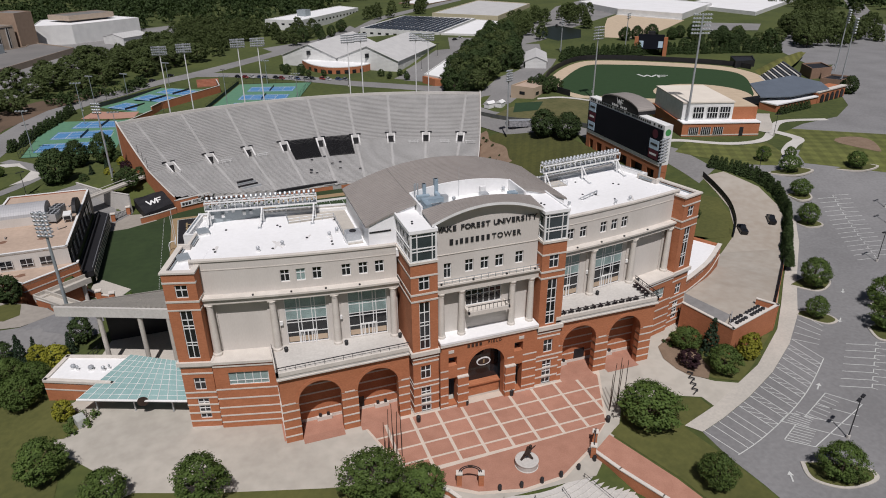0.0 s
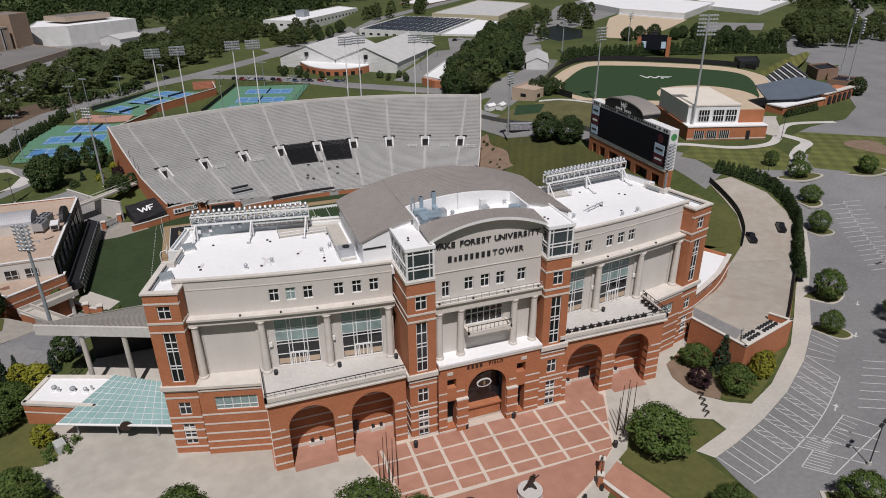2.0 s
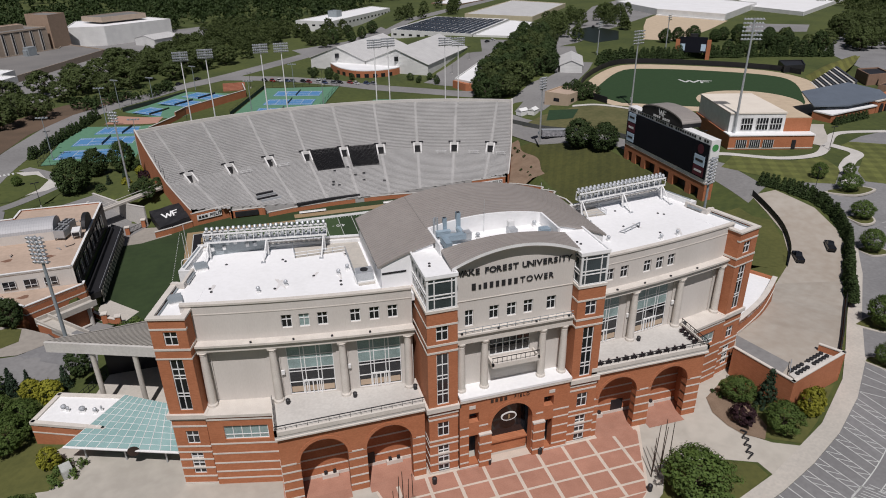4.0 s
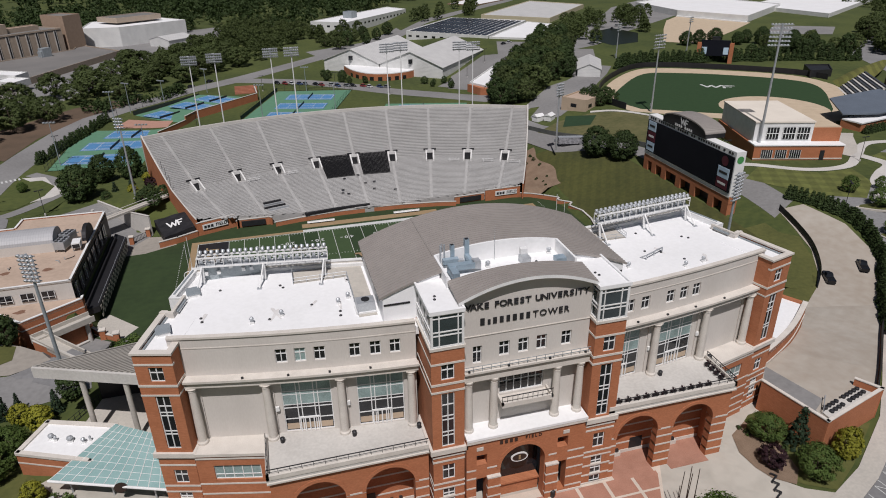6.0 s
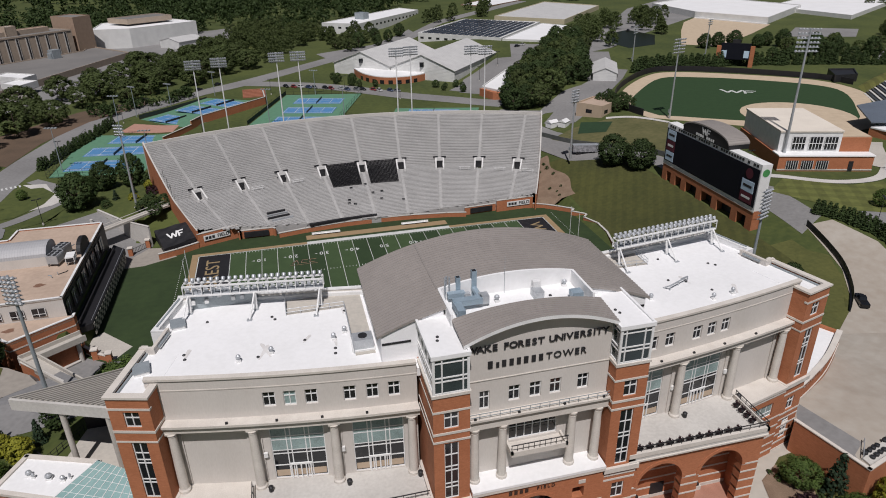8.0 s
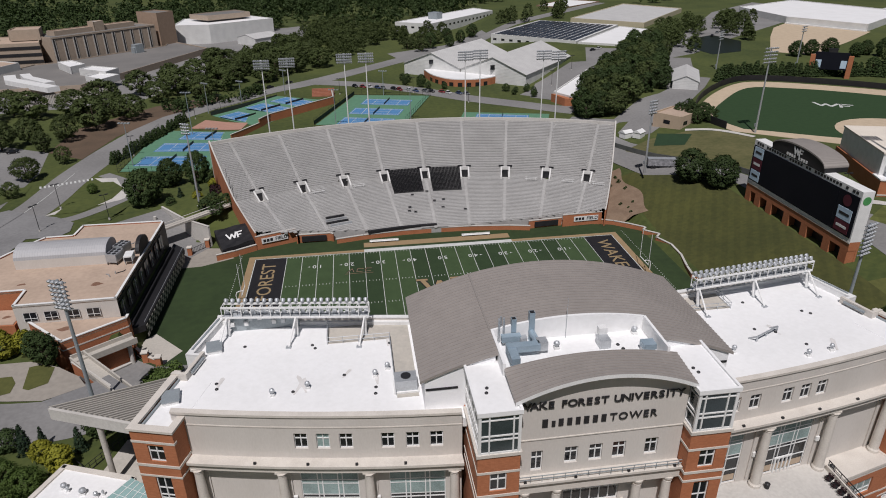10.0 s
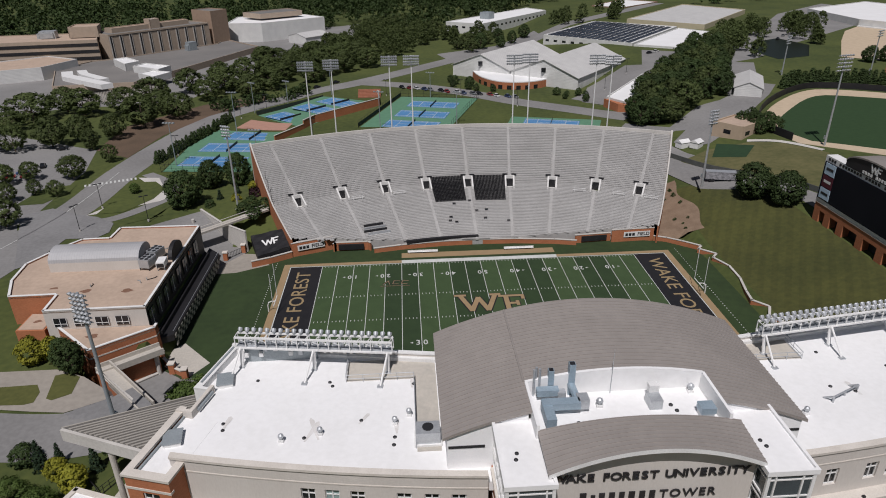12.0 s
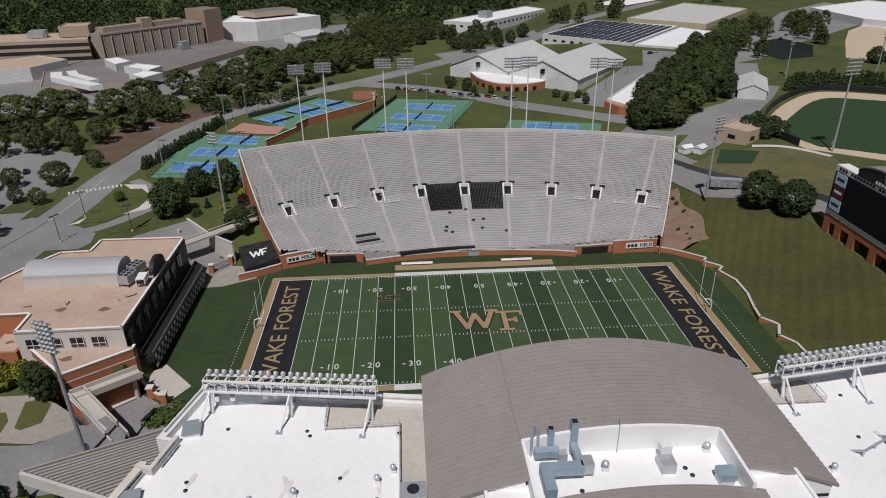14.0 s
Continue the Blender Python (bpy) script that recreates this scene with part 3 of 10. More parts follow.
    flat.run(13.9, 36.0, -0.2, 0.5, 20.6, 20.85, g=g)
    pieces("terrace_parapet", g, STONE, tower)
    g = Geo()
    for u in [14.2 + 1.55 * i for i in range(15)]:
        flat.cell(u - 0.03, u + 0.03, 0.05, 0.11, 22.05, 22.05, 22.9, g=g)
    flat.run(13.9, 35.9, 0.03, 0.13, 22.82, 22.94, g=g)
    flat.run(13.9, 35.9, 0.05, 0.1, 22.4, 22.46, g=g)
    for d in [-7.2 + 1.17 * i for i in range(7)]:
        flat.cell(35.77, 35.83, d - 0.03, d + 0.03, 22.05, 22.05, 22.9, g=g)
    flat.run(35.76, 35.84, -7.3, 0.1, 22.82, 22.94, g=g)
    flat.run(35.78, 35.82, -7.3, 0.1, 22.4, 22.46, g=g)
    pieces("terrace_rail", g, DARK, tower, "dark metal terrace railing")
    # passage behind the arches
    g = Geo()
    flat.run(13.9, 34.4, -4.8, -4.4, FLOOR, 20.85, g=g)
    part("passage_wall", g, BRICK, tower)
    g = Geo()
    for z in (9.6, 11.4, 13.2, 15.0):
        flat.run(14, 34.4, -4.4, -4.35, z, z + 0.28, g=g)
    flat.run(14, 34.4, -4.4, -4.3, FLOOR, 8.2, g=g)
    pieces("passage_band", g, STONE, tower)
    g = Geo()
    flat.run(21.3, 23.6, -4.4, -4.32, 8.0, 10.4, g=g)
    part("passage_door", g, DARK, tower)
    g = Geo()
    for c in (18.2, 28.6):
        flat.run(c - 1.3, c + 1.3, -4.3, -3.7, 7.58, 8.35, g=g)
    pieces("passage_bench", g, STONE, tower)
    g = Geo()
    for c in (17.5, 18.9, 27.9, 29.3):
        flat.run(c - 0.25, c + 0.25, -4.2, -3.8, 8.35, 8.9, g=g)
    pieces("planter_pot", g, DARK, tower)
    # low outer bay
    ob = Wall(lambda u, d, z, s=s: (CX + s * u, -96.3 - 0.25 * (45.4 - u) - d, z))
    ob.holed(35.7, 45.6, -0.6, 0.0, FLOOR, 20.85, [(36.9, 43.3, 16.4, 19.0)])
    part("low_wall", ob.g, BRICK, tower)
    window(tower, ob, 36.9, 43.3, 16.4, 19.0, -0.3, 5, [0, 0.3, 1], 0.12, glass=GLASS_PALE)
    g = Geo()
    for z in (8.6, 10.0, 11.7, 13.6, 15.5):
        ob.run(35.7, 45.6, 0.0, 0.05, z, z + 0.28, g=g)
    ob.run(36.02, 45.6, -6.0, 0.3, 20.85, 21.33, g=g)
    ob.run(36.02, 45.6, 0.0, 0.12, 20.2, 20.45, g=g)
    pieces("stone_band", g, STONE, tower)
    # corner tower
    ca, sa = math.cos(radians(15.9)), math.sin(radians(15.9))
    ct = Wall(lambda u, d, z, s=s: (CX + s * (45.7 + ca * u + sa * d), -96.0 + sa * u - ca * d, z))
    cw = [(1.45, 3.35, 33.4, 35.7), (1.45, 3.35, 22.0, 31.1), (1.45, 3.35, 15.6, 18.1), (1.45, 3.35, 9.6, 13.8)]
    ct.holed(0, 5.1, -0.5, 0.0, FLOOR, 37.7, cw)
    for q, c in enumerate(cw):
        window(tower, ct, *c, -0.25, 2, [0, 0.6, 1] if q in (0, 2) else ([0, 0.27, 0.33, 0.62, 0.68, 0.8, 1] if q == 1 else [0, 0.3, 0.5, 0.8, 1]), 0.14)
    ct.run(0, 0.5, -3.6, -0.5, FLOOR, 37.7)
    ct.run(0, 0.5, -10.4, -3.6, FLOOR, 36.9)
    ct.run(4.6, 5.1, -10.4, -0.5, FLOOR, 37.7)
    ct.run(0.5, 4.6, -10.4, -9.9, FLOOR, 36.9)
    part("corner_tower_wall", ct.g, BRICK, tower, "square red brick corner tower")
    g = Geo()
    for z, h, o in ((36.0, 0.3, 0.06), (32.6, 0.35, 0.08), (31.1, 0.25, 0.06), (20.65, 0.75, 0.4), (20.2, 0.25, 0.1), (18.9, 0.3, 0.06), (15.0, 0.3, 0.06), (13.9, 0.25, 0.06), (12.4, 0.3, 0.06), (10.7, 0.3, 0.06), (9.0, 0.3, 0.06), (FLOOR, 0.35, 0.08)):
        ct.run(-o, 5.1 + o, -10.4 - o if z < 35 else -0.5, o, z, z + h, 9, g=g)
    for a, b, c, d in ((-0.2, 5.3, -0.75, 0.2), (-0.2, 0.7, -3.6, -0.75), (4.4, 5.3, -10.6, -0.75)):
        ct.run(a, b, c, d, 37.7, 38.0, 12, g=g)
    pieces("stone_band", g, STONE, tower)
    part("roof_gutter", Geo().prism([ct.place(u, d, 0)[:2] for u, d in ((4.15, -10.2), (4.38, -10.2), (4.38, -0.8), (4.15, -0.8))][::s], 37.25, 37.5), STEEL_DULL, tower, "grey steel rail along the parapet")
    # central pier with its glass lantern
    pr = Wall(lambda u, d, z, s=s: (PCX + s * u, -104.3 - d, z))
    pw = [(10.9, 12.75, 32.4, 35.0), (10.9, 12.75, 20.95, 30.2), (10.9, 12.75, 14.8, 17.6), (10.9, 12.75, 7.9, 13.1)]
    pr.holed(9.5, 14.1, -0.5, 0.0, FLOOR, 37.5, pw)
    for q, c in enumerate(pw):
        window(tower, pr, *c, -0.25, 2, [0, 0.6, 1] if q in (0, 2) else [0, 0.2, 0.27, 0.5, 0.57, 0.78, 1], 0.14)
    pr.run(13.6, 14.1, -10, -0.5, FLOOR, 37.5)
    pr.run(9.5, 10.0, -8, -0.5, FLOOR, 37.5)
    part("pier_wall", pr.g, BRICK, tower, "red brick pier with stone bands")
    g = Geo()
    for z, h, o in ((37.3, 0.4, 0.15), (34.95, 0.3, 0.06), (31.6, 0.35, 0.08), (30.4, 0.3, 0.08), (19.9, 0.8, 0.4), (19.1, 0.25, 0.1), (18.2, 0.3, 0.06), (14.0, 0.3, 0.06), (13.1, 0.25, 0.06), (11.2, 0.3, 0.06), (9.3, 0.3, 0.06), (FLOOR, 0.4, 0.1)):
        pr.run(9.5 - o, 14.1 + o, -8.0, o, z, z + h, 9, g=g)
    pieces("stone_band", g, STONE, tower)
    gl = Geo()
    pr.run(9.75, 13.85, -8.4, -0.1, 37.7, 42.7, 9, g=gl)
    lantern = part("glass_lantern", gl, GLASS_CLEAR, tower, "glazed corner lantern with white frame")
    g = Geo()
    for u, w in ((9.7, 0.16), (10.35, 0.08), (12.9, 0.08), (13.9, 0.16)):
        pr.cell(u - w, u + w, -0.2, 0.03, 37.7, 37.7, 42.7, g=g)
    for d, w in ((-8.3, 0.14), (-6.2, 0.07), (-4.2, 0.07), (-2.1, 0.07)):
        for u in (9.72, 13.88):
            pr.cell(u - 0.08, u + 0.08, d - w, d + w, 37.7, 37.7, 42.7, g=g)
    for z, h in ((37.7, 0.2), (39.4, 0.16), (39.95, 0.16), (42.0, 0.12), (42.5, 0.2)):
        pr.cell(9.6, 14.0, -8.5, 0.0, z, z, z + h, g=g)
    pieces("mullion", g, WHITE, lantern)
    g = Geo()
    pr.run(9.4, 14.2, -8.9, 0.15, 42.7, 43.0, 9, g=g)
    for a, b, c, d in ((9.4, 14.2, -0.15, 0.15), (9.4, 9.7, -8.9, -0.15), (13.9, 14.2, -8.9, -0.15)):
        pr.run(a, b, c, d, 43.0, 43.25, 9, g=g)
    pieces("lantern_roof", g, ROOF_WHITE, lantern)

# centre bay
mid = Wall(lambda u, d, z: (1.2 + u, -102.5 - d, z))
mw = [(-7.6, -6.3, 32.9, 35.7)] + [(c - 0.75, c + 0.75, 33.5, 35.8) for c in (-3.05, -0.25, 2.45, 6.2)]
mid.holed(-9.1, 9.6, -0.5, 0.0, 30.6, 42.0, mw)
N = 24
for i in range(N):
    a, b = -10.2 + 20.4 * i / N, -10.2 + 20.4 * (i + 1) / N
    za, zb = 43.0 + 2.5 * (1 - (a / 10.2) ** 2), 43.0 + 2.5 * (1 - (b / 10.2) ** 2)
    mid.cell(max(a, -9.1), min(b, 9.6), -0.5, 0.0, 42.0, 42.0, za, zb)
part("centre_wall", mid.g, STUCCO, tower, "cream stucco centre bay with arched top")
for c in mw:
    window(tower, mid, *c, -0.3, 2, [0, 0.62, 1], 0.12)
g = Geo()
mid.run(-9.1, 9.6, 0.0, 0.1, 37.3, 37.42, g=g)
mid.run(-9.1, 9.6, -0.5, 1.4, 32.1, 32.4, g=g)
mid.run(-9.1, 9.6, -0.5, 1.15, 31.75, 32.1, g=g)
mid.run(-9.1, 9.6, -0.5, 1.0, 30.6, 31.75, g=g)
pieces("centre_cornice", g, STONE, tower)
g = Geo()
for u in [-9.2 + 1.31 * i for i in range(15)]:
    mid.cell(u - 0.03, u + 0.03, 1.2, 1.26, 32.4, 32.4, 33.3, g=g)
for z in (32.8, 33.25):
    mid.run(-9.1, 9.5, 1.18, 1.26, z, z + 0.07, g=g)
pieces("balcony_rail", g, STEEL_DULL, tower)
# colonnade with balcony
lo = Wall(lambda u, d, z: (1.2 + u, -101.7 - d, z))
lo.holed(-9.1, 9.6, -0.5, 0.0, 20.0, 30.6, [(-3.3, 3.4, 26.3, 29.9)])
part("colonnade_wall", lo.g, STUCCO, tower)
window(tower, lo, -3.3, 3.4, 26.3, 29.9, -0.3, 6, [0, 0.55, 0.8, 1], 0.13, name="balcony_window")
g = Geo()
lo.run(-3.7, 4.1, 0.0, 2.4, 25.6, 25.95, g=g)
lo.run(-3.7, 4.1, 2.1, 2.4, 25.95, 26.4, g=g)
for a in (-3.7, 3.8):
    lo.run(a, a + 0.3, 0.0, 2.4, 25.95, 26.4, g=g)
part("balcony", g, STONE, tower, "stone balcony with white rail")
g = Geo()
for i in range(11):
    u = -3.6 + 0.76 * i
    lo.cell(u - 0.03, u + 0.03, 2.2, 2.26, 26.4, 26.4, 27.4, g=g)
lo.run(-3.7, 4.1, 2.18, 2.28, 27.35, 27.45, g=g)
pieces("balcony_rail", g, DARK, tower)
for c in (-8.3, -4.6, 4.9, 8.5):
    g = Geo()
    g.lathe([(0.74, 0), (0.74, 0.35), (0.6, 0.5), (0.58, 3.7), (0.5, 8.0), (0.56, 8.1), (0.52, 8.2), (0.68, 8.6), (0.68, 8.8)], (1.2 + c, -103.0, 21.8), 18)
    part("column", g, STONE, tower, "round cast stone column")
# entrance base with the great arch
en = Wall(lambda u, d, z: (0.8 + u, -104.7 - d, z))
en.holed(-8.7, 9.9, -1.6, 0.0, FLOOR, 21.4, [(-7.2, -5.6, 8.2, 14.0), (-7.2, -5.6, 16.6, 18.4), (5.4, 7.1, 8.2, 14.0), (5.4, 7.1, 16.8, 18.7)], [(0.0, 3.5, 15.3)])
part("entrance_wall", en.g, BRICK, tower, "red brick entrance base with a great arch")
g = Geo()
en.run(-8.7, 9.9, -4.4, 0.35, 21.4, 21.8, g=g)
part("entrance_ledge", g, ROOF_WHITE, tower)
g = Geo()
en.run(-8.7, 9.9, 0.0, 0.3, 20.9, 21.4, g=g)
for z in (8.6, 10.4, 12.2, 14.05, 15.6):
    for a, b in ((-8.7, -7.25), (-5.55, -3.55), (3.55, 5.35), (7.15, 9.9)):
        en.run(a, b, -1.0, 0.05, z, z + 0.26, g=g)
en.run(-8.7, -3.6, -1, 0.12, FLOOR, 7.9, g=g)
en.run(3.6, 9.9, -1, 0.12, FLOOR, 7.9, g=g)
pieces("stone_band", g, STONE, tower)
for sgn in (-1, 1):
    g = Geo()
    en.run(sgn * 4.6 - 1.0, sgn * 4.6 + 1.0, 0.0, 0.5, FLOOR, 14.1, g=g)
    part("entrance_buttress", g, BRICK, tower)
    g = Geo()
    for z in (8.6, 10.4, 12.2, 14.0):
        en.run(sgn * 4.6 - 1.04, sgn * 4.6 + 1.04, 0.0, 0.55, z, z + 0.26, g=g)
    pieces("stone_band", g, STONE, tower)
g = Geo()
for i in range(18):
    t0, t1 = math.pi * (1 - i / 18), math.pi * (1 - (i + 1) / 18)
    n = len(g.v)
    g.v += [en.place(r * math.cos(t), d, 15.3 + r * math.sin(t)) for d in (0.0, 0.08) for r, t in ((3.5, t0), (3.5, t1), (4.1, t1), (4.1, t0))]
    g.f += [(n + 4, n + 5, n + 6, n + 7), (n, n + 1, n + 5, n + 4), (n + 2, n + 3, n + 7, n + 6)]
part("arch_ring", g, BRICK, tower)
g = Geo()
en.run(-3.6, 3.6, -3.2, -3.0, FLOOR, 19.0, g=g)
part("entrance_glazing", g, GLASS_DARK, tower, "dark glazed entrance screen")
g = Geo()
en.run(-3.5, 3.5, -3.0, -2.0, FLOOR, 9.9, g=g)
en.run(-3.5, 3.5, -3.0, -1.6, 9.9, 10.2, g=g)
part("entrance_wall_low", g, BRICK, tower)
g = Geo()
for i in range(24):
    t0, t1 = 2 * math.pi * i / 24, 2 * math.pi * (i + 1) / 24
    n = len(g.v)
    g.v += [en.place(1.35 * k * math.cos(t), d, 15.2 + 0.85 * k * math.sin(t)) for d in (-1.5, -1.3) for k, t in ((0.0, t0), (1.0, t0), (1.0, t1))]
    g.f += [(n + 3, n + 4, n + 5), (n + 1, n + 2, n + 5, n + 4)]
part("entrance_emblem", g, WHITE, tower, "pale oval emblem hung in the arch")
g = Geo()
for i in range(24):
    t0, t1 = 2 * math.pi * i / 24, 2 * math.pi * (i + 1) / 24
    g.poly([en.place(1.15 * k * math.cos(t), -1.28, 15.2 + 0.66 * k * math.sin(t)) for k, t in ((0.0, t0), (1.0, t0), (1.0, t1))])
part("emblem_face", g, BRONZE, tower, "dark bronze face of the oval emblem")
part("emblem_stroke", Geo().box(0.65, 0.95, -103.48, -103.4, 14.8, 15.6), GOLD, tower)
for i in range(4):
    part("letter_bar", Geo().box(-2.9 + 0.75 * i, -2.45 + 0.75 * i, -104.78, -104.7, 19.75, 20.35), BRONZE, tower)
letters("letter", "FIELD", 0.75, pose(2.3, -104.74, 20.05, 90, 0, 0), BRONZE, tower, 0.03, 0.01, (1.0, 1.0), 1.5)
for u in (-7.2, 6.2):
    part("wall_plaque", Geo().box(0.8 + u, 1.8 + u, -104.78, -104.7, 19.3, 19.9), STONE, tower)

# name in dark letters
TEXT = "WAKE FOREST UNIVERSITY"
WIDE = {"W": 1.35, "I": 0.5, " ": 0.6, "U": 1.05, "K": 1.02, "O": 1.08}
total = sum(WIDE.get(c, 0.95) for c in TEXT)
at = 0.0
for c in TEXT:
    w = WIDE.get(c, 0.95)
    u = -9.2 + 18.3 * (at + w / 2) / total
    at += w
    if c == " ":
        continue
    letters("letter", c, 1.4, pose(1.15 + u, -102.62, 41.9, 90, 0, 0), DARK, tower, 0.05, 0.03, (1.0, 0.9))
# second line: a name in bars, and the word after it
x = -6.6
for w, h in ((0.85, 1.05), (0.55, 0.75), (0.75, 0.95), (0.75, 0.95), (0.7, 0.95), (0.8, 0.95), (0.75, 0.95), (0.75, 0.95)):
    g = Geo()
    mid.cell(x, x + w * 0.72, 0.0, 0.1, 38.95, 38.95, 38.95 + h, g=g)
    part("letter_bar", g, DARK, tower)
    x += w + 0.2
letters("letter", "TOWER", 1.35, pose(4.75, -102.62, 39.45, 90, 0, 0), DARK, tower, 0.05, 0.01, (1.0, 1.0), 1.2)

# roofs: flat white wings
ROOF_Z = 37.2
BACK0, BACK1 = -76.9, 0.157


def back_y(u):
    return BACK0 + BACK1 * (u - 17.5)


for s in (-1, 1):
    edge = [(48.0, -84.9), (46.5, -85.3), (45.4, -81.3), (47.1, -80.8), (44.6, -72.6)]
    front = [(u, wing_y(u) + 0.5) for u in (13.0, 20.0, 28.0, 36.0, 46.2)]
    pts = [(CX + s * u, y) for u, y in front + [(47.6, -92.6), (48.6, -92.0), (47.7, -85.2)] + edge[1:] + [(14.5, back_y(14.5))]]
    if s < 0:
        pts = pts[::-1]
    g = Geo().prism(pts, ROOF_Z - 1.2, ROOF_Z)
    part("flat_roof", g, ROOF_WHITE, tower, "white membrane flat roof with stains")
    w = Wall(lambda u, d, z, s=s: (CX + s * u, back_y(u) - d, z))
    g = Geo()
    w.run(14.5, 44.6, -0.4, 0.0, 10, 38.1, 9, g=g)
    part("back_wall", g, STUCCO, tower)
    g = Geo()
    w.run(14.5, 44.6, -0.5, 0.1, 38.1, 38.3, 9, g=g)
    w.run(14.5, 44.2, 0.0, 0.5, ROOF_Z, 37.75, 9, g=g)
    pieces("back_coping", g, WHITE, tower)
    for k, ((u0, y0), (u1, y1)) in enumerate(zip(edge, edge[1:])):
        d = Vector((u1 - u0, y1 - y0)).normalized()
        thick = 0.9 if k == 3 else 0.45
        n = Vector((-d.y, d.x)) * thick
        if k == 2:
            n = -n
        e = d * (0.45 if k in (0, 1) else 0.0)
        q = [(u0, y0), (u1 + e.x, y1 + e.y), (u1 + n.x + e.x, y1 + n.y + e.y), (u0 + n.x, y0 + n.y)]
        q = [(CX + s * a, b) for a, b in q]
        area = sum(a[0] * b[1] - b[0] * a[1] for a, b in zip(q, q[1:] + q[:1]))
        if area < 0:
            q = q[::-1]
        part("side_wall", Geo().prism(q, 10, 37.95 - 0.02 * k), ROOF_WHITE if k > 1 else STUCCO, tower)
        part("side_coping", Geo().prism(q, 37.95 - 0.02 * k, 38.2 - 0.02 * k), WHITE if k > 1 else STONE, tower)
        if k in (1, 3):
            o = Vector((-d.y, d.x))
            off = (0.5, 0.75) if k == 1 else (0.3, 0.55)
            r = [Vector((u0, y0)) + d * 0.6 + o * off[0], Vector((u1, y1)) - d * 0.3 + o * off[0], Vector((u1, y1)) - d * 0.3 + o * off[1], Vector((u0, y0)) + d * 0.6 + o * off[1]]
            r = [(CX + s * p.x, p.y) for p in r]
            part("roof_gutter", Geo().prism(r if s > 0 else r[::-1], 37.6 if k == 1 else 38.14, 37.9 if k == 1 else 38.28), STEEL_DULL, tower, "grey steel rail along the parapet")
    ca, sa = math.cos(radians(15.9)), math.sin(radians(15.9))
    ct = Wall(lambda u, d, z, s=s: (CX + s * (45.7 + ca * u + sa * d), -96.0 + sa * u - ca * d, z))
    g = Geo()
    ct.run(0.2, 4.6, -9.9, -0.5, 36.95, 37.24, 12, g=g)
    part("corner_roof", g, ROOF_WHITE, tower)

# grey barrel roof with its well
BX0, BX1, BY0, BY1 = -17.7, 19.7, -77.0, -96.0
WX0, WX1, WY0, WY1 = -8.8, 10.1, -91.4, -98.4


def vault(x, y=0.0):
    return 45.6 - 0.0118 * (x - 1.0) ** 2


def roof_sheet(x0, x1, y0, y1, height, parent, n=24):
    """One curved sheet across the vault with a raised seam along its upper edge."""
    g = Geo()
    xs = [x0 + (x1 - x0) * i / n for i in range(n + 1)]
    prof = [(y0, -0.35), (y0, 0.0), (y1 - 0.13, 0.0), (y1 - 0.13, 0.07), (y1, 0.07), (y1, -0.35)]
    g.strip([[(x, y, height(x, y) + h) for x in xs] for y, h in prof])
    for e in (0, n):
        g.poly([(xs[e], y, height(xs[e], y) + h) for y, h in (prof if e == 0 else prof[::-1])])
    return part("roof_sheet", g, ROOF_PANEL, parent)


SHEETS = 28
for k in range(SHEETS):
    y0, y1 = BY1 + (BY0 - BY1) * k / SHEETS, BY1 + (BY0 - BY1) * (k + 1) / SHEETS
    if (y0 + y1) / 2 > WY0:
        roof_sheet(BX0, BX1, y0, y1, vault, tower, 36)
    else:
        roof_sheet(BX0, WX0, y0, y1, vault, tower, 10)
        roof_sheet(WX1, BX1, y0, y1, vault, tower, 10)
g = Geo()
g.tube((-8.9, BY0, vault(-8.9, BY0)), (-8.9, WY0, vault(-8.9, WY0)), 0.12)
part("ridge_cap", g, ROOF_PANEL, tower)
g = Geo()
for x0, x1, y0, y1 in ((BX0 + 0.5, BX0 + 0.8, BY1 + 0.5, BY0 - 0.7), (BX1 - 0.8, BX1 - 0.5, BY1 + 0.5, BY0 - 0.7)):
    g.box(x0, x1, y0, y1, ROOF_Z, vault(x0, -95) - 0.2)
for i in range(36):
    a, b = BX0 + 0.5 + (BX1 - BX0 - 1.0) * i / 36, BX0 + 0.5 + (BX1 - BX0 - 1.0) * (i + 1) / 36
    for y in (BY0 - 0.7, BY1 + 0.2):
        if y < -90 and WX0 < (a + b) / 2 < WX1:
            continue
        g.prism([(a, y), (b, y), (b, y + 0.3), (a, y + 0.3)], ROOF_Z, [vault(a) - 0.2, vault(b) - 0.2, vault(b) - 0.2, vault(a) - 0.2])
pieces("penthouse_wall", g, PURE_WHITE, tower, "white penthouse walls under the barrel roof")
for x0, x1 in ((BX0 + 0.6, -13.4), (15.0, BX1 - 0.6)):
    part("wall_slit", Geo().box(x0, x1, BY1 + 0.12, BY1 + 0.22, 40.0, 40.28), DARK, tower)
g = Geo()
g.box(WX0, WX1, WY1 - 0.6, WY0 + 0.2, 41.6, 42.9)
part("well_floor", g, ROOF_WHITE, tower, "white roof well for plant")
g = Geo()
n = 20
for i in range(n):
    a, b = WX0 + (WX1 - WX0) * i / n, WX0 + (WX1 - WX0) * (i + 1) / n
    g.prism([(a, WY0 - 0.3), (b, WY0 - 0.3), (b, WY0 + 0.05), (a, WY0 + 0.05)], 42.9, [vault(a) + 0.12, vault(b) + 0.12] * 1 + [vault(b) + 0.12, vault(a) + 0.12])
for x in (WX0 - 0.05, WX1 - 0.25):
    g.box(x, x + 0.3, WY1, WY0 - 0.3, 43.0, vault(x, -94) + 0.2)
pieces("well_wall", g, ROOF_WHITE, tower)
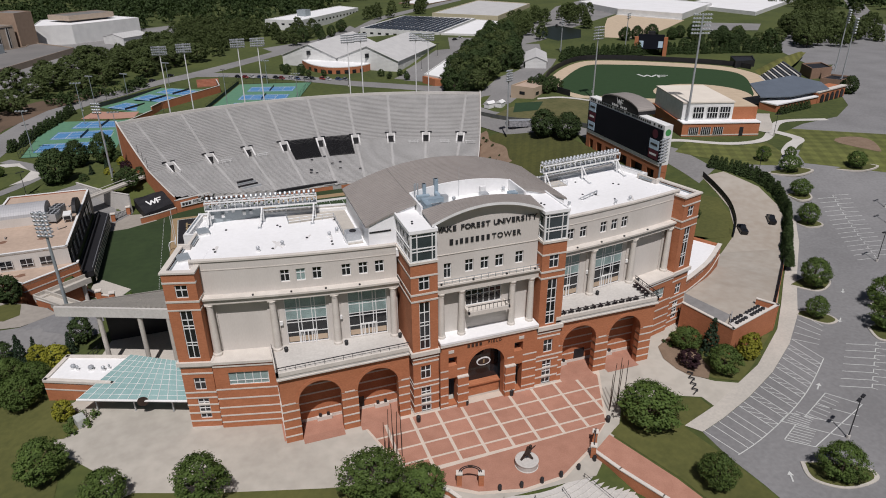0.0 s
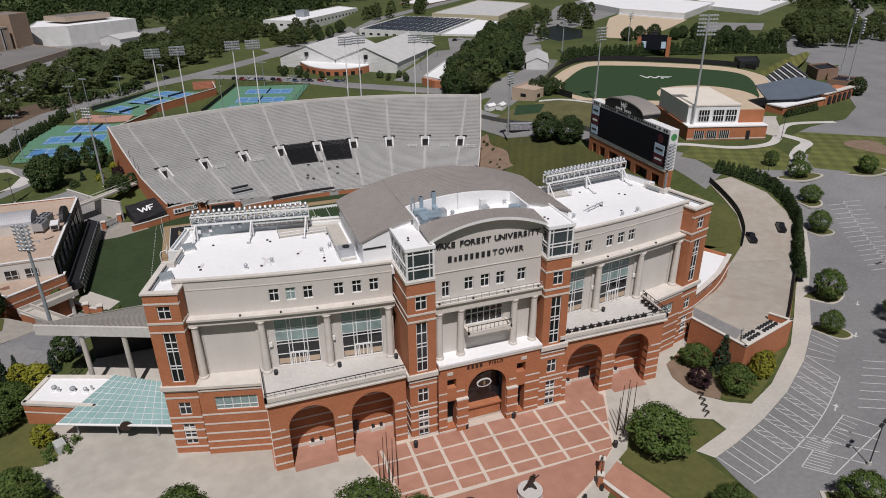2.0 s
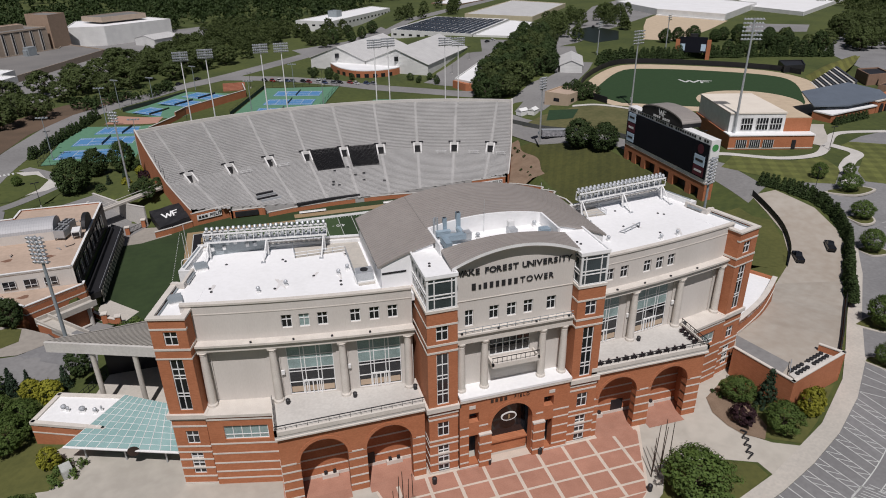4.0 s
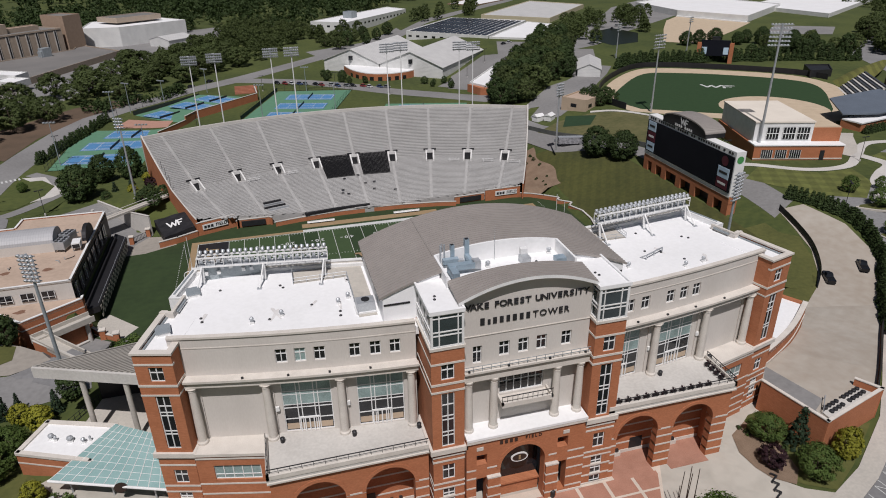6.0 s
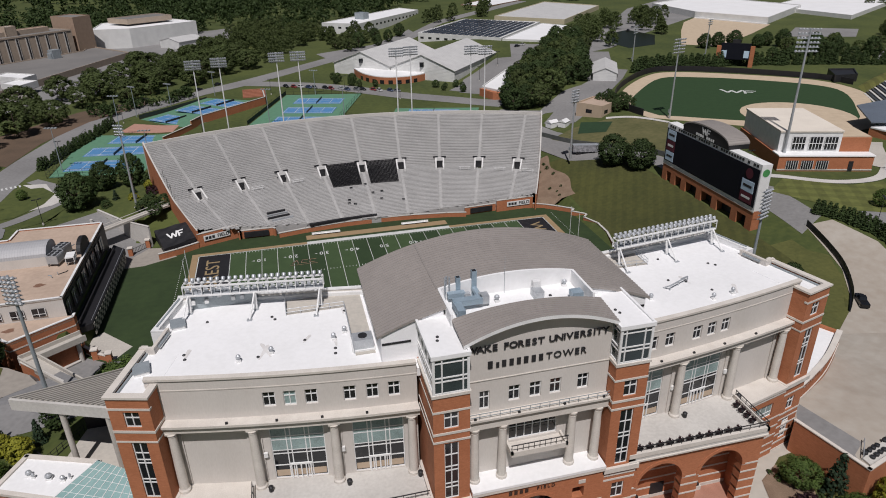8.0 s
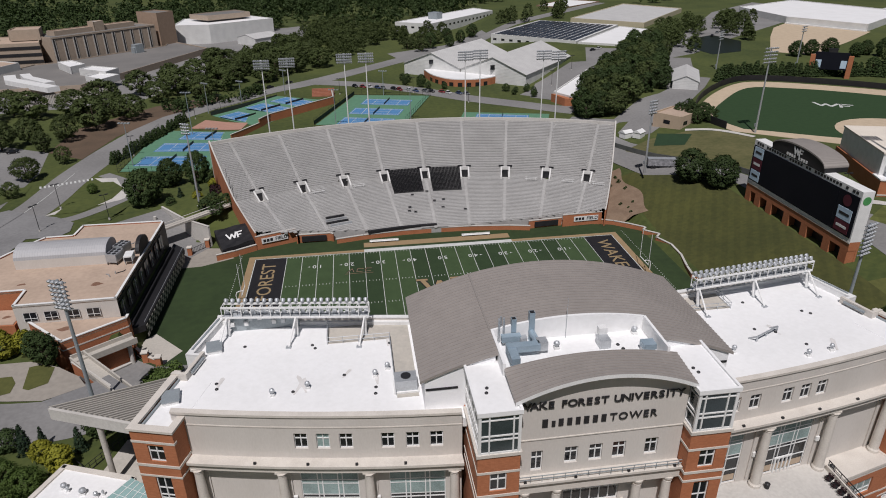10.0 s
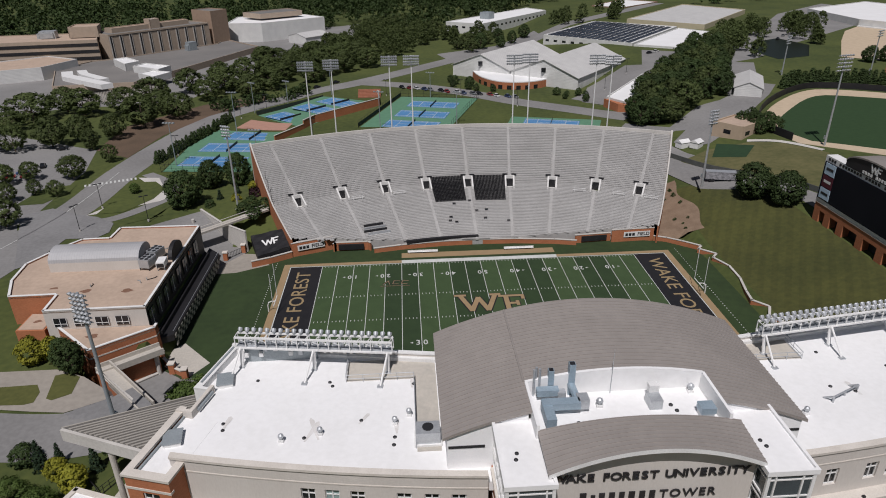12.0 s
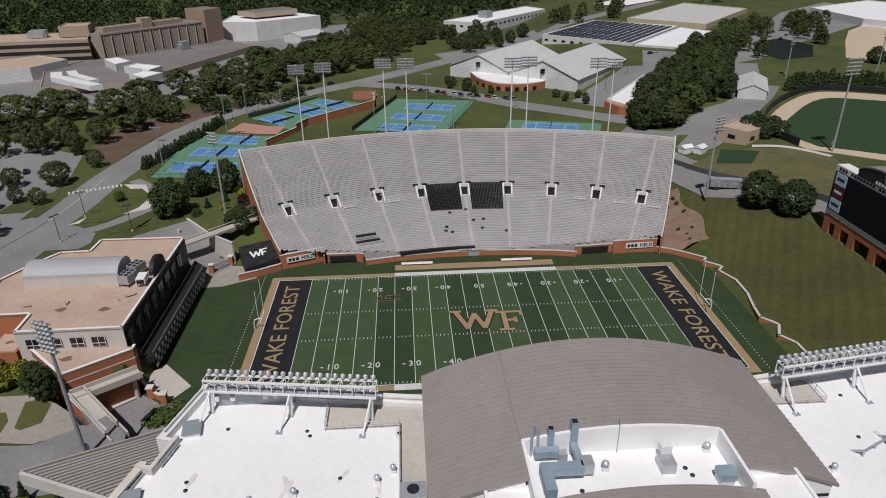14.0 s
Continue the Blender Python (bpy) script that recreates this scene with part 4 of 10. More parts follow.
# front curved roof over the name
g, h = Geo(), Geo()
n = 28
for i in range(n):
    a, b = -9.9 + 19.8 * i / n, -9.9 + 19.8 * (i + 1) / n
    za, zb = (43.35 + 2.5 * (1 - (v / 10.2) ** 2) for v in (a, b))
    ya, yb = (43.85 + 1.25 * (1 - (v / 10.2) ** 2) for v in (a, b))
    g.quad((1.2 + a, -98.3, ya), (1.2 + b, -98.3, yb), (1.2 + b, -98.3, 42.5), (1.2 + a, -98.3, 42.5))
    h.quad((1.2 + a, -103.62, za - 0.45), (1.2 + b, -103.62, zb - 0.45), (1.2 + b, -103.62, zb + 0.02), (1.2 + a, -103.62, za + 0.02))
    h.quad((1.2 + a, -102.5, za - 0.45), (1.2 + b, -102.5, zb - 0.45), (1.2 + b, -103.62, zb - 0.45), (1.2 + a, -103.62, za - 0.45))
part("front_roof_back", g, ROOF_PANEL, tower, "curved grey metal back of the front roof")


def front_vault(x, y):
    t, k = (y + 103.6) / 5.3, 1 - ((x - 1.2) / 10.2) ** 2
    return (43.35 + 2.5 * k) * (1 - t) + (43.85 + 1.25 * k) * t


for k in range(9):
    roof_sheet(-8.7, 11.1, -103.6 + 5.3 * k / 9, -103.6 + 5.3 * (k + 1) / 9, front_vault, tower, 28)
part("front_fascia", h, WHITE, tower)

# ---------- the playing field ----------
YD = 0.9144
HALF = 26.667 * YD
field = thing("football_field", "striped artificial turf football field with gold borders", "field", kind="structure")
g = Geo().prism([(-77, -46), (67.4, -46), (67.4, 24.0), (58, 32), (42, 36), (-45, 36.5), (-58, 30), (-64, 27), (-77, 24)], -0.3, 0.0)
part("apron", g, TURF_C, field, "plain green turf apron")
for i in range(20):
    g = Geo().box((-50 + 5 * i) * YD, (-45 + 5 * i) * YD, -HALF, HALF, 0.0, 0.02)
    part("turf_strip", g, TURF_B if i in (4, 5, 8, 9, 12, 13, 16, 17) or (i % 4 in (0, 1) and 3 < i) else TURF_A, field)
for s in (-1, 1):
    g = Geo().box(min(s * 50, s * 60) * YD, max(s * 50, s * 60) * YD, -HALF, HALF, 0.0, 0.022)
    part("end_zone", g, BLACK, field, "black end zone")
    letters("end_zone_lettering", "WAKE FOREST", 7.4, pose(s * 55 * YD, 0, 0.03, 0, 0, 90 if s < 0 else -90), GOLD_DARK, field, 0.005, 0.04, (0.84, 0.74), 1.04, "gold lettering")
    g = Geo().box(min(s * 60.2, s * 62.2) * YD, max(s * 60.2, s * 62.2) * YD, -HALF - 2 * YD, HALF + 2 * YD, 0.0, 0.018)
    g.box(min(s * 25, s * 60.2) * YD, max(s * 25, s * 60.2) * YD, HALF + 0.3, HALF + 2 * YD, 0.0, 0.018)
    g.box(min(s * 25, s * 60.2) * YD, max(s * 25, s * 60.2) * YD, -HALF - 2 * YD, -HALF - 0.3, 0.0, 0.018)
    part("gold_border", g, GOLD, field)
g = Geo()
for i in range(-10, 11):
    g.box(i * 5 * YD - 0.075, i * 5 * YD + 0.075, -HALF, HALF, 0.02, 0.032)
for s in (-1, 1):
    g.box(-60 * YD, 60 * YD, s * HALF - 0.12, s * HALF + 0.12, 0.02, 0.032)
    g.box(s * 60 * YD - 0.12, s * 60 * YD + 0.12, -HALF, HALF, 0.022, 0.034)
    g.box(-25 * YD, 25 * YD, s * (HALF + 0.95) - 0.95, s * (HALF + 0.95) + 0.95, 0.0, 0.033)
    for y in (s * 6.1, s * (HALF - 0.7)):
        for i in range(-49, 50):
            if i % 5:
                g.box(i * YD - 0.07, i * YD + 0.07, y - 0.32, y + 0.32, 0.02, 0.032)
part("field_lines", g, LINE, field, "white yard lines and hash marks")
for s in (-1, 1):
    for k in range(-4, 5):
        n = 50 - abs(k) * 10
        m = pose(k * 10 * YD, s * (HALF - 8 * YD), 0.034, 0, 0, 0 if s < 0 else 180)
        letters("yard_number", "%d %d" % (n // 10, n % 10), 2.75, m, LINE, field, 0.004, 0.03, (0.82, 1.0))
        if k:
            sg = (1 if k > 0 else -1) * (1 if s < 0 else 1)
            a = Geo().prism([(k * 10 * YD + sg * 2.1, s * (HALF - 8 * YD) - 0.3), (k * 10 * YD + sg * 2.9, s * (HALF - 8 * YD)), (k * 10 * YD + sg * 2.1, s * (HALF - 8 * YD) + 0.3)], 0.034, 0.04)
            part("yard_arrow", a, LINE, field)
for s in (-1, 1):
    g = Geo()
    for i in range(47):
        g.box(s * 59.2 - 0.09, s * 59.2 + 0.09, -25 + 1.13 * i, -24.68 + 1.13 * i, 0.0, 0.03)
    part("restraint_line", g, LINE, field, "broken white restraining line")
# team benches band on both sides
for s in (-1, 1):
    g = Geo().box(-25 * YD, 25 * YD, min(s * (HALF + 3.4), s * (HALF + 6.6)), max(s * (HALF + 3.4), s * (HALF + 6.6)), 0.0, 0.02)
    part("bench_strip", g, GOLD, field)
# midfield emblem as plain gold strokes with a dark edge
def stroke(g, pts, w, z0, z1):
    for j, (a, b) in enumerate(zip(pts, pts[1:])):
        d = Vector((b[0] - a[0], b[1] - a[1]))
        n = Vector((-d.y, d.x)).normalized() * w / 2
        e = d.normalized() * w * 0.2
        g.prism([(a[0] - n.x - e.x, a[1] - n.y - e.y), (b[0] - n.x + e.x, b[1] - n.y + e.y), (b[0] + n.x + e.x, b[1] + n.y + e.y), (a[0] + n.x - e.x, a[1] + n.y - e.y)], z0, z1 + 0.003 * j)


EMB = [[(-7.6, 4.0), (-5.0, -3.7), (-2.9, 2.6), (-0.8, -3.7), (1.7, 4.0)], [(4.4, -5.0), (4.4, 3.0)], [(2.6, 3.0), (9.0, 3.0)], [(4.4, -0.8), (7.2, -0.8)], [(2.7, -5.0), (6.1, -5.0)], [(-9.0, 4.0), (-6.2, 4.0)], [(0.4, 4.0), (3.0, 4.0)], [(8.8, 3.2), (8.8, 1.3)], [(7.1, 0.2), (7.1, -1.8)]]
for w, z, mat, nm in ((1.95, 0.036, BLACK, "emblem_edge"), (1.3, 0.07, GOLD, "emblem")):
    g = Geo()
    for i, pts in enumerate(EMB):
        stroke(g, pts, w if i < 2 else w * 0.72, 0.02, z + 0.001 * i)
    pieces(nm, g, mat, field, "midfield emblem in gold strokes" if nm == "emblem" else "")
for cx, cy in ((-24.5, 12.8), (24.5, -12.8)):
    for w, z, mat in ((0.62, 0.036, BLACK), (0.16, 0.07, GOLD_DARK)):
        g = Geo()
        for i in range(3):
            x = cx - 2.6 + i * 2.4
            pts = [(x - 0.9, cy - 1.0), (x + 0.5, cy + 1.1), (x + 0.9, cy - 1.0)] if i == 0 else [(x + 1.3, cy + 0.8), (x - 0.3, cy + 1.0), (x - 0.7, cy - 0.8), (x + 0.9, cy - 0.9)]
            stroke(g, pts, w, 0.02, z + 0.001 * i)
        stroke(g, [(cx - 4.2, cy - 1.9), (cx + 3.8, cy - 1.9)], w * 0.6, 0.02, z + 0.004)
        part("league_mark", g, mat, field)


def goal_post(x, s):
    ob = thing("goal_post", "white goal post with curved support behind the end line", "goal post", "goal posts", at=(x, 0, 0))
    g = Geo()
    g.path([(s * 2.0, 0, 0), (s * 2.0, 0, 1.9), (s * 1.7, 0, 2.7), (s * 0.9, 0, 3.05), (0, 0, 3.05)], 0.14, 8)
    part("support", g, WHITE, ob)
    part("crossbar", Geo().tube((0, -2.82, 3.05), (0, 2.82, 3.05), 0.11), WHITE, ob)
    for y in (-2.82, 2.82):
        part("upright", Geo().tube((0, y, 3.05), (0, y, 12.2), 0.07), WHITE, ob)


goal_post(-60 * YD, -1)
goal_post(60 * YD, 1)

# ---------- the curved stand ----------
stand = thing("grandstand", "tall curved concrete grandstand with pale aluminium benches", "grandstand")
R0, R1, RV = 97.0, 154.4, 127.5
VOM = [-25.8, -19.2, -12.6, -6.3, 0.2, 6.6, 13.1, 19.6, 26.0]


def polar(r, a):
    return STAND_C[0] + r * math.sin(radians(a)), STAND_C[1] + r * math.cos(radians(a))


def end_angle(r):
    return 30.4 - 2.2 * max(0.0, (r - 109) / (R1 - 109))


def front_y(x):
    ax = abs(x)
    return 34.9 if ax < 30 else (34.6 if ax < 43 else 33.4)


steps, benches = Geo(), Geo()
rows = 72
NA = 96
for i in range(rows):
    ra, rb = R0 + (R1 - R0) * i / rows, R0 + (R1 - R0) * (i + 1) / rows
    z, zn = stand_z(ra), stand_z(rb)
    e = end_angle(ra)
    for k in range(NA):
        a0, a1 = -e + 2 * e * k / NA, -e + 2 * e * (k + 1) / NA
        am = (a0 + a1) / 2
        x, y = polar(ra, am)
        if y < front_y(x):
            continue
        near = min(abs(am - v) for v in VOM)
        wide = math.degrees(1.25 / ra)
        if RV - 2.6 < (ra + rb) / 2 < RV + 1.6 and near < wide * 1.1:
            continue
        p, q, s0, s1 = polar(ra, a0), polar(ra, a1), polar(rb, a0), polar(rb, a1)
        steps.quad((*p, z), (*q, z), (*s1, z), (*s0, z))
        steps.quad((*s0, z), (*s1, z), (*s1, zn), (*s0, zn))
        if near < wide * 0.4:
            steps.quad((*p, z + 0.02), (*q, z + 0.02), (*polar((ra + rb) / 2, a1), z + 0.02), (*polar((ra + rb) / 2, a0), z + 0.02))
            continue
        b0, b1 = ra + 0.28, ra + 0.60
        c0, c1, d0, d1 = polar(b0, a0), polar(b0, a1), polar(b1, a0), polar(b1, a1)
        t = z + (0.17 if ra < RV else 0.26)
        benches.quad((*c0, t), (*c1, t), (*d1, t), (*d0, t))
        benches.quad((*c0, t - 0.08), (*c1, t - 0.08), (*c1, t), (*c0, t))
part("terracing", steps, STEPS, stand, "concrete seating terraces")
tagged(part("benching", benches, SEATS, stand, "rows of weathered aluminium benches"), kind="stuff")
g = Geo()
fr = [-54 + 2 * i for i in range(55)]
for a, b in zip(fr, fr[1:]):
    q = []
    for x in (a, b):
        y0 = front_y(x) + 0.35 if x > -43 else 31.8 + (x + 55.2) * 0.373
        y1 = max(y0 + 0.2, STAND_C[1] + math.sqrt(106.0**2 - x * x))
        ys = [y0 + (y1 - y0) * k / 4 for k in range(5)]
        q.append([(x, y, stand_z(max(97.0, math.hypot(x, y - STAND_C[1]))) - 0.1) for y in ys])
    g.strip(q)
    for x0, x1 in ((a, b),):
        g.quad((x0, q[0][0][1], -0.3), (x1, q[1][0][1], -0.3), q[1][0], q[0][0])
part("front_slab", g, STEPS, stand, "concrete front strip behind the field wall")
# aisles
for v in VOM:
    for r0, r1 in ((RV + 2.0, R1 - 0.5), (R0, RV - 3.0)):
        g = Geo()
        n = int((r1 - r0) / 0.4)
        for i in range(n):
            ra = r0 + 0.4 * i
            x, y = polar(ra, v)
            if y < front_y(x):
                continue
            w = math.degrees(0.46 / ra)
            z = stand_z(ra) + 0.2
            p = [polar(ra, v - w), polar(ra, v + w), polar(ra + 0.4, v + w), polar(ra + 0.4, v - w)]
            g.prism(p[::-1], z - 0.6, z)
        part("aisle", g, AISLE, stand, "concrete aisle steps")
# vomitories: mouth, side walls and lintel signs
for v in VOM:
    g, h = Geo(), Geo()
    w0, w1 = math.degrees(1.15 / RV), math.degrees(1.65 / RV)
    zf, zb = stand_z(RV - 2.6), stand_z(RV + 1.6)
    for sgn in (-1, 1):
        p = [polar(RV - 3.4, v + sgn * w0), polar(RV - 3.4, v + sgn * w1), polar(RV + 1.7, v + sgn * w1), polar(RV + 1.7, v + sgn * w0)]
        g.prism(p if sgn < 0 else p[::-1], zf - 1.2, [zf + 0.5, zf + 0.5, zb + 1.3, zb + 1.3] if sgn < 0 else [zb + 1.3, zb + 1.3, zf + 0.5, zf + 0.5])
    p = [polar(RV + 1.4, v - w1), polar(RV + 1.4, v + w1), polar(RV + 1.8, v + w1), polar(RV + 1.8, v - w1)]
    g.prism(p[::-1], zb + 0.1, zb + 1.3)
    p = [polar(RV - 3.4, v - w0), polar(RV - 3.4, v + w0), polar(RV + 1.7, v + w0), polar(RV + 1.7, v - w0)]
    g.prism(p[::-1], zf - 1.6, zf - 1.2)
    ob = part("vomitory", g, surf("painted_concrete", (0.70, 0.69, 0.67), (0.6, 0.59, 0.57), rough=0.8), stand, "pale concrete entrance mouth")
    # Near-black sheet across the mouth paints the shade of the passage.
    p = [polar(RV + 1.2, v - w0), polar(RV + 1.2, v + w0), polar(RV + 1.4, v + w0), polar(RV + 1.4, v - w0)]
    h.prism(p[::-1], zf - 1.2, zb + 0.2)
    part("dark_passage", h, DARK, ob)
    for sgn in (-1, 1):
        s = Geo()
        c = v + sgn * math.degrees(1.5 / RV)
        w = math.degrees(0.85 / RV)
        p = [polar(RV + 2.6, c - w), polar(RV + 2.6, c + w), polar(RV + 2.75, c + w), polar(RV + 2.75, c - w)]
        s.prism(p[::-1], zb + 0.9, zb + 1.55)
        part("section_sign", s, DARK, ob)
# black seat blocks each side of the middle mouth
for a0, a1 in ((-5.55, -0.55), (0.95, 5.85)):
    g = Geo()
    for i in range(rows):
        ra = R0 + (R1 - R0) * i / rows
        if not RV - 11.0 < ra < RV + 2.6:
            continue
        z = stand_z(ra)
        n = 22
        for k in range(n):
            c = a0 + (a1 - a0) * (k + 0.5) / n
            w = (a1 - a0) / n * 0.42
            for r0, r1, h0, h1 in ((0.16, 0.58, 0.2, 0.45), (0.54, 0.66, 0.4, 0.85)):
                p = [polar(ra + r0, c - w), polar(ra + r0, c + w), polar(ra + r1, c + w), polar(ra + r1, c - w)]
                g.prism(p[::-1], z + h0, z + h1)
    tagged(part("chairback_seating", g, BLACK, stand, "block of black chairback seats"), kind="stuff")
# rim, end walls and back
g = Geo()
for k in range(48):
    e = 28.4
    a0, a1 = -e + 2 * e * k / 48, -e + 2 * e * (k + 1) / 48
    p = [polar(R1, a0), polar(R1, a1), polar(R1 + 0.7, a1), polar(R1 + 0.7, a0)]
    g.prism(p[::-1], 6, 22.3)
part("back_parapet", g, CONC_LIGHT, stand, "pale concrete rear parapet")
for s in (-1, 1):
    g, h = Geo(), Geo()
    n = 20
    for i in range(n):
        ra, rb = 108.5 + (R1 + 0.6 - 108.5) * i / n, 108.5 + (R1 + 0.6 - 108.5) * (i + 1) / n
        ea, eb = end_angle(ra), end_angle(rb)
        p = [polar(ra, s * ea), polar(rb, s * eb), polar(rb, s * (eb + 0.2)), polar(ra, s * (ea + 0.2))]
        za, zb = stand_z(ra) + 0.9, stand_z(rb) + 0.9
        zz = [za, zb, zb, za]
        if s > 0:
            p, zz = p[::-1], [za, zb, zb, za][::-1]
        g.prism(p, -1, zz)
        h.prism(p, zz, [z + 0.18 for z in zz])
    part("end_wall", g, BRICK, stand, "brick end wall")
    part("end_coping", h, CONC_LIGHT, stand)

# orange brick wall along the pitch, stepping in and out
def wall_line(name, pts, h0, h1, material, cap, label, thick=0.45, parent=None):
    ob = parent or thing(name, label, "wall")
    for (a, b) in zip(pts, pts[1:]):
        d = Vector((b[0] - a[0], b[1] - a[1])).normalized()
        n = Vector((-d.y, d.x)) * thick
        base = [a, b, (b[0] + n.x, b[1] + n.y), (a[0] + n.x, a[1] + n.y)]
        part("wall_panel", Geo().prism(base, h0, h1), material, ob)
        o = n.normalized() * 0.08
        e = d * 0.08
        c = [(a[0] - o.x - e.x, a[1] - o.y - e.y), (b[0] - o.x + e.x, b[1] - o.y + e.y), (b[0] + n.x + o.x + e.x, b[1] + n.y + o.y + e.y), (a[0] + n.x + o.x - e.x, a[1] + n.y + o.y - e.y)]
        part("coping", Geo().prism(c, h1, h1 + 0.18), cap, ob)
    return ob


wall_line("field_wall", [(-66, 25.3), (-60.8, 27.6), (-55.2, 30.9)], -0.3, 1.9, BRICK, CONC_LIGHT, "low orange brick wall along the field edge")
wall_line("field_wall", [(-55.2, 31.2), (-43.4, 35.6)], -0.3, 4.3, BRICK, CONC_LIGHT, "tall orange brick wall with a white field sign")
wall_line("field_wall", [(-43.4, 33.8), (-42.6, 33.8), (-42.6, 34.4), (-33, 34.4), (-32.2, 33.6)], -0.3, 2.6, BRICK, CONC_LIGHT, "orange brick wall behind a dark box for a shaded bay")
wall_line("field_wall", [(-31.0, 31.8), (-22.7, 33.5), (-10, 35.0), (0.7, 35.3), (12, 34.9), (24, 33.4), (30.4, 31.9)], -0.3, 1.5, BRICK, CONC_LIGHT, "low curved orange brick wall along the benches")
wall_line("field_wall", [(30.4, 33.3), (41.6, 34.2)], -0.3, 2.6, BRICK, CONC_LIGHT, "orange brick wall behind a dark box for a shaded bay")
wall_line("field_wall", [(41.6, 33.0), (54.9, 33.7)], -0.3, 4.0, BRICK, CONC_LIGHT, "tall orange brick wall with a white field sign")
ZIG = [(54.9, 33.4), (58.3, 31.7), (62, 29), (66.2, 25.3), (64.6, 23.5), (68.4, 19.8), (66.4, 17.6), (68.6, 12), (68.3, 5), (66.6, -2), (65.8, -6.8), (68.6, -10.2), (66.3, -14.6), (68.6, -18), (68.8, -40)]
wall_line("field_wall", ZIG, -0.3, 1.35, BRICK, CONC_LIGHT, "low zigzag brick wall below the grass bank")
# Dark boxes set before the wall give the shade of its recessed bays.
for (xa, ya), (xb, yb) in (((-41.8, 33.75), (-34.2, 33.75)), ((32.3, 33.1), (40.3, 33.75))):
    g = Geo()
    d = Vector((xb - xa, yb - ya))
    g.prism([(xa, ya), (xb, yb), (xb, yb + 0.6), (xa, ya + 0.6)], 0.5, 2.2)
    solo("field_bay", g, DARK, "dark recessed bay in the field wall", "opening", "field bays")


def field_sign(ax, ay, bx, by, z):
    d = Vector((bx - ax, by - ay))
    rz = math.degrees(math.atan2(d.y, d.x))
    L = d.length
    ob = thing("field_sign", "white wall sign with dark lettering on brick", "sign", "field signs", at=(ax, ay, z), rz=rz)
    part("board", Geo().box(0, L, -0.12, 0, 0, 1.7), WHITE, ob)
    for i in range(3):
        part("letter_bar", Geo().box(L * (0.06 + 0.13 * i), L * (0.06 + 0.13 * i) + L * 0.1, -0.16, -0.12, 0.4, 1.3), DARK, ob)
    me = words("FIELD", 1.5, 0.02, 0.03)
    me.transform(pose(L * 0.75, -0.14, 0.85, 90, 0, 0) @ Matrix.Diagonal((L * 0.42 / 3.3, 1, 1, 1)))
    part("letters", me, DARK, ob)


field_sign(-53.6, 31.6, -46.0, 34.4, 1.8)
field_sign(45.3, 33.1, 53.6, 33.5, 1.5)

# ---------- the screen tower at the end of the field ----------
sb = thing("scoreboard", "big dark video board on a brick arcade with white frame", "scoreboard")
SX, SY0, SY1 = 97.5, -22.3, 24.0
g = Geo()
g.box(SX, SX + 3.2, SY0, SY1, 15.6, 29.0)
part("frame", g, WHITE, sb, "white cladding of the board")
part("screen", Geo().box(SX - 0.25, SX, -14.6, 17.4, 16.6, 27.4), SCREEN, sb, "dark led screen, switched off")
part("side_panel", Geo().box(SX - 0.2, SX, 17.5, 23.6, 16.6, 27.4), SCREEN, sb)
part("side_panel", Geo().box(SX - 0.2, SX, -21.9, -14.7, 16.6, 27.4), SCREEN, sb)
for y0, y1, z0, z1, m in ((18.4, 22.9, 24.0, 27.2, SKYBLUE), (18.4, 22.9, 20.4, 23.7, MAROON), (18.4, 22.9, 17.0, 20.1, SKYBLUE), (-20.8, -15.8, 20.2, 23.4, SKYBLUE), (-20.8, -15.8, 17.0, 20.0, MAROON)):
    part("advert", Geo().box(SX - 0.3, SX - 0.2, y0, y1, z0, z1), m, sb)
    part("advert_bar", Geo().box(SX - 0.34, SX - 0.3, y0 + 0.7, y1 - 0.7, z0 + (z1 - z0) * 0.4, z0 + (z1 - z0) * 0.62), WHITE if m is MAROON else DARK, sb)
g = Geo()
n = 24
for i in range(n):
    t0, t1 = 2 * math.pi * i / n, 2 * math.pi * (i + 1) / n
    g.poly([(SX - 0.32, -18.3, 25.4), (SX - 0.32, -18.3 - 1.5 * math.cos(t0), 25.4 + 1.5 * math.sin(t0)), (SX - 0.32, -18.3 - 1.5 * math.cos(t1), 25.4 + 1.5 * math.sin(t1))])
part("end_disc", Geo().tube((SX + 1.6, SY0 - 0.06, 26.6), (SX + 1.6, SY0 + 0.02, 26.6), 1.1, 1.1, 20), surf("green_disc_paint", (0.08, 0.32, 0.10), rough=0.6), sb, "round green mark on the white end wall")
part("round_mark", g, MAROON, sb, "round red white and blue mark")
y = 21.5
for i in range(36):
    if i in (3, 12, 18, 21, 31, 33):
        continue
    part("letter_bar", Geo().box(SX - 0.06, SX, 22.6 - 1.22 * i - 0.85, 22.6 - 1.22 * i, 27.85, 28.6), DARK, sb)
# arched head
g, h = Geo(), Geo()
n = 20
c0, hw, hh = 3.5, 11.5, 4.3
pts = [(c0 - hw * math.cos(math.pi * i / n), 28.9 + hh * (0.32 + 0.68 * math.sin(math.pi * i / n) ** 0.9)) for i in range(n + 1)]
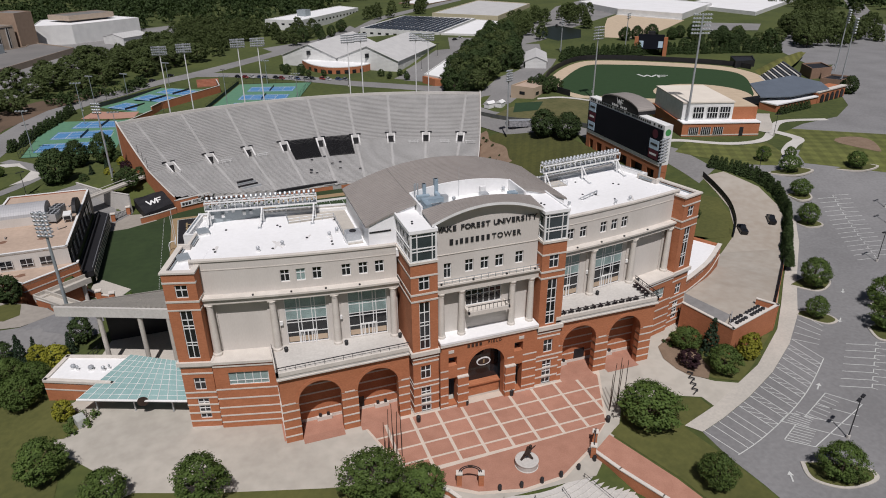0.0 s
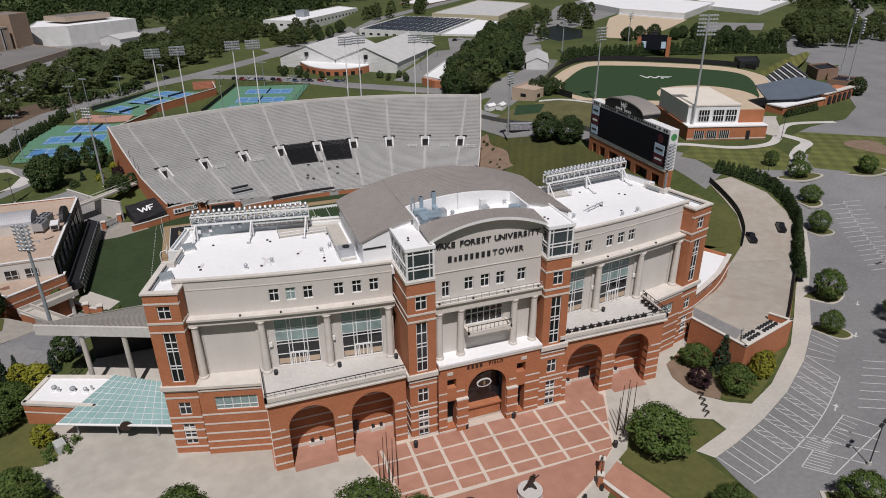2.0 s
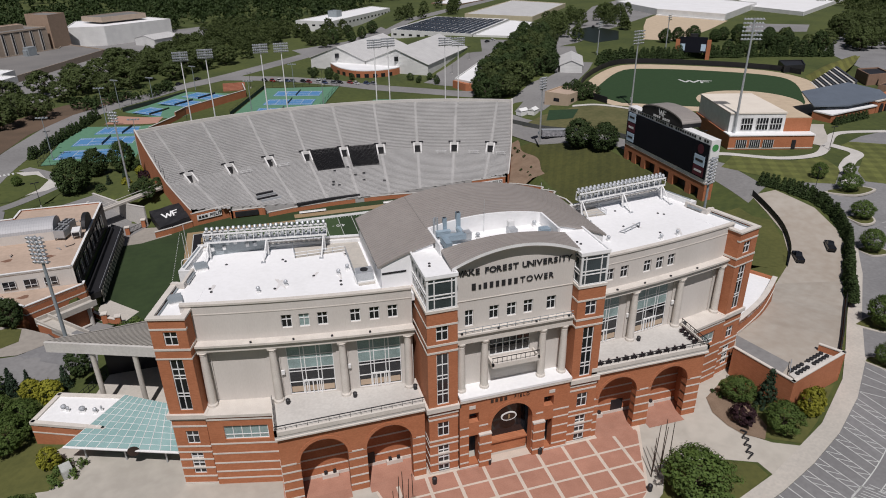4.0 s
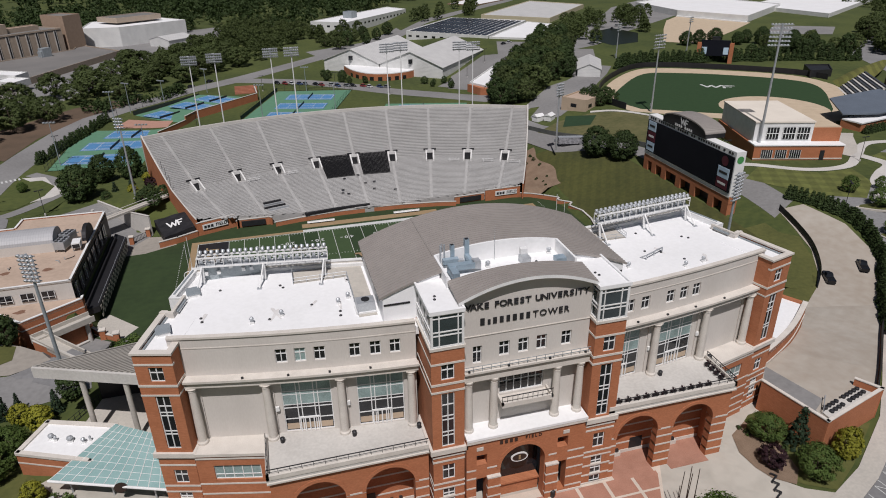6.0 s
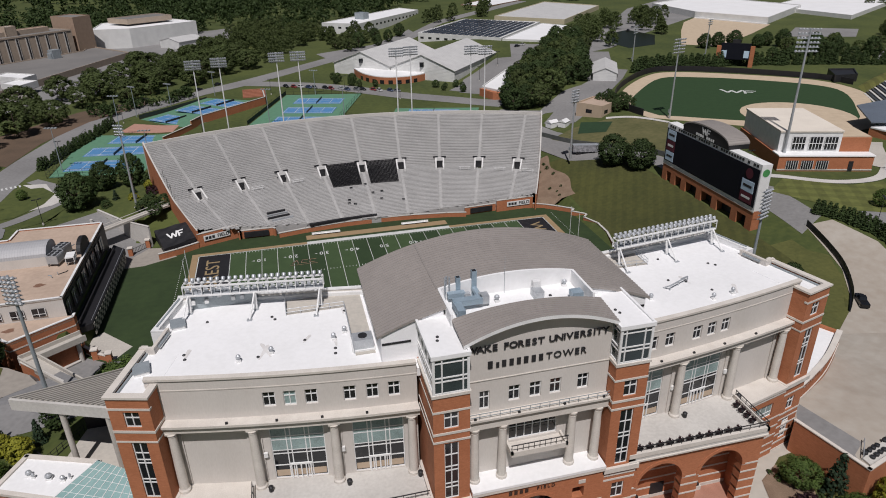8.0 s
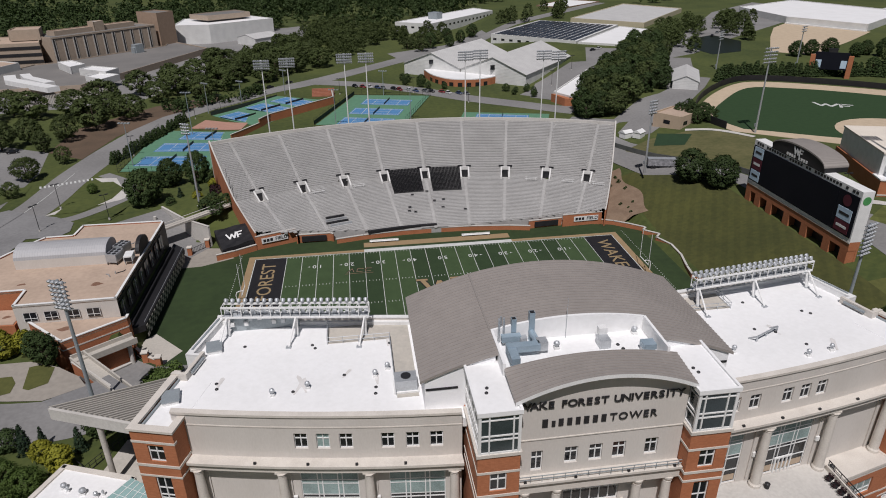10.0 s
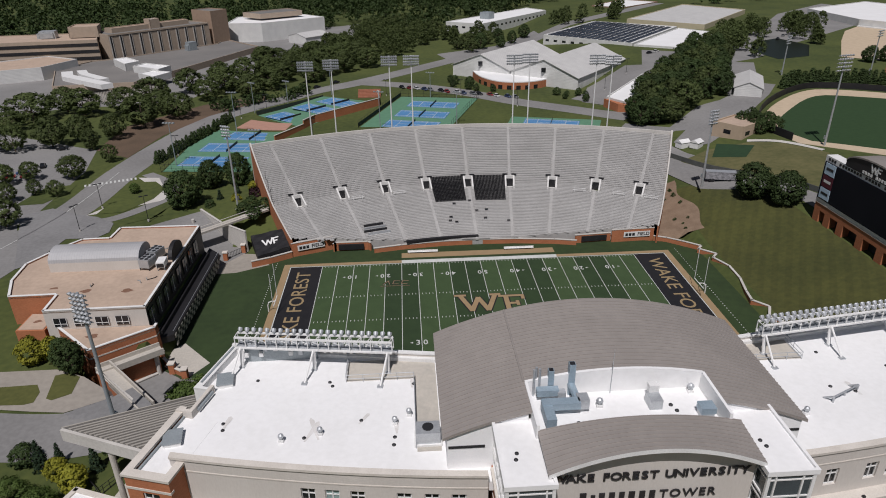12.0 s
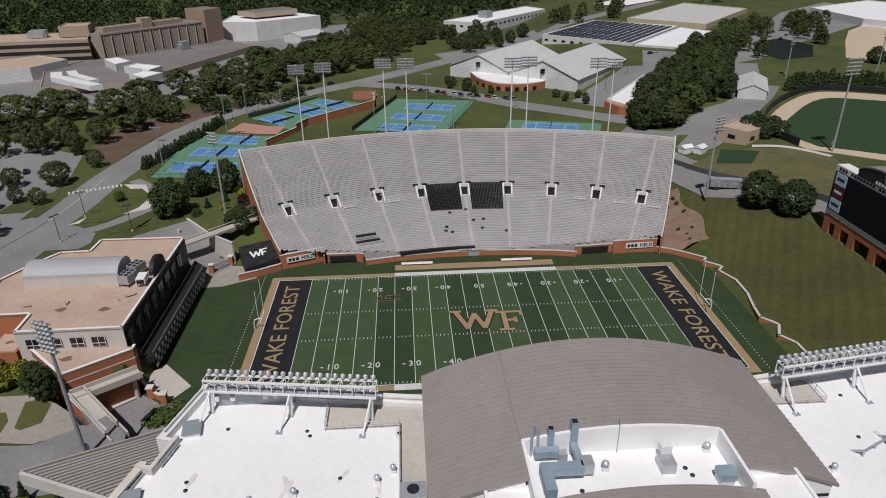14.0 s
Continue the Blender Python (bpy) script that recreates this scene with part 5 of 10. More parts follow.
for (y0, z0), (y1, z1) in zip(pts, pts[1:]):
    g.quad((SX - 0.3, y0, 28.9), (SX - 0.3, y1, 28.9), (SX - 0.3, y1, z1), (SX - 0.3, y0, z0))
    h.quad((SX - 0.5, y0, z0), (SX - 0.5, y1, z1), (SX + 6.5, y1, z1), (SX + 6.5, y0, z0))
    h.quad((SX - 0.5, y0, z0 - 0.4), (SX - 0.5, y1, z1 - 0.4), (SX - 0.5, y1, z1), (SX - 0.5, y0, z0))
    g.quad((SX + 6.4, y1, 28.9), (SX + 6.4, y0, 28.9), (SX + 6.4, y0, z0), (SX + 6.4, y1, z1))
for yy, zz in (pts[0], pts[-1]):
    g.quad((SX - 0.3, yy, 28.9), (SX + 6.4, yy, 28.9), (SX + 6.4, yy, zz), (SX - 0.3, yy, zz))
part("arched_head", g, BLACK, sb, "black arched head panel")
part("head_roof", h, ROOF_GREY, sb)
for w, pts_ in ((0.42, [(-1.8, 1.0), (-1.0, -0.9), (-0.4, 0.6), (0.2, -0.9), (0.9, 1.0)]), (0.42, [(0.8, -1.1), (0.8, 0.8)]), (0.35, [(0.8, 0.7), (2.2, 0.7)]), (0.35, [(0.8, -0.2), (1.8, -0.2)])):
    g = Geo()
    stroke(g, pts_, w, 0, 0.06)
    me = g.mesh("head_mark", WHITE)
    me.transform(Matrix.Translation((SX - 0.32, c0, 31.3)) @ Matrix(((0, 0, -1, 0), (-1, 0, 0, 0), (0, 1, 0, 0), (0, 0, 0, 1))))
    part("head_mark", me, WHITE, sb)
for i in range(9):
    if i == 4:
        continue
    part("letter_bar", Geo().box(SX - 0.36, SX - 0.3, c0 + 4.6 - i * 1.05 - 0.7, c0 + 4.6 - i * 1.05, 29.2, 29.95), WHITE, sb)
# brick arcade under the board
g = Geo()
g.box(SX + 0.1, SX + 3.0, SY0, SY1, 13.2, 15.6)
for yc in (SY0 + 1.4, SY0 + 8.0, -5.0, 3.0, 11.5, SY1 - 6.5, SY1 - 1.4):
    g.box(SX + 0.1, SX + 3.0, yc - 1.3, yc + 1.3, 4.0, 13.2)
g.box(SX + 0.3, SX + 2.8, SY0, SY1, 4.0, 8.6)
g.box(SX + 2.4, SX + 2.9, SY0, SY1, 8.6, 13.2)
part("brick_base", g, BRICK, sb, "red brick piers under the board")
g = Geo()
g.box(SX + 0.05, SX + 0.3, SY0, SY1, 8.6, 8.95)
g.box(SX - 0.05, SX + 0.1, SY0, SY1, 15.2, 15.6)
part("stone_sill", g, STONE, sb)
# Near-black sheet before the back wall paints the shade in the bays.
part("dark_bay", Geo().box(SX + 2.2, SX + 2.38, SY0 + 2, SY1 - 2, 8.6, 13.2), DARK, sb)

# ---------- trees ----------


def leaf_clump(g, c, r, n, size, rnd):
    """A tuft of small leaf sprays about a place, turned out of the crown."""
    out = Vector((c[0], c[1], 0)).normalized() * 0.5 if abs(c[0]) < 20 and abs(c[1]) < 20 else Vector((0, 0, 0))
    for _ in range(n):
        d = Vector((rnd.gauss(0, 1), rnd.gauss(0, 1), rnd.gauss(0, 0.8)))
        d = d.normalized() * r * rnd.uniform(0.35, 1.0)
        p = Vector(c) + d
        nrm = (d.normalized() * 0.8 + out + Vector((rnd.uniform(-0.45, 0.45), rnd.uniform(-0.45, 0.45), rnd.uniform(0.1, 0.7)))).normalized()
        q = nrm.to_track_quat("Z", "Y")
        a = rnd.uniform(0, 6.28)
        s = size * rnd.uniform(0.6, 1.25)
        u = q @ Vector((math.cos(a) * s, math.sin(a) * s, 0))
        v = q @ Vector((-math.sin(a) * s * 0.6, math.cos(a) * s * 0.6, 0))
        g.quad(p - u, p - v, p + u, p + v)


def broadleaf(seed, h=10.0, w=8.0, clumps=95, per=13, leaf=0.42, low=0.16):
    """Trunk, limbs and an uneven crown with gaps."""
    rnd = random.Random(seed)
    t, c = Geo(), Geo()
    t.tube((0, 0, -0.4), (0.1, 0, h * 0.3), 0.028 * h, 0.02 * h, 8)
    t.tube((0.1, 0, h * 0.3), (0.0, 0.1, h * 0.72), 0.02 * h, 0.008 * h, 6)
    for k in range(6):
        a = k * 1.05 + rnd.uniform(-0.3, 0.3)
        t.tube((0.05, 0, h * rnd.uniform(0.22, 0.42)), (math.cos(a) * w * 0.33, math.sin(a) * w * 0.33, h * rnd.uniform(0.5, 0.78)), 0.011 * h, 0.004 * h, 5)
    lobes = [(rnd.uniform(0, 6.28), rnd.uniform(0.75, 1.18)) for _ in range(7)]
    for k in range(clumps):
        a = rnd.uniform(0, 6.28)
        v = rnd.uniform(-1, 1)
        z = h * (low + (1 - low) * (0.5 + 0.47 * v))
        prof = math.sqrt(max(0.04, 1 - abs(v) ** 2.3)) * (1.0 if v < 0.1 else 1.0 - 0.25 * v)
        lobe = max(s * math.exp(-min(abs(a - b), 6.28 - abs(a - b)) ** 2 / 0.5) for b, s in lobes)
        r = w / 2 * prof * (0.72 + 0.3 * lobe) * rnd.uniform(0.55, 1.0) ** 0.5
        leaf_clump(c, (r * math.cos(a), r * math.sin(a), z), h * 0.085, per, leaf, rnd)
    return t.mesh("trunk", BARK), c


def conifer(seed, h=9.0, w=4.0, tiers=15, leaf=0.34):
    rnd = random.Random(seed)
    t, c = Geo(), Geo()
    t.tube((0, 0, -0.3), (0, 0, h * 0.95), 0.02 * h, 0.004 * h, 6)
    for i in range(tiers):
        f = i / tiers
        z, r = h * (0.05 + 0.95 * f), w / 2 * (1 - f) ** 0.85 + 0.1
        n = max(4, int(11 * (1 - f)) + 3)
        for k in range(n):
            a = 6.28 * k / n + rnd.uniform(-0.3, 0.3)
            rr = r * rnd.uniform(0.6, 1.0)
            leaf_clump(c, (rr * math.cos(a), rr * math.sin(a), z + rnd.uniform(-0.2, 0.2)), h * 0.05, 8, leaf, rnd)
    return t.mesh("trunk", BARK), c


def shrub(seed, h=1.6, w=2.0, clumps=16, leaf=0.22):
    rnd = random.Random(seed)
    c = Geo()
    for k in range(clumps):
        a, v = rnd.uniform(0, 6.28), rnd.random()
        r = w / 2 * math.sqrt(1 - v * v) * rnd.uniform(0.5, 1)
        leaf_clump(c, (r * math.cos(a), r * math.sin(a), h * (0.15 + 0.75 * v)), h * 0.24, 9, leaf, rnd)
    return c


TREES = {}


def tree_kind(key, builder, material, *args, **kw):
    t, c = builder(*args, **kw)
    TREES[key] = (t, c.mesh("crown", material))


for i in range(4):
    tree_kind("lot%d" % i, broadleaf, LEAF, 10 + i, 6.0, 5.4 + 0.3 * i, 230, 27, 0.155, 0.1)
    tree_kind("oak%d" % i, broadleaf, LEAF_MID, 20 + i, 12.0, 12.0 + i, 165, 18, 0.46, 0.14)
    tree_kind("dark%d" % i, broadleaf, LEAF_DARK, 30 + i, 10.0, 9.0, 150, 16, 0.4, 0.05)
for i in range(2):
    tree_kind("fir%d" % i, conifer, NEEDLE, 40 + i, 9.0, 4.2)
tree_kind("thuja0", conifer, LEAF_DARK, 44, 5.0, 2.0, 12, 0.24)
tree_kind("plum0", broadleaf, LEAF_RED, 50, 4.0, 4.0, 110, 15, 0.22, 0.1)
tree_kind("gold0", broadleaf, LEAF_YELLOW, 51, 4.4, 3.6, 150, 16, 0.2, 0.0)
tree_kind("dense0", broadleaf, LEAF_DARK, 52, 9.5, 9.0, 300, 22, 0.3, 0.0)
SHRUBS = {}
for i, m in enumerate((LEAF, LEAF_DARK, LEAF_YELLOW, LEAF_RED)):
    SHRUBS[i] = shrub(60 + i).mesh("shrub", m)


def put_tree(key, x, y, h, label, group="", z=None, name="tree", spread=1.0, rz=None):
    base = TREES[key]
    ref = max(v.co.z for v in base[1].vertices)
    ob = thing(name, label, "tree", group)
    k = h / ref
    ob.matrix_basis = Matrix.Translation((x, y, land(x, y) if z is None else z)) @ Matrix.Rotation(random.uniform(0, 6.28) if rz is None else rz, 4, "Z") @ Matrix.Diagonal((k * spread, k * spread, k, 1))
    part("trunk", base[0], None, ob)
    part("crown", base[1], None, ob)
    return ob


def put_shrub(i, x, y, s, label, group="shrubs", z=None):
    ob = tagged(new("shrub", SHRUBS[i]), label, "shrub", group)
    ob.matrix_basis = Matrix.Translation((x, y, land(x, y) - 0.1 if z is None else z)) @ Matrix.Rotation(random.uniform(0, 6.28), 4, "Z") @ Matrix.Diagonal((s, s, s, 1))
    return ob


def inside(p, poly):
    hit = False
    for (x0, y0), (x1, y1) in zip(poly, poly[1:] + poly[:1]):
        if (y0 > p[1]) != (y1 > p[1]) and p[0] < (x1 - x0) * (p[1] - y0) / (y1 - y0) + x0:
            hit = not hit
    return hit


def grove(poly, n, keys, h0, h1, label, group, seed, gap=5.0, spread=1.0):
    """Trees strewn over a plan outline, keeping a least distance."""
    rnd = random.Random(seed)
    xs, ys = [p[0] for p in poly], [p[1] for p in poly]
    placed, tries = [], 0
    while len(placed) < n and tries < n * 60:
        tries += 1
        p = (rnd.uniform(min(xs), max(xs)), rnd.uniform(min(ys), max(ys)))
        if inside(p, poly) and all((p[0] - q[0]) ** 2 + (p[1] - q[1]) ** 2 > gap * gap for q in placed):
            placed.append(p)
            put_tree(rnd.choice(keys), p[0], p[1], rnd.uniform(h0, h1), label, group, rz=rnd.uniform(0, 6.28), spread=spread * rnd.uniform(0.9, 1.15))


def woods(name, poly, n, h0, h1, seed, material, label, leaf=1.5, clumps=26, per=4):
    """Far woodland as one mass of crowns."""
    rnd = random.Random(seed)
    xs, ys = [p[0] for p in poly], [p[1] for p in poly]
    g, k = Geo(), 0
    while k < n:
        p = (rnd.uniform(min(xs), max(xs)), rnd.uniform(min(ys), max(ys)))
        if not inside(p, poly):
            continue
        k += 1
        h = rnd.uniform(h0, h1)
        w = h * rnd.uniform(0.35, 0.5)
        z = plain(*p)
        for _ in range(clumps):
            a, v = rnd.uniform(0, 6.28), rnd.random()
            r = w * math.sqrt(max(0.05, 1 - v * v)) * rnd.uniform(0.6, 1.0)
            leaf_clump(g, (p[0] + r * math.cos(a), p[1] + r * math.sin(a), z + h * (0.15 + 0.8 * v)), h * 0.1, per, leaf, rnd)
    return solo(name, g, material, label, "woods", kind="stuff")


OAKS = ["oak0", "oak1", "oak2", "oak3"]
DARKS = ["dark0", "dark1", "dark2", "dark3"]

# ---------- roads and open ground round the stadium ----------
lay("west_road", ribbon(spline([(-165, -60), (-140, 20), (-130, 60), (-128, 98), (-122, 140), (-112, 178), (-85, 214), (-50, 243), (-14, 282), (40, 345), (130, 452), (260, 600)]), 13.5), ASPHALT_OLD, 0.07, "grey asphalt road curving past the tennis courts", "road")
lay("north_road", ribbon(spline([(-46, 246), (-12, 231), (14, 211), (38, 187), (62, 168), (84, 150)]), 13), ASPHALT_OLD, 0.09, "grey asphalt road in front of the white hall", "road")
lay("stand_road", [(60, 111), (70, 88), (73, 71), (78, 56), (93.7, 50.3), (101.5, 36), (102, 25.6), (110, -6.2), (108, -30), (119, -24), (121, -2), (108, 38), (101, 64), (88, 92), (84, 112), (94, 120), (104, 117), (126, 137), (142, 165), (165, 190), (190, 245), (176, 250), (150, 200), (134, 157), (115, 148), (94, 126), (79, 140)], ASPHALT_OLD, 0.08, "asphalt service road behind the grandstand and screen", "road")
lay("west_car_park", [(-230, 20), (-145, 30), (-141, 60), (-143, 100), (-150, 128), (-215, 165), (-260, 120)], ASPHALT_OLD, 0.05, "shaded asphalt car park under trees", "car park")
lay("verge_pavement", [(-124, 55), (-119.5, 56.6), (-104, 66), (-100, 72), (-107.3, 80), (-112, 90), (-120, 91), (-116, 86), (-110, 80), (-109, 76), (-118, 66)], CONC_LIGHT, 0.1, "pale curved footpath on the verge", "pavement")
lay("south_west_road", ribbon(spline([(-150, -30), (-120, -45), (-96, -50), (-80, -50.5), (-70, -49)]), 12.5), ASPHALT_OLD, 0.09, "asphalt lane under the concourse", "road")
lay("hall_car_park", [(66, 190), (112, 246), (125, 226), (84, 172)], ASPHALT_OLD, 0.1, "asphalt car park beside the white hall", "car park")
lay("warehouse_yard", [(120, 240), (140, 300), (180, 280), (260, 380), (330, 480), (420, 560), (440, 470), (250, 310), (200, 260), (150, 232)], ASPHALT_OLD, 0.06, "asphalt yard between warehouses", "yard")
# Litter brown, with the shade of the crowns mixed into its colour.
lay("tree_bed", [(-150, 128), (-133, 116), (-129, 148), (-117, 182), (-94, 214), (-99, 226), (-126, 206), (-152, 165)], surf("shaded_leaf_litter", (0.135, 0.09, 0.06), (0.085, 0.06, 0.04), scale=0.08, rough=1.0), 0.09, "brown leaf litter darkened with tree shade beside the road", "bed")
lay("works_yard", [(-300, 150), (-200, 205), (-140, 215), (-110, 300), (-60, 430), (-60, 520), (-330, 520)], ASPHALT_OLD, 0.05, "works yard of old asphalt", "yard")
lay("sand_yard", [(251, 256), (270, 239), (330, 285), (378, 325), (348, 388), (321, 363), (290, 318)], SAND, 0.12, "pale sandy loading yard", "yard")
lay("hall_lot", [(81.0, 214.5), (113.7, 252.5), (136.2, 242.7), (122.8, 210.5), (101, 186), (82.1, 172.1), (70.0, 183.0)], ASPHALT_OLD, 0.13, "asphalt car park between the white hall and the grove", "car park")
lay("lodge_lot", [(88.1, 106.3), (108.5, 132.1), (119.3, 146.7), (128, 154), (163.7, 189.9), (171, 184), (156.7, 163), (140.8, 143), (124, 121), (116, 112), (99.7, 98.4), (91.3, 97.6)], ASPHALT_OLD, 0.13, "grey service lane beside the grove", "road")
lay("north_lot", [(300, 110), (460, 70), (600, 180), (420, 240), (330, 170)], ASPHALT, 0.1, "asphalt car park beyond the ball park", "car park")
lay("east_lot", [(180, 4), (181, -8), (200, -22), (330, -40), (520, 90), (463, 193), (356, 133), (286, 88), (256, 50), (235, 26), (213, 12), (190, 8)], ASPHALT, 0.07, "open asphalt lot beside the ball park", "car park")
lay("far_lot", [(383, 302), (342, 263), (387, 245), (421, 278)], ASPHALT_OLD, 0.12, "asphalt car park beside the white halls", "car park")
lay("far_road", ribbon(spline([(390, 118), (454, 184), (545, 280), (716, 449), (900, 640)]), 17), ASPHALT_OLD, 0.12, "straight grey road beyond the car park", "road")
lay("hall_north_lot", [(4, 339), (50, 369), (93, 438), (94, 396), (67, 362), (52, 322), (15, 296)], ASPHALT_OLD, 0.1, "asphalt car park behind the white hall", "car park")
lay("hill_walk", ribbon(spline([(118, 8), (126.4, 6.5), (141.5, -4.2), (157, -5), (170, 4), (185, 14), (205, 10)]), 3.2), CONC_LIGHT, 0.12, "pale footpath to the clubhouse", "pavement")
lay("hill_walk", ribbon(spline([(170, 3), (171, -8), (162, -14), (154, -20), (149, -27), (142, -33)]), 4.2), CONC_LIGHT, 0.13, "pale curving footpath down the lawn", "pavement")
lay("mown_lawn", [(180, 3.5), (195, -7), (208, -16), (235, -32), (262, -52), (232, -82), (200, -58), (174, -43), (152, -30), (156, -23), (165, -16), (173, -9), (173, 1)], MOWN, 0.11, "striped mown lawn beside the car park", "lawn")
lay("bullpen", [(188 + 6.5 * math.cos(0.4 * i) + 2 * math.sin(0.8 * i), -21 + 8.5 * math.sin(0.4 * i)) for i in range(16)], DIRT, 0.15, "bare brown earth oval in the mown lawn", "bed")
lay("club_court", [(172, 6), (178, 12), (186, 22), (190, 26), (183, 29), (174, 20), (164, 8), (166, 3)], CONC, 0.14, "pale concrete court between clubhouse and ball stand", "pavement")
lay("club_lawn", [(118, -4), (128, 3), (143, -8), (156, -8), (152, -20), (141, -29), (128, -24), (122, -14)], MOWN, 0.1, "mown lawn before the clubhouse", "lawn")
lay("grass_bank_walk", ribbon(spline([(131, 75), (122, 88), (112, 94)]), 2.5), CONC_LIGHT, 0.13, "narrow footpath by the ball park", "pavement")
lay("pond", [(224, 319), (253, 336), (258, 303), (234, 262), (210, 254), (208, 281)], surf("pond_water", (0.018, 0.022, 0.014), (0.012, 0.015, 0.01), rough=0.35, spec=0.15), 0.1, "dark still pond among trees", "pond")
g = Geo().strip([[(x, y, land(x, y) + 0.06) for x in [69 + 1.5 * i for i in range(20)]] for y in [-58 + 2 * i for i in range(60)]])
solo("grass_bank", g, OLIVE_BANK, "dull olive grass bank beside the field", "bank", kind="structure")
g = Geo().strip([[(x + 1.2 * math.sin(y * 0.31) * k, y, land(x + 1.2 * math.sin(y * 0.31) * k, y) + 0.12) for x, k in ((57, 0), (60, 0), (63, 0), (66, 0), (68, 0), (70, 0.6), (72, 1))] for y in [34 + 2 * i for i in range(17)]])
solo("dirt_bank", g, DIRT, "bare brown dirt bank with small shrubs", "bank", kind="structure")
rnd = random.Random(5)
for i in range(14):
    put_shrub(1, rnd.uniform(60.5, 70), rnd.uniform(36, 64), rnd.uniform(0.5, 0.9), "small dark round shrub on the dirt bank")
lay("dry_lawn", [(82, 84), (92, 66), (104, 50), (111, 36), (122, 44), (131, 72), (122, 86), (112, 92), (96, 92)], surf("dry_grass", (0.125, 0.115, 0.048), (0.075, 0.078, 0.028), scale=0.09, rough=0.95, fine=0.6), 0.1, "dry patchy lawn beside the ball park", "lawn")
lay("practice_green", [(101.2, 96.3), (111.9, 87.7), (104.1, 77.9), (94.1, 83.6)], surf("practice_turf", (0.02, 0.05, 0.02), rough=0.9), 0.16, "small dark green practice turf", "lawn")
rf = thing("road_fence", "grey screened fence along the service road", "fence")
FR = spline([(78, 94), (80.3, 89.5), (89.0, 70.9), (103.7, 51.1), (108.6, 38.1), (114, 25)], 3)
for a, b in zip(FR, FR[1:]):
    za, zb = plain(*a), plain(*b)
    part("fence_panel", Geo().prism([a, b, (b[0] + 0.15, b[1] + 0.1), (a[0] + 0.15, a[1] + 0.1)], [za - 0.2, zb - 0.2, zb - 0.2, za - 0.2], [za + 1.9, zb + 1.9, zb + 1.9, za + 1.9]), surf("fence_mesh", (0.10, 0.105, 0.10), (0.07, 0.075, 0.07), rough=0.8), rf)
for x, y, rz in ((89.1, 99.5, 20), (93.5, 97.0, 40)):
    ob = thing("storage_hut", "small white storage hut", "hut", "storage huts", at=(x, y, plain(x, y)), rz=rz)
    part("wall", Geo().box(-2.2, 2.2, -1.7, 1.7, 0, 2.3), WHITE, ob)
    part("roof", Geo().prism([(-2.4, -1.9), (2.4, -1.9), (2.4, 1.9), (-2.4, 1.9)], 2.3, 3.3, [(-2.4, -0.1), (2.4, -0.1), (2.4, 0.1), (-2.4, 0.1)]), WHITE, ob)
# road markings
cr = thing("crossing", "white zebra crossing on the road", "marking", kind="structure")
for i in range(13):
    t = i / 12
    x, y = -136.1 + 15.5 * t, 83.6 + 6.3 * t
    part("crossing_bar", Geo().box(-0.32, 0.32, -1.3, 1.3, 0, 0.01, pose(x, y, plain(x, y) + 0.14, 0, 0, 22)), LINE, cr)
lay("verge_road", ribbon(spline([(-126, 49), (-115, 51), (-106, 62), (-102, 72), (-107, 84), (-118, 95)]), 4.5), ASPHALT_OLD, 0.085, "narrow asphalt lane beside the verge", "road")
for pts in ([(-121, 56), (-113, 57), (-107, 68), (-106, 78), (-112, 86), (-119, 86)], [(-108, 47), (-102, 51), (-98, 64), (-101, 66), (-106, 56), (-110, 50)]):
    lay("verge_grass", pts, GRASS, 0.12, "small grass island by the road", "lawn")
lay("road_island", [(-152, 66), (-143, 67), (-139, 78), (-140, 86), (-150, 82)], GRASS, 0.12, "grass island at the car park mouth", "lawn")

g = Geo()
rd = spline([(-165, -60), (-140, 20), (-130, 60), (-128, 98)])
for a, b in zip(rd, rd[1:]):
    q = ribbon([(a[0] - 1.5, a[1]), (b[0] - 1.5, b[1])], 0.25)
    g.poly([(x, y, plain(x, y) + 0.16) for x, y in q])
solo("road_line", g, LINE, "long white lane line", "marking", kind="structure")

# ---------- tennis courts ----------


def court(cx, cy, rz, w=10.97, l=23.77):
    ob = thing("tennis_court", "blue hard tennis court with white lines and a dark net", "tennis court", "tennis courts", at=(cx, cy, plain(cx, cy) + 0.22), rz=rz)
    part("surface", Geo().box(-l / 2 - 0.6, l / 2 + 0.6, -w / 2 - 0.5, w / 2 + 0.5, -0.1, 0), BLUE_COURT, ob)
    g = Geo()
    for y in (-w / 2, -4.115, 4.115, w / 2):
        g.box(-l / 2, l / 2, y - 0.09, y + 0.09, 0, 0.02)
    for x in (-l / 2, -6.4, 6.4, l / 2):
        g.box(x - 0.09, x + 0.09, -w / 2, w / 2, 0, 0.021)
    g.box(-6.4, 6.4, -0.09, 0.09, 0, 0.022)
    part("line_marking", g, LINE, ob)
    n = part("net", Geo().box(-0.05, 0.05, -w / 2 - 0.9, w / 2 + 0.9, 0, 1.0), DARK, ob)
    for y in (-w / 2 - 0.9, w / 2 + 0.9):
        part("net_post", Geo().tube((0, y, 0), (0, y, 1.1), 0.06), DARK, n)


COURT_BLOCKS = [([(-113, 97), (-112, 156), (-74, 146), (-79, 93)], -8), ([(-93, 180), (-64, 212), (-38, 197), (-66, 149)], -40), ([(-41, 147), (-22, 206), (18, 197), (0, 143)], -17), ([(24, 138), (30, 158), (70, 147), (64, 130)], -17)]
for pts, a in COURT_BLOCKS:
    lay("court_apron", pts, GREEN_COURT, 0.12, "green painted court surround", "court surround")
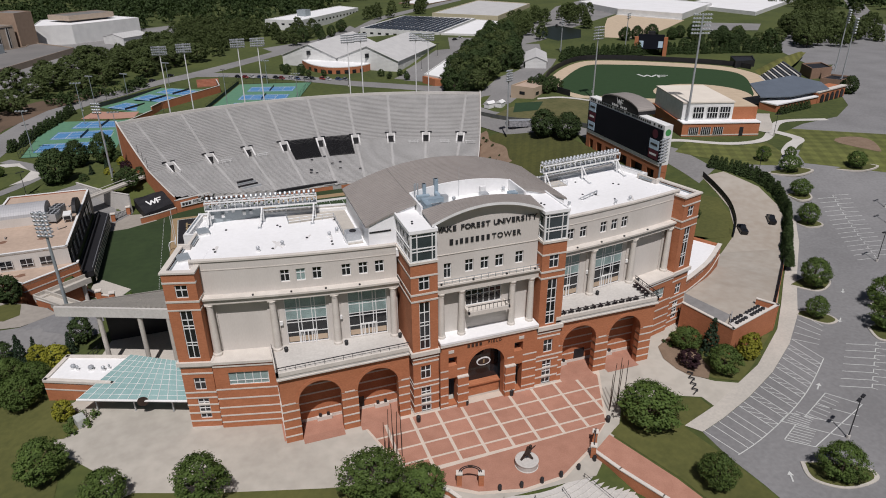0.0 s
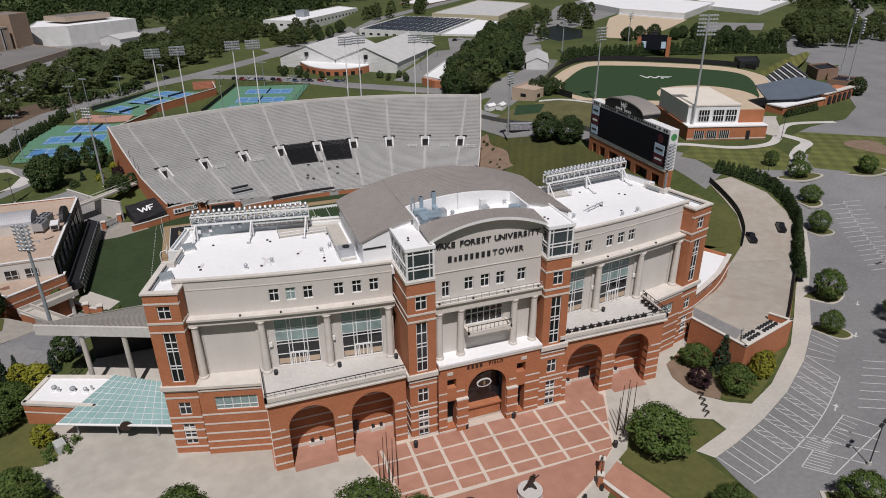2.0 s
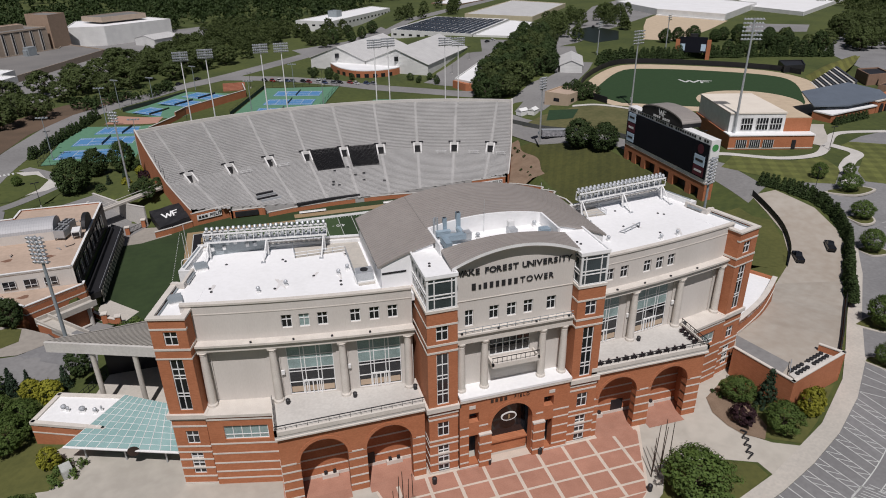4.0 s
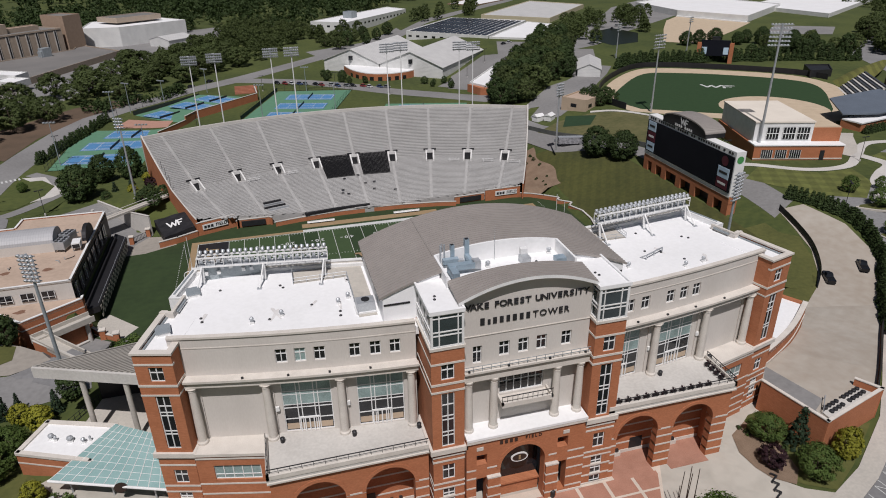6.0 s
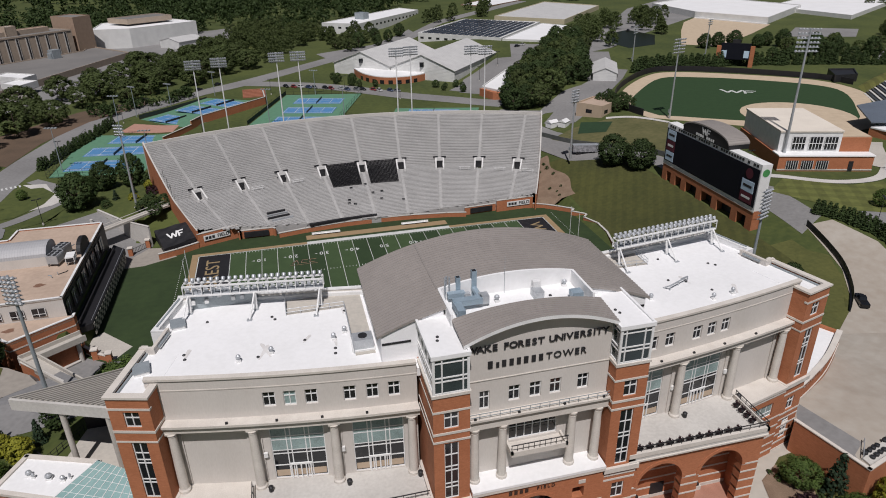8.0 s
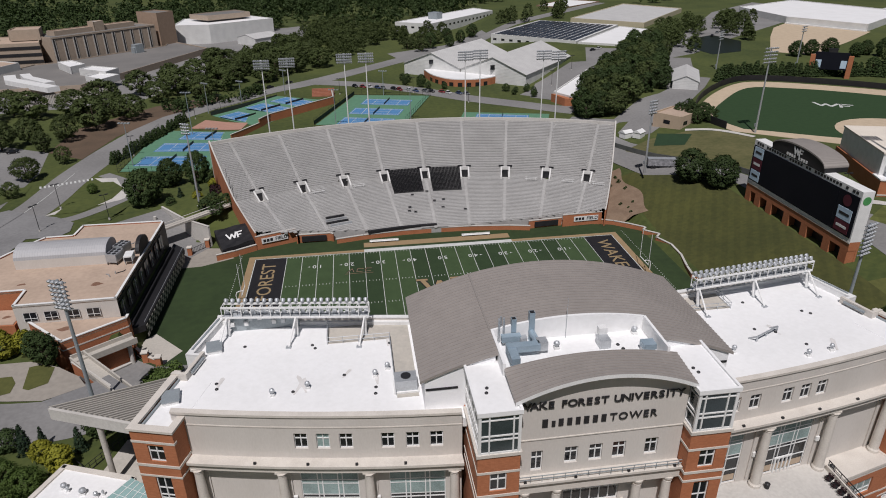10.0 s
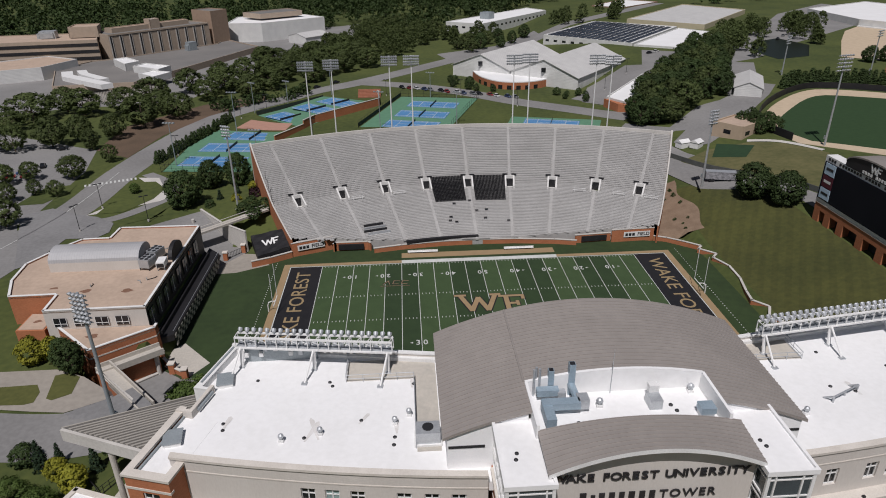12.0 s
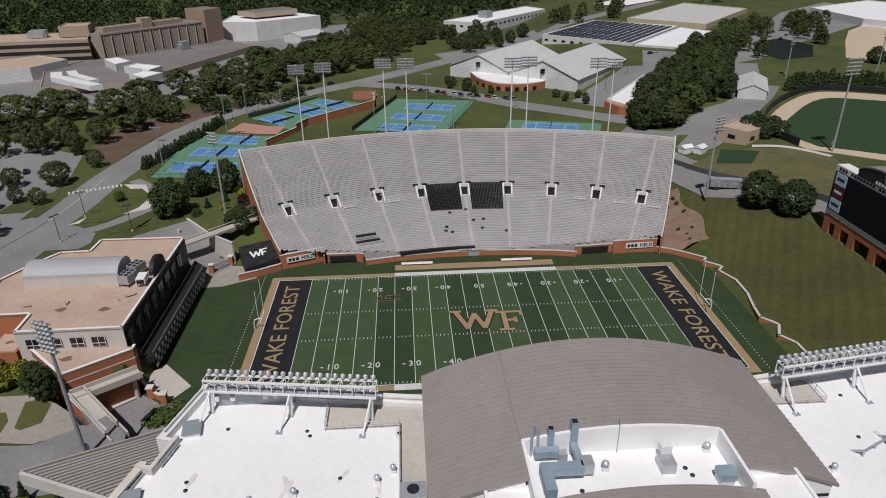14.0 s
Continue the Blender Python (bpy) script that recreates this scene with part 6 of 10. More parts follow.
for cx, cy, a in ((-96.5, 107.5, -8), (-93.5, 126, -8), (-87, 142, -13), (-75.5, 171, -42), (-64.5, 183.5, -42), (-53.5, 195.5, -42), (-5.8, 186, -17), (-12, 167, -17), (-17.5, 149, -17), (46, 144, -17)):
    court(cx, cy, a)
lay("pink_terrace", [(-98.9, 157), (-94.7, 171.8), (-72.9, 159.6), (-74.7, 148.5)], surf("pink_brick_paving", (0.42, 0.24, 0.18), (0.36, 0.2, 0.15), rough=0.9), 0.14, "pink paved terrace between the courts", "terrace")
wall_line("court_wall", [(-66, 148), (-62, 157), (-33, 188), (-34, 206)], 5, 11.2, BRICK, CONC_LIGHT, "brick wall with white coping beside the courts")
wall_line("court_wall", [(-76, 130), (-66, 148)], 5, 9.5, BRICK, CONC_LIGHT, "low brick wall with white coping")
g = Geo()
for i in range(6):
    g.box(-45, -33, 206 + 1.1 * i, 207.1 + 1.1 * i, 7, 8.2 + 0.5 * i, None)
solo("small_bleacher", g, surf("brick_steps", (0.36, 0.15, 0.09), rough=0.9), "small brick spectator bleacher", "bleacher")
# lamps and mesh fences round the courts


def court_lamp(x, y, h, rz):
    ob = thing("court_lamp", "slim grey court lamp with small lights on a crossarm", "court light", "court lamps", at=(x, y, plain(x, y)), rz=rz)
    part("pole", Geo().tube((0, 0, 0), (0, 0, h), 0.2, 0.11, 8), STEEL_DULL, ob)
    part("crossarm", Geo().box(-2.3, 2.3, -0.08, 0.08, h - 0.3, h - 0.14), STEEL_DULL, ob)
    for k in range(4):
        part("lamp_head", Geo().box(-2.2 + 1.25 * k, -1.5 + 1.25 * k, -0.5, 0.35, h - 0.14, h + 0.24), STEEL, ob)


for x, y, h, rz in ((-95.7, 146, 19, -10), (-95.6, 185.5, 15, -40), (-80.6, 197, 13, -40), (-109.9, 104, 17, -10), (-31.5, 141.6, 17, -17), (-6.5, 203, 13, -17), (-60, 216, 13, -40), (-76.5, 96, 15, -10), (3, 146, 15, -17)):
    court_lamp(x, y, h, rz)
MESH = surf("dark_mesh_screen", (0.035, 0.045, 0.04), (0.02, 0.028, 0.025), scale=0.5, rough=0.9)
for a, b, screen in (((-113.4, 96.5), (-112.4, 156.4), 0), ((-113.4, 96.5), (-79, 92.4), 0), ((-93.6, 180), (-64.2, 212.6), 1), ((-41.6, 146.6), (-22.2, 206.6), 1), ((-22.2, 206.6), (18.4, 197.6), 0), ((18.4, 197.6), (0.4, 142.6), 0)):
    ob = thing("court_fence", "tall dark mesh fence round the tennis courts", "fence", "court fences")
    n = int(math.dist(a, b) / 4)
    z = plain(*a)
    for i in range(n + 1):
        x, y = a[0] + (b[0] - a[0]) * i / n, a[1] + (b[1] - a[1]) * i / n
        part("post", Geo().tube((x, y, z), (x, y, z + 3.2), 0.06, 0.06, 5), DARK, ob)
    for h in (0.3, 1.7, 3.15):
        part("rail", Geo().tube((*a, z + h), (*b, z + h), 0.05, 0.05, 5), DARK, ob)
    if screen:
        part("wind_screen", Geo().prism([a, b, (b[0] + 0.05, b[1] - 0.04), (a[0] + 0.05, a[1] - 0.04)][::-1], z + 0.3, z + 2.2), MESH, ob)
# hedge along the road
rnd = random.Random(8)
for i in range(26):
    t = i / 25
    x, y = -118 + 14 * t, 108 + 62 * t
    put_tree("thuja0", x + rnd.uniform(-0.5, 0.5), y, rnd.uniform(4.0, 5.2), "clipped dark evergreen hedge plant by the courts", "court hedge", name="hedge_plant", spread=1.5)


# ---------- light masts ----------
def lamp_heads(ob, z, rows, cols, w, tilt, name="lamp_head", gap=1.1, face=-1):
    bar = STEEL
    for r in range(rows):
        zz = z - r * gap
        part("crossarm", Geo().box(-w / 2, w / 2, -0.1, 0.1, zz - 0.1, zz + 0.1), bar, ob)
        for c in range(cols):
            x = -w / 2 + w * (c + 0.5) / cols
            h = Geo().lathe([(0.14, 0), (0.34, 0.25), (0.42, 0.5), (0.40, 0.56)], (0, 0, 0), 8)
            me = h.mesh("lamp_head", STEEL)
            me.transform(Matrix.Translation((x, face * 0.15, zz + 0.35)) @ Matrix.Rotation(radians(90 + tilt) * (1 if face < 0 else -1), 4, "X"))
            part("lamp_head", me, None, ob)


def mast(x, y, z0, z1, rz, rows=3, cols=8, w=7.0, r=0.35, label="tall grey steel floodlight mast with rows of lamps", material=None, gap=1.3):
    ob = thing("floodlight_mast", label, "floodlight", "floodlight masts", at=(x, y, 0), rz=rz)
    part("pole", Geo().tube((0, 0, z0), (0, 0, z1 + 0.4), r, r * 0.55, 10), material or STEEL, ob)
    lamp_heads(ob, z1, rows, cols, w, 35, gap=gap)
    part("ladder_box", Geo().box(-0.4, 0.4, 0.3, 0.8, z0 + 3, z0 + 4.2), STEEL_DULL, ob)


for x, z in ((-55.1, 45.6), (-46.0, 46.1), (-25.3, 46.9), (-17.4, 46.9), (19.9, 46.3), (25.6, 46.6), (50.3, 45.6), (56.2, 45.2)):
    mast(x, 94.5, 7, z, 0, 4, 8, 5.8, 0.3, "white steel floodlight mast behind the grandstand", WHITE, 0.95)
mast(76.5, 52.0, 10, 35.0, 20, 5, 5, 3.4, 0.4, gap=1.0)
mast(-76.3, 58.0, 5.5, 33.0, -25, 4, 4, 3.4, 0.38, gap=1.0)
mast(-75.0, -49.0, 5, 33.9, -22, 7, 4, 3.3, 0.42, material=STEEL_DULL, gap=0.85)
mast(75.0, -51.0, 7, 34.5, 22, 8, 4, 3.3, 0.42, material=STEEL_DULL, gap=0.9)
mast(134.3, 80.1, 13, 46.0, 10, 5, 6, 6.0, 0.4)
mast(134.2, 11.6, 13, 58.0, 160, 6, 7, 7.0, 0.5)
mast(234.9, 204.4, 12, 36.0, 30, 3, 6, 5.0, 0.4)
mast(186.6, 207.2, 12, 34.0, 30, 4, 4, 4.0, 0.4)
mast(300, 92, 13, 46, 60, 6, 4, 4, 0.4)
mast(268, 60, 13, 46, 60, 6, 4, 4, 0.4)


def street_lamp(x, y, h=8.0, rz=0, twin=True, label="black twin-headed car park lamp"):
    ob = thing("street_lamp", label, "street lamp", "street lamps", at=(x, y, plain(x, y)), rz=rz)
    part("base", Geo().tube((0, 0, 0), (0, 0, 0.7), 0.3), CONC_LIGHT, ob)
    part("pole", Geo().tube((0, 0, 0.7), (0, 0, h), 0.1, 0.08), DARK, ob)
    for s in ((-1, 1) if twin else (1,)):
        part("head", Geo().box(min(s * 0.3, s * 1.3), max(s * 0.3, s * 1.3), -0.25, 0.25, h - 0.1, h + 0.12), DARK, ob)
        part("arm", Geo().box(min(0, s * 0.3), max(0, s * 0.3), -0.05, 0.05, h - 0.05, h + 0.05), DARK, ob)


for x, y, rz in ((54.4, -135.0, 20), (118, -87.6, 10), (128.5, -33.5, 60), (152, -62, 10), (143, -70, 10), (-121.1, 61.2, 30), (-102.0, 48.6, 30), (-120.3, 42.3, 60), (-113, 117, 10), (-100, 175, 0), (-90, 188, 0), (-60, 132, 0), (88, 205, 0), (108, 232, 0), (-30, 210, 0), (10, 206, 0), (36, 178, 0), (120, 10, 0), (165, -2, 0)):
    street_lamp(x, y, 8.5, rz)

# ---------- far buildings ----------
HALL_WHITE = ribbed("white_sheet_wall", (0.68, 0.68, 0.66), (0.58, 0.58, 0.57), "z", 0.8, rough=0.7, dark=0.96)
SHED_ROOF = ribbed("pale_grey_sheet_roof", (0.56, 0.555, 0.54), (0.48, 0.475, 0.465), "x", 1.2, rough=0.6, dark=0.93)
CREAM = surf("cream_sheet", (0.52, 0.46, 0.32), (0.46, 0.41, 0.29), rough=0.8)
PANEL_TAN = surf("tan_precast", (0.40, 0.325, 0.255), (0.34, 0.275, 0.215), rough=0.9)
BROWN_BRICK = surf("brown_brick", (0.26, 0.165, 0.115), (0.21, 0.13, 0.09), rough=0.9)
SOLAR = surf("solar_panel", (0.02, 0.022, 0.035), (0.03, 0.033, 0.045), rough=0.25)
GREY_ROOF = surf("grey_felt_roof", (0.20, 0.19, 0.18), (0.15, 0.145, 0.14), scale=0.05, rough=0.95)


def block(name, pts, z1, wall, roof, label, category="building", z0=4.0, lip=0.6, windows=0):
    """A flat-roofed building on a plan outline, with a parapet."""
    if sum(a[0] * b[1] - b[0] * a[1] for a, b in zip(pts, pts[1:] + pts[:1])) < 0:
        pts = pts[::-1]
    ob = thing(name, label, category)
    c = (sum(p[0] for p in pts) / len(pts), sum(p[1] for p in pts) / len(pts))
    for a, b in zip(pts, pts[1:] + pts[:1]):
        d = Vector((b[0] - a[0], b[1] - a[1]))
        n = Vector((-d.y, d.x)).normalized() * 0.5
        q = [a, b, (b[0] + n.x, b[1] + n.y), (a[0] + n.x, a[1] + n.y)]
        part("wall", Geo().prism(q, z0, z1 + lip), wall, ob)
        if windows and d.length > 12:
            k = int(d.length / 7)
            u = d.normalized()
            for i in range(k):
                m = Vector(a) + d * (i + 0.5) / k
                w = [(m - u * 1.5 - n * 0.1), (m + u * 1.5 - n * 0.1), (m + u * 1.5 + n * 0.2), (m - u * 1.5 + n * 0.2)]
                part("window", Geo().prism([tuple(v) for v in w], z1 - windows, z1 - windows + 1.6), GLASS_DARK, ob)
    inner = [(p[0] + (c[0] - p[0]) * 0.012, p[1] + (c[1] - p[1]) * 0.012) for p in pts]
    part("roof", Geo().prism(inner, z1 - 0.4, z1), roof, ob)
    return ob


def gable(name, f0, f1, depth, eave, apex, label, z0=5.0, wall=None, roof=None):
    """A long shed: front from f0 to f1, running back."""
    wall, roof = wall or HALL_WHITE, roof or SHED_ROOF
    ob = thing(name, label, "building")
    f0, f1 = Vector(f0), Vector(f1)
    d = (f1 - f0).normalized()
    b = Vector((-d.y, d.x)) * depth
    m = (f0 + f1) / 2
    for o in (Vector((0, 0)), b):
        pts = [(f0 + o, z0), (f1 + o, z0), (f1 + o, eave), (m + o, apex), (f0 + o, eave)]
        part("gable_wall", Geo().poly([(p.x, p.y, z) for p, z in pts]), wall, ob)
    for e in (f0, f1):
        part("side_wall", Geo().quad((e.x, e.y, z0), (e.x + b.x, e.y + b.y, z0), (e.x + b.x, e.y + b.y, eave), (e.x, e.y, eave)), wall, ob)
    for e, s in ((f0, -1), (f1, 1)):
        o = e + d * s * 0.6
        z = eave - 0.25
        part("roof_slope", Geo().prism([(o.x - b.x * 0.01, o.y - b.y * 0.01), (m.x - b.x * 0.01, m.y - b.y * 0.01), (m.x + b.x * 1.01, m.y + b.y * 1.01), (o.x + b.x * 1.01, o.y + b.y * 1.01)], [z, apex, apex, z], [z + 0.25, apex + 0.25, apex + 0.25, z + 0.25]), roof, ob)
    return ob


wh = gable("white_house", (138.5, 162.5), (149.6, 157.0), 33, 17.6, 20.2, "white gabled store building with small windows")
for i in range(6):
    p = Vector((149.9, 156.9)) + Vector((14.4, 29.6)) * ((i + 0.5) / 6)
    part("window", Geo().box(-0.1, 0.15, -0.9, 0.9, 15, 16.6, pose(p.x, p.y, 0, 0, 0, -26)), GLASS_DARK, wh)
hall = gable("sports_hall", (10.0, 262), (41.0, 237), 64, 14.0, 21.5, "white gabled sports hall with grey roof")
part("gable_window", Geo().box(24.0, 26.6, 248.6, 249.0, 15.0, 17.6), GLASS_DARK, hall)
hall2 = gable("sports_hall", (41.5, 236.5), (74.5, 210.5), 70, 14.0, 22.0, "white gabled sports hall with long side wall")
part("gable_window", Geo().box(56.5, 59.0, 222.5, 223.0, 15.2, 17.8), GLASS_DARK, hall2)
ent = thing("hall_entrance", "curved brick and glass entrance wing with white roof", "building")
g, h = Geo(), Geo()
cv = spline([(21, 251), (24, 233), (32, 219.5), (44, 215.5), (56, 219), (64, 228)], 5)
for a, b in zip(cv, cv[1:]):
    g.prism([a, b, (b[0] * 0.98 + 0.8, b[1] + 0.4), (a[0] * 0.98 + 0.8, a[1] + 0.4)], 6, 11.4)
part("curved_wall", g, BRICK, ent)
part("roof", Geo().prism(cv + [(60, 236), (40, 246)], 11.4, 11.9), ROOF_WHITE, ent)
for i in range(4, 20, 2):
    a, b = cv[i], cv[i + 1]
    part("window", Geo().prism([(a[0], a[1] - 0.15), (b[0], b[1] - 0.15), (b[0], b[1] + 0.2), (a[0], a[1] + 0.2)], 7.6, 9.8), GLASS_DARK, ent)
annexe = block("annexe", [(79, 172), (86, 157.5), (122, 203), (132, 233), (122, 236)], 12.0, HALL_WHITE, ROOF_WHITE, "low white annexe with a curved brick front")
g = Geo().prism([(78, 172), (81.5, 160), (86.2, 156.8), (92, 163), (90, 166)], 6, 11.6)
part("curved_front", g, BRICK, annexe, "curved brick end of the annexe")
solar = block("solar_warehouse", [(86.7, 366.8), (145.4, 441.1), (201.4, 395.8), (138.7, 316.2)], 15, HALL_WHITE, ROOF_WHITE, "white warehouse with dark solar panels on the roof", windows=4.0)
A, U, V = Vector((138.7, 316.2)), Vector((-52, 50.6)), Vector((62.7, 79.6))
for i in range(13):
    for j in range(4):
        p = A + U * (0.04 + 0.073 * i) + V * (0.03 + 0.235 * j)
        q = [p, p + U * 0.052, p + U * 0.052 + V * 0.215, p + V * 0.215]
        part("solar_panel", Geo().prism([tuple(v) for v in q][::-1], 15.2, 15.5), SOLAR, solar)
block("white_warehouse", [(139.5, 315.2), (201, 392), (223, 357.6), (174, 292.3)], 14.4, HALL_WHITE, ROOF_WHITE, "long white warehouse with pale roof")
block("cream_warehouse", [(172.6, 435), (265, 544.3), (301.3, 485.6), (220.2, 387)], 17, CREAM, SHED_ROOF, "cream warehouse with loading docks")
for i in range(4):
    x, y = 232 + 20 * i, 402 + 24 * i
    block("loading_dock", [(x, y - 6), (x + 7, y - 13), (x + 12, y - 6), (x + 5, y + 1)], 12, HALL_WHITE, ROOF_WHITE, "small white loading dock")
block("white_works", [(18, 451), (106.5, 551.5), (120.8, 523.5), (47.4, 431.4)], 16, HALL_WHITE, ROOF_WHITE, "long white works building with flat white roof", windows=4.0)
block("roof_plant", [(50, 472), (56, 479), (63, 472), (57, 465)], 21, STEEL_DULL, STEEL_DULL, "grey plant block on a works roof", z0=15.9)
block("brick_works", [(181, 580), (232, 640), (262, 606), (205, 553)], 14, BROWN_BRICK, ROOF_WHITE, "long brick works building with white roof")
block("brick_lodge", [(103.3, 106.1), (110.5, 95.6), (123, 104), (116, 115)], 16.5, BEIGE, GRAVEL_ROOF, "small tan lodge with dark arched doors", windows=3.4)
dock = block("loading_hall", [(347, 387), (376, 327), (470, 400), (440, 520), (352, 470)], 18.5, HALL_WHITE, ROOF_WHITE, "huge white hall with dock doors", z0=7)
for i in range(8):
    p = Vector((352, 376)) + Vector((23, -47)) * (i / 8)
    q = [p, p + Vector((2.0, -4.1)), p + Vector((1.4, -4.4)), p + Vector((-0.6, -0.3))]
    part("dock_door", Geo().prism([tuple(v) for v in q], 8, 13), DARK, dock)
part("dock_canopy", Geo().prism([(347.0, 386.5), (345, 385), (374.2, 325), (376, 326.6)], 13.4, 14.4), WHITE, dock)
block("loading_hall", [(462, 329), (634, 444), (600, 520), (450, 420), (455, 378)], 16.5, HALL_WHITE, ROOF_WHITE, "huge white hall with flat white roof", z0=7)
# works complex to the west
slot = block("precast_works", [(-224, 341), (-171, 402), (-190, 418), (-243, 357)], 25, PANEL_TAN, GREY_ROOF, "tall tan precast works building with dark vertical slots", z0=5)
a, b = Vector((-224, 341)), Vector((-171, 402))
d = (b - a).normalized()
n = Vector((d.y, -d.x))
for i in range(11):
    p = a + (b - a) * ((i + 0.15) / 11)
    for off, w, m, o in ((0.0, 1.0, DARK, 0.25), (-0.75, 0.6, CONC_LIGHT, 0.3), (1.05, 0.4, CONC_LIGHT, 0.3)):
        q = [p + d * off, p + d * (off + w), p + d * (off + w) + n * o, p + d * off + n * o]
        part("slot" if m is DARK else "slot_edge", Geo().prism([tuple(v) for v in q][::-1], 7, 24.0), m, slot)
q = [a + d * 1.0, b - d * 1.0, b - d * 1.0 + n * 0.2, a + d * 1.0 + n * 0.2]
part("slot_head", Geo().prism([tuple(v) for v in q][::-1], 24.0, 24.5), DARK, slot)
block("roof_house", [(-226, 354), (-186, 402), (-192, 408), (-233, 359)], 27.6, PANEL_TAN, GRAVEL_ROOF, "long rooftop plant house", z0=24.5)
block("roof_house", [(-206, 375), (-201, 381), (-206, 386), (-212, 380)], 31, PANEL_TAN, ROOF_WHITE, "small rooftop plant house", z0=24.5)
block("brown_tower", [(-169, 404), (-160, 419), (-178, 433), (-188, 420)], 33, surf("tan_brown_brick", (0.36, 0.26, 0.19), (0.30, 0.215, 0.155), rough=0.9), GREY_ROOF, "brown brick stair tower")
block("white_plant", [(-165, 432), (-136, 430), (-88, 466), (-122, 505), (-166, 478)], 20.5, HALL_WHITE, ROOF_WHITE, "white windowless works building")
block("white_plant_upper", [(-140, 450), (-108, 474), (-124, 496), (-158, 466)], 25.5, PANEL_TAN, GREY_ROOF, "flat-roofed upper works storey", z0=22)
gable("white_house", (-114, 424), (-98, 409), 26, 11.5, 14.0, "small white gabled works shed")
bd = block("banded_works", [(-318, 322), (-229, 334), (-244, 372), (-330, 362)], 23, PANEL_TAN, GRAVEL_ROOF, "long tan building with dark window bands")
a, b = Vector((-318, 322)), Vector((-229, 334))
d = (b - a).normalized()
n = Vector((d.y, -d.x))
for z in (10.5, 15, 19.4):
    q = [a, b, b + n * 0.25, a + n * 0.25]
    part("window_band", Geo().prism([tuple(v) for v in q][::-1], z, z + 2.0), DARK, bd)
block("roof_house", [(-252, 345), (-233, 348), (-238, 366), (-255, 364)], 30, PANEL_TAN, GRAVEL_ROOF, "brown rooftop plant house", z0=23.5)
g = Geo().box(-5, 5, -4, 4, 0, 5).box(-7, -5.5, -3, 3, 0, 3.5).box(-4, 4, -5, -4.2, 0.5, 4)
solo("roof_chiller", g, STEEL, "grey rooftop chiller unit", "chiller").matrix_basis = pose(-268, 350, 23, 0, 0, 10)
block("low_works", [(-245, 300), (-222, 246), (-178, 252), (-160, 300), (-130, 380), (-166, 424), (-166, 400), (-222, 337), (-234, 330)], 9.5, PANEL_TAN, GREY_ROOF, "sprawling low works roofs")
block("white_parapet_works", [(-285, 268), (-246, 286), (-236, 314), (-262, 330), (-300, 300)], 13.5, HALL_WHITE, GRAVEL_ROOF, "low works building with a white parapet")
for pts, z in (([(-212, 312), (-205, 317), (-191, 301), (-197, 291)], 13.5), ([(-190, 286), (-186, 296), (-166, 284), (-170, 272)], 13), ([(-180, 266), (-175, 276), (-161, 268), (-167, 254)], 12)):
    block("works_hut", pts, z, HALL_WHITE, ROOF_WHITE, "small white flat-roofed works hut", z0=9.0)
for pts in ([(-231, 279), (-224, 264), (-190, 236), (-185, 240), (-219, 268), (-225, 281)], [(-223, 282), (-216, 270), (-197, 251), (-193, 255), (-212, 273), (-218, 284)]):
    g = Geo().prism(pts, 9.4, 12.2)
    solo("roof_duct", g, WHITE, "long white duct housing on the works roof", "duct", "roof ducts")
g = Geo().box(-3.2, 3.2, -2.5, 2.5, 0, 6).box(-4.4, -3.2, -2, 2, 0, 4)
solo("roof_chiller", g, STEEL_DULL, "grey cooling unit on the low roof", "chiller").matrix_basis = pose(-178, 372, 9.5, 0, 0, 50)
sc = thing("screen_fence", "pale slatted screen fence below the works", "fence")
for i in range(60):
    t = i / 59
    x, y = -196 + 38 * t, 212 + 22 * t
    part("slat", Geo().box(x - 0.22, x + 0.22, y - 0.1, y + 0.1, 6, 11.5), CONC, sc)

# ---------- the ball park ----------
bp = thing("ball_park_field", "dark green ball field with pale clay edge", "field", kind="structure")
ZB = 13.6
TRACK = spline([(127, 84), (126, 109), (145, 139), (174, 166), (193, 169), (222, 152), (249, 127), (251, 100), (238, 80), (216, 55), (196, 42), (160, 58)], 4)
part("clay_track", Geo().prism(TRACK[::-1], ZB - 3.5, ZB + 0.02), SAND, bp, "pale clay warning track")
INNER = spline([(133, 86), (131, 107), (148.5, 131), (176, 156.5), (196, 152), (217, 139), (239, 118), (241, 100), (222, 72), (200, 52), (165, 66), (140, 82)], 4)
part("outfield", Geo().prism(INNER[::-1], ZB - 0.1, ZB + 0.08), surf("ball_turf", (0.024, 0.055, 0.017), (0.018, 0.044, 0.013), rough=0.9), bp, "dark green outfield turf")
INF = [(189 + 23 * math.cos(a), 69 + 23 * math.sin(a)) for a in [2 * math.pi * i / 28 for i in range(28)]]
part("infield", Geo().prism(INF, ZB, ZB + 0.12), SAND, bp, "pale clay infield")
g = Geo()
for pts, w in (([(-7, 3), (-4, -3), (-2, 1.5), (0, -3), (3, 3)], 1.3), ([(4, -3.5), (4, 3)], 1.3), ([(4, 2.6), (9, 2.6)], 1.1), ([(4, -0.4), (7.5, -0.4)], 1.1)):
    stroke(g, pts, w, 0, 0.03)
me = g.mesh("mown_mark", LINE)
me.transform(Matrix.Translation((193, 116, ZB + 0.09)) @ Matrix.Rotation(radians(-32), 4, "Z"))
part("mown_mark", me, None, bp)
fence = thing("outfield_fence", "dark padded outfield fence", "fence")
FP = spline([(126.5, 88), (125.4, 111), (144.5, 142), (174, 169.5), (194, 172.5), (224, 155), (252, 129), (258, 112)], 3)
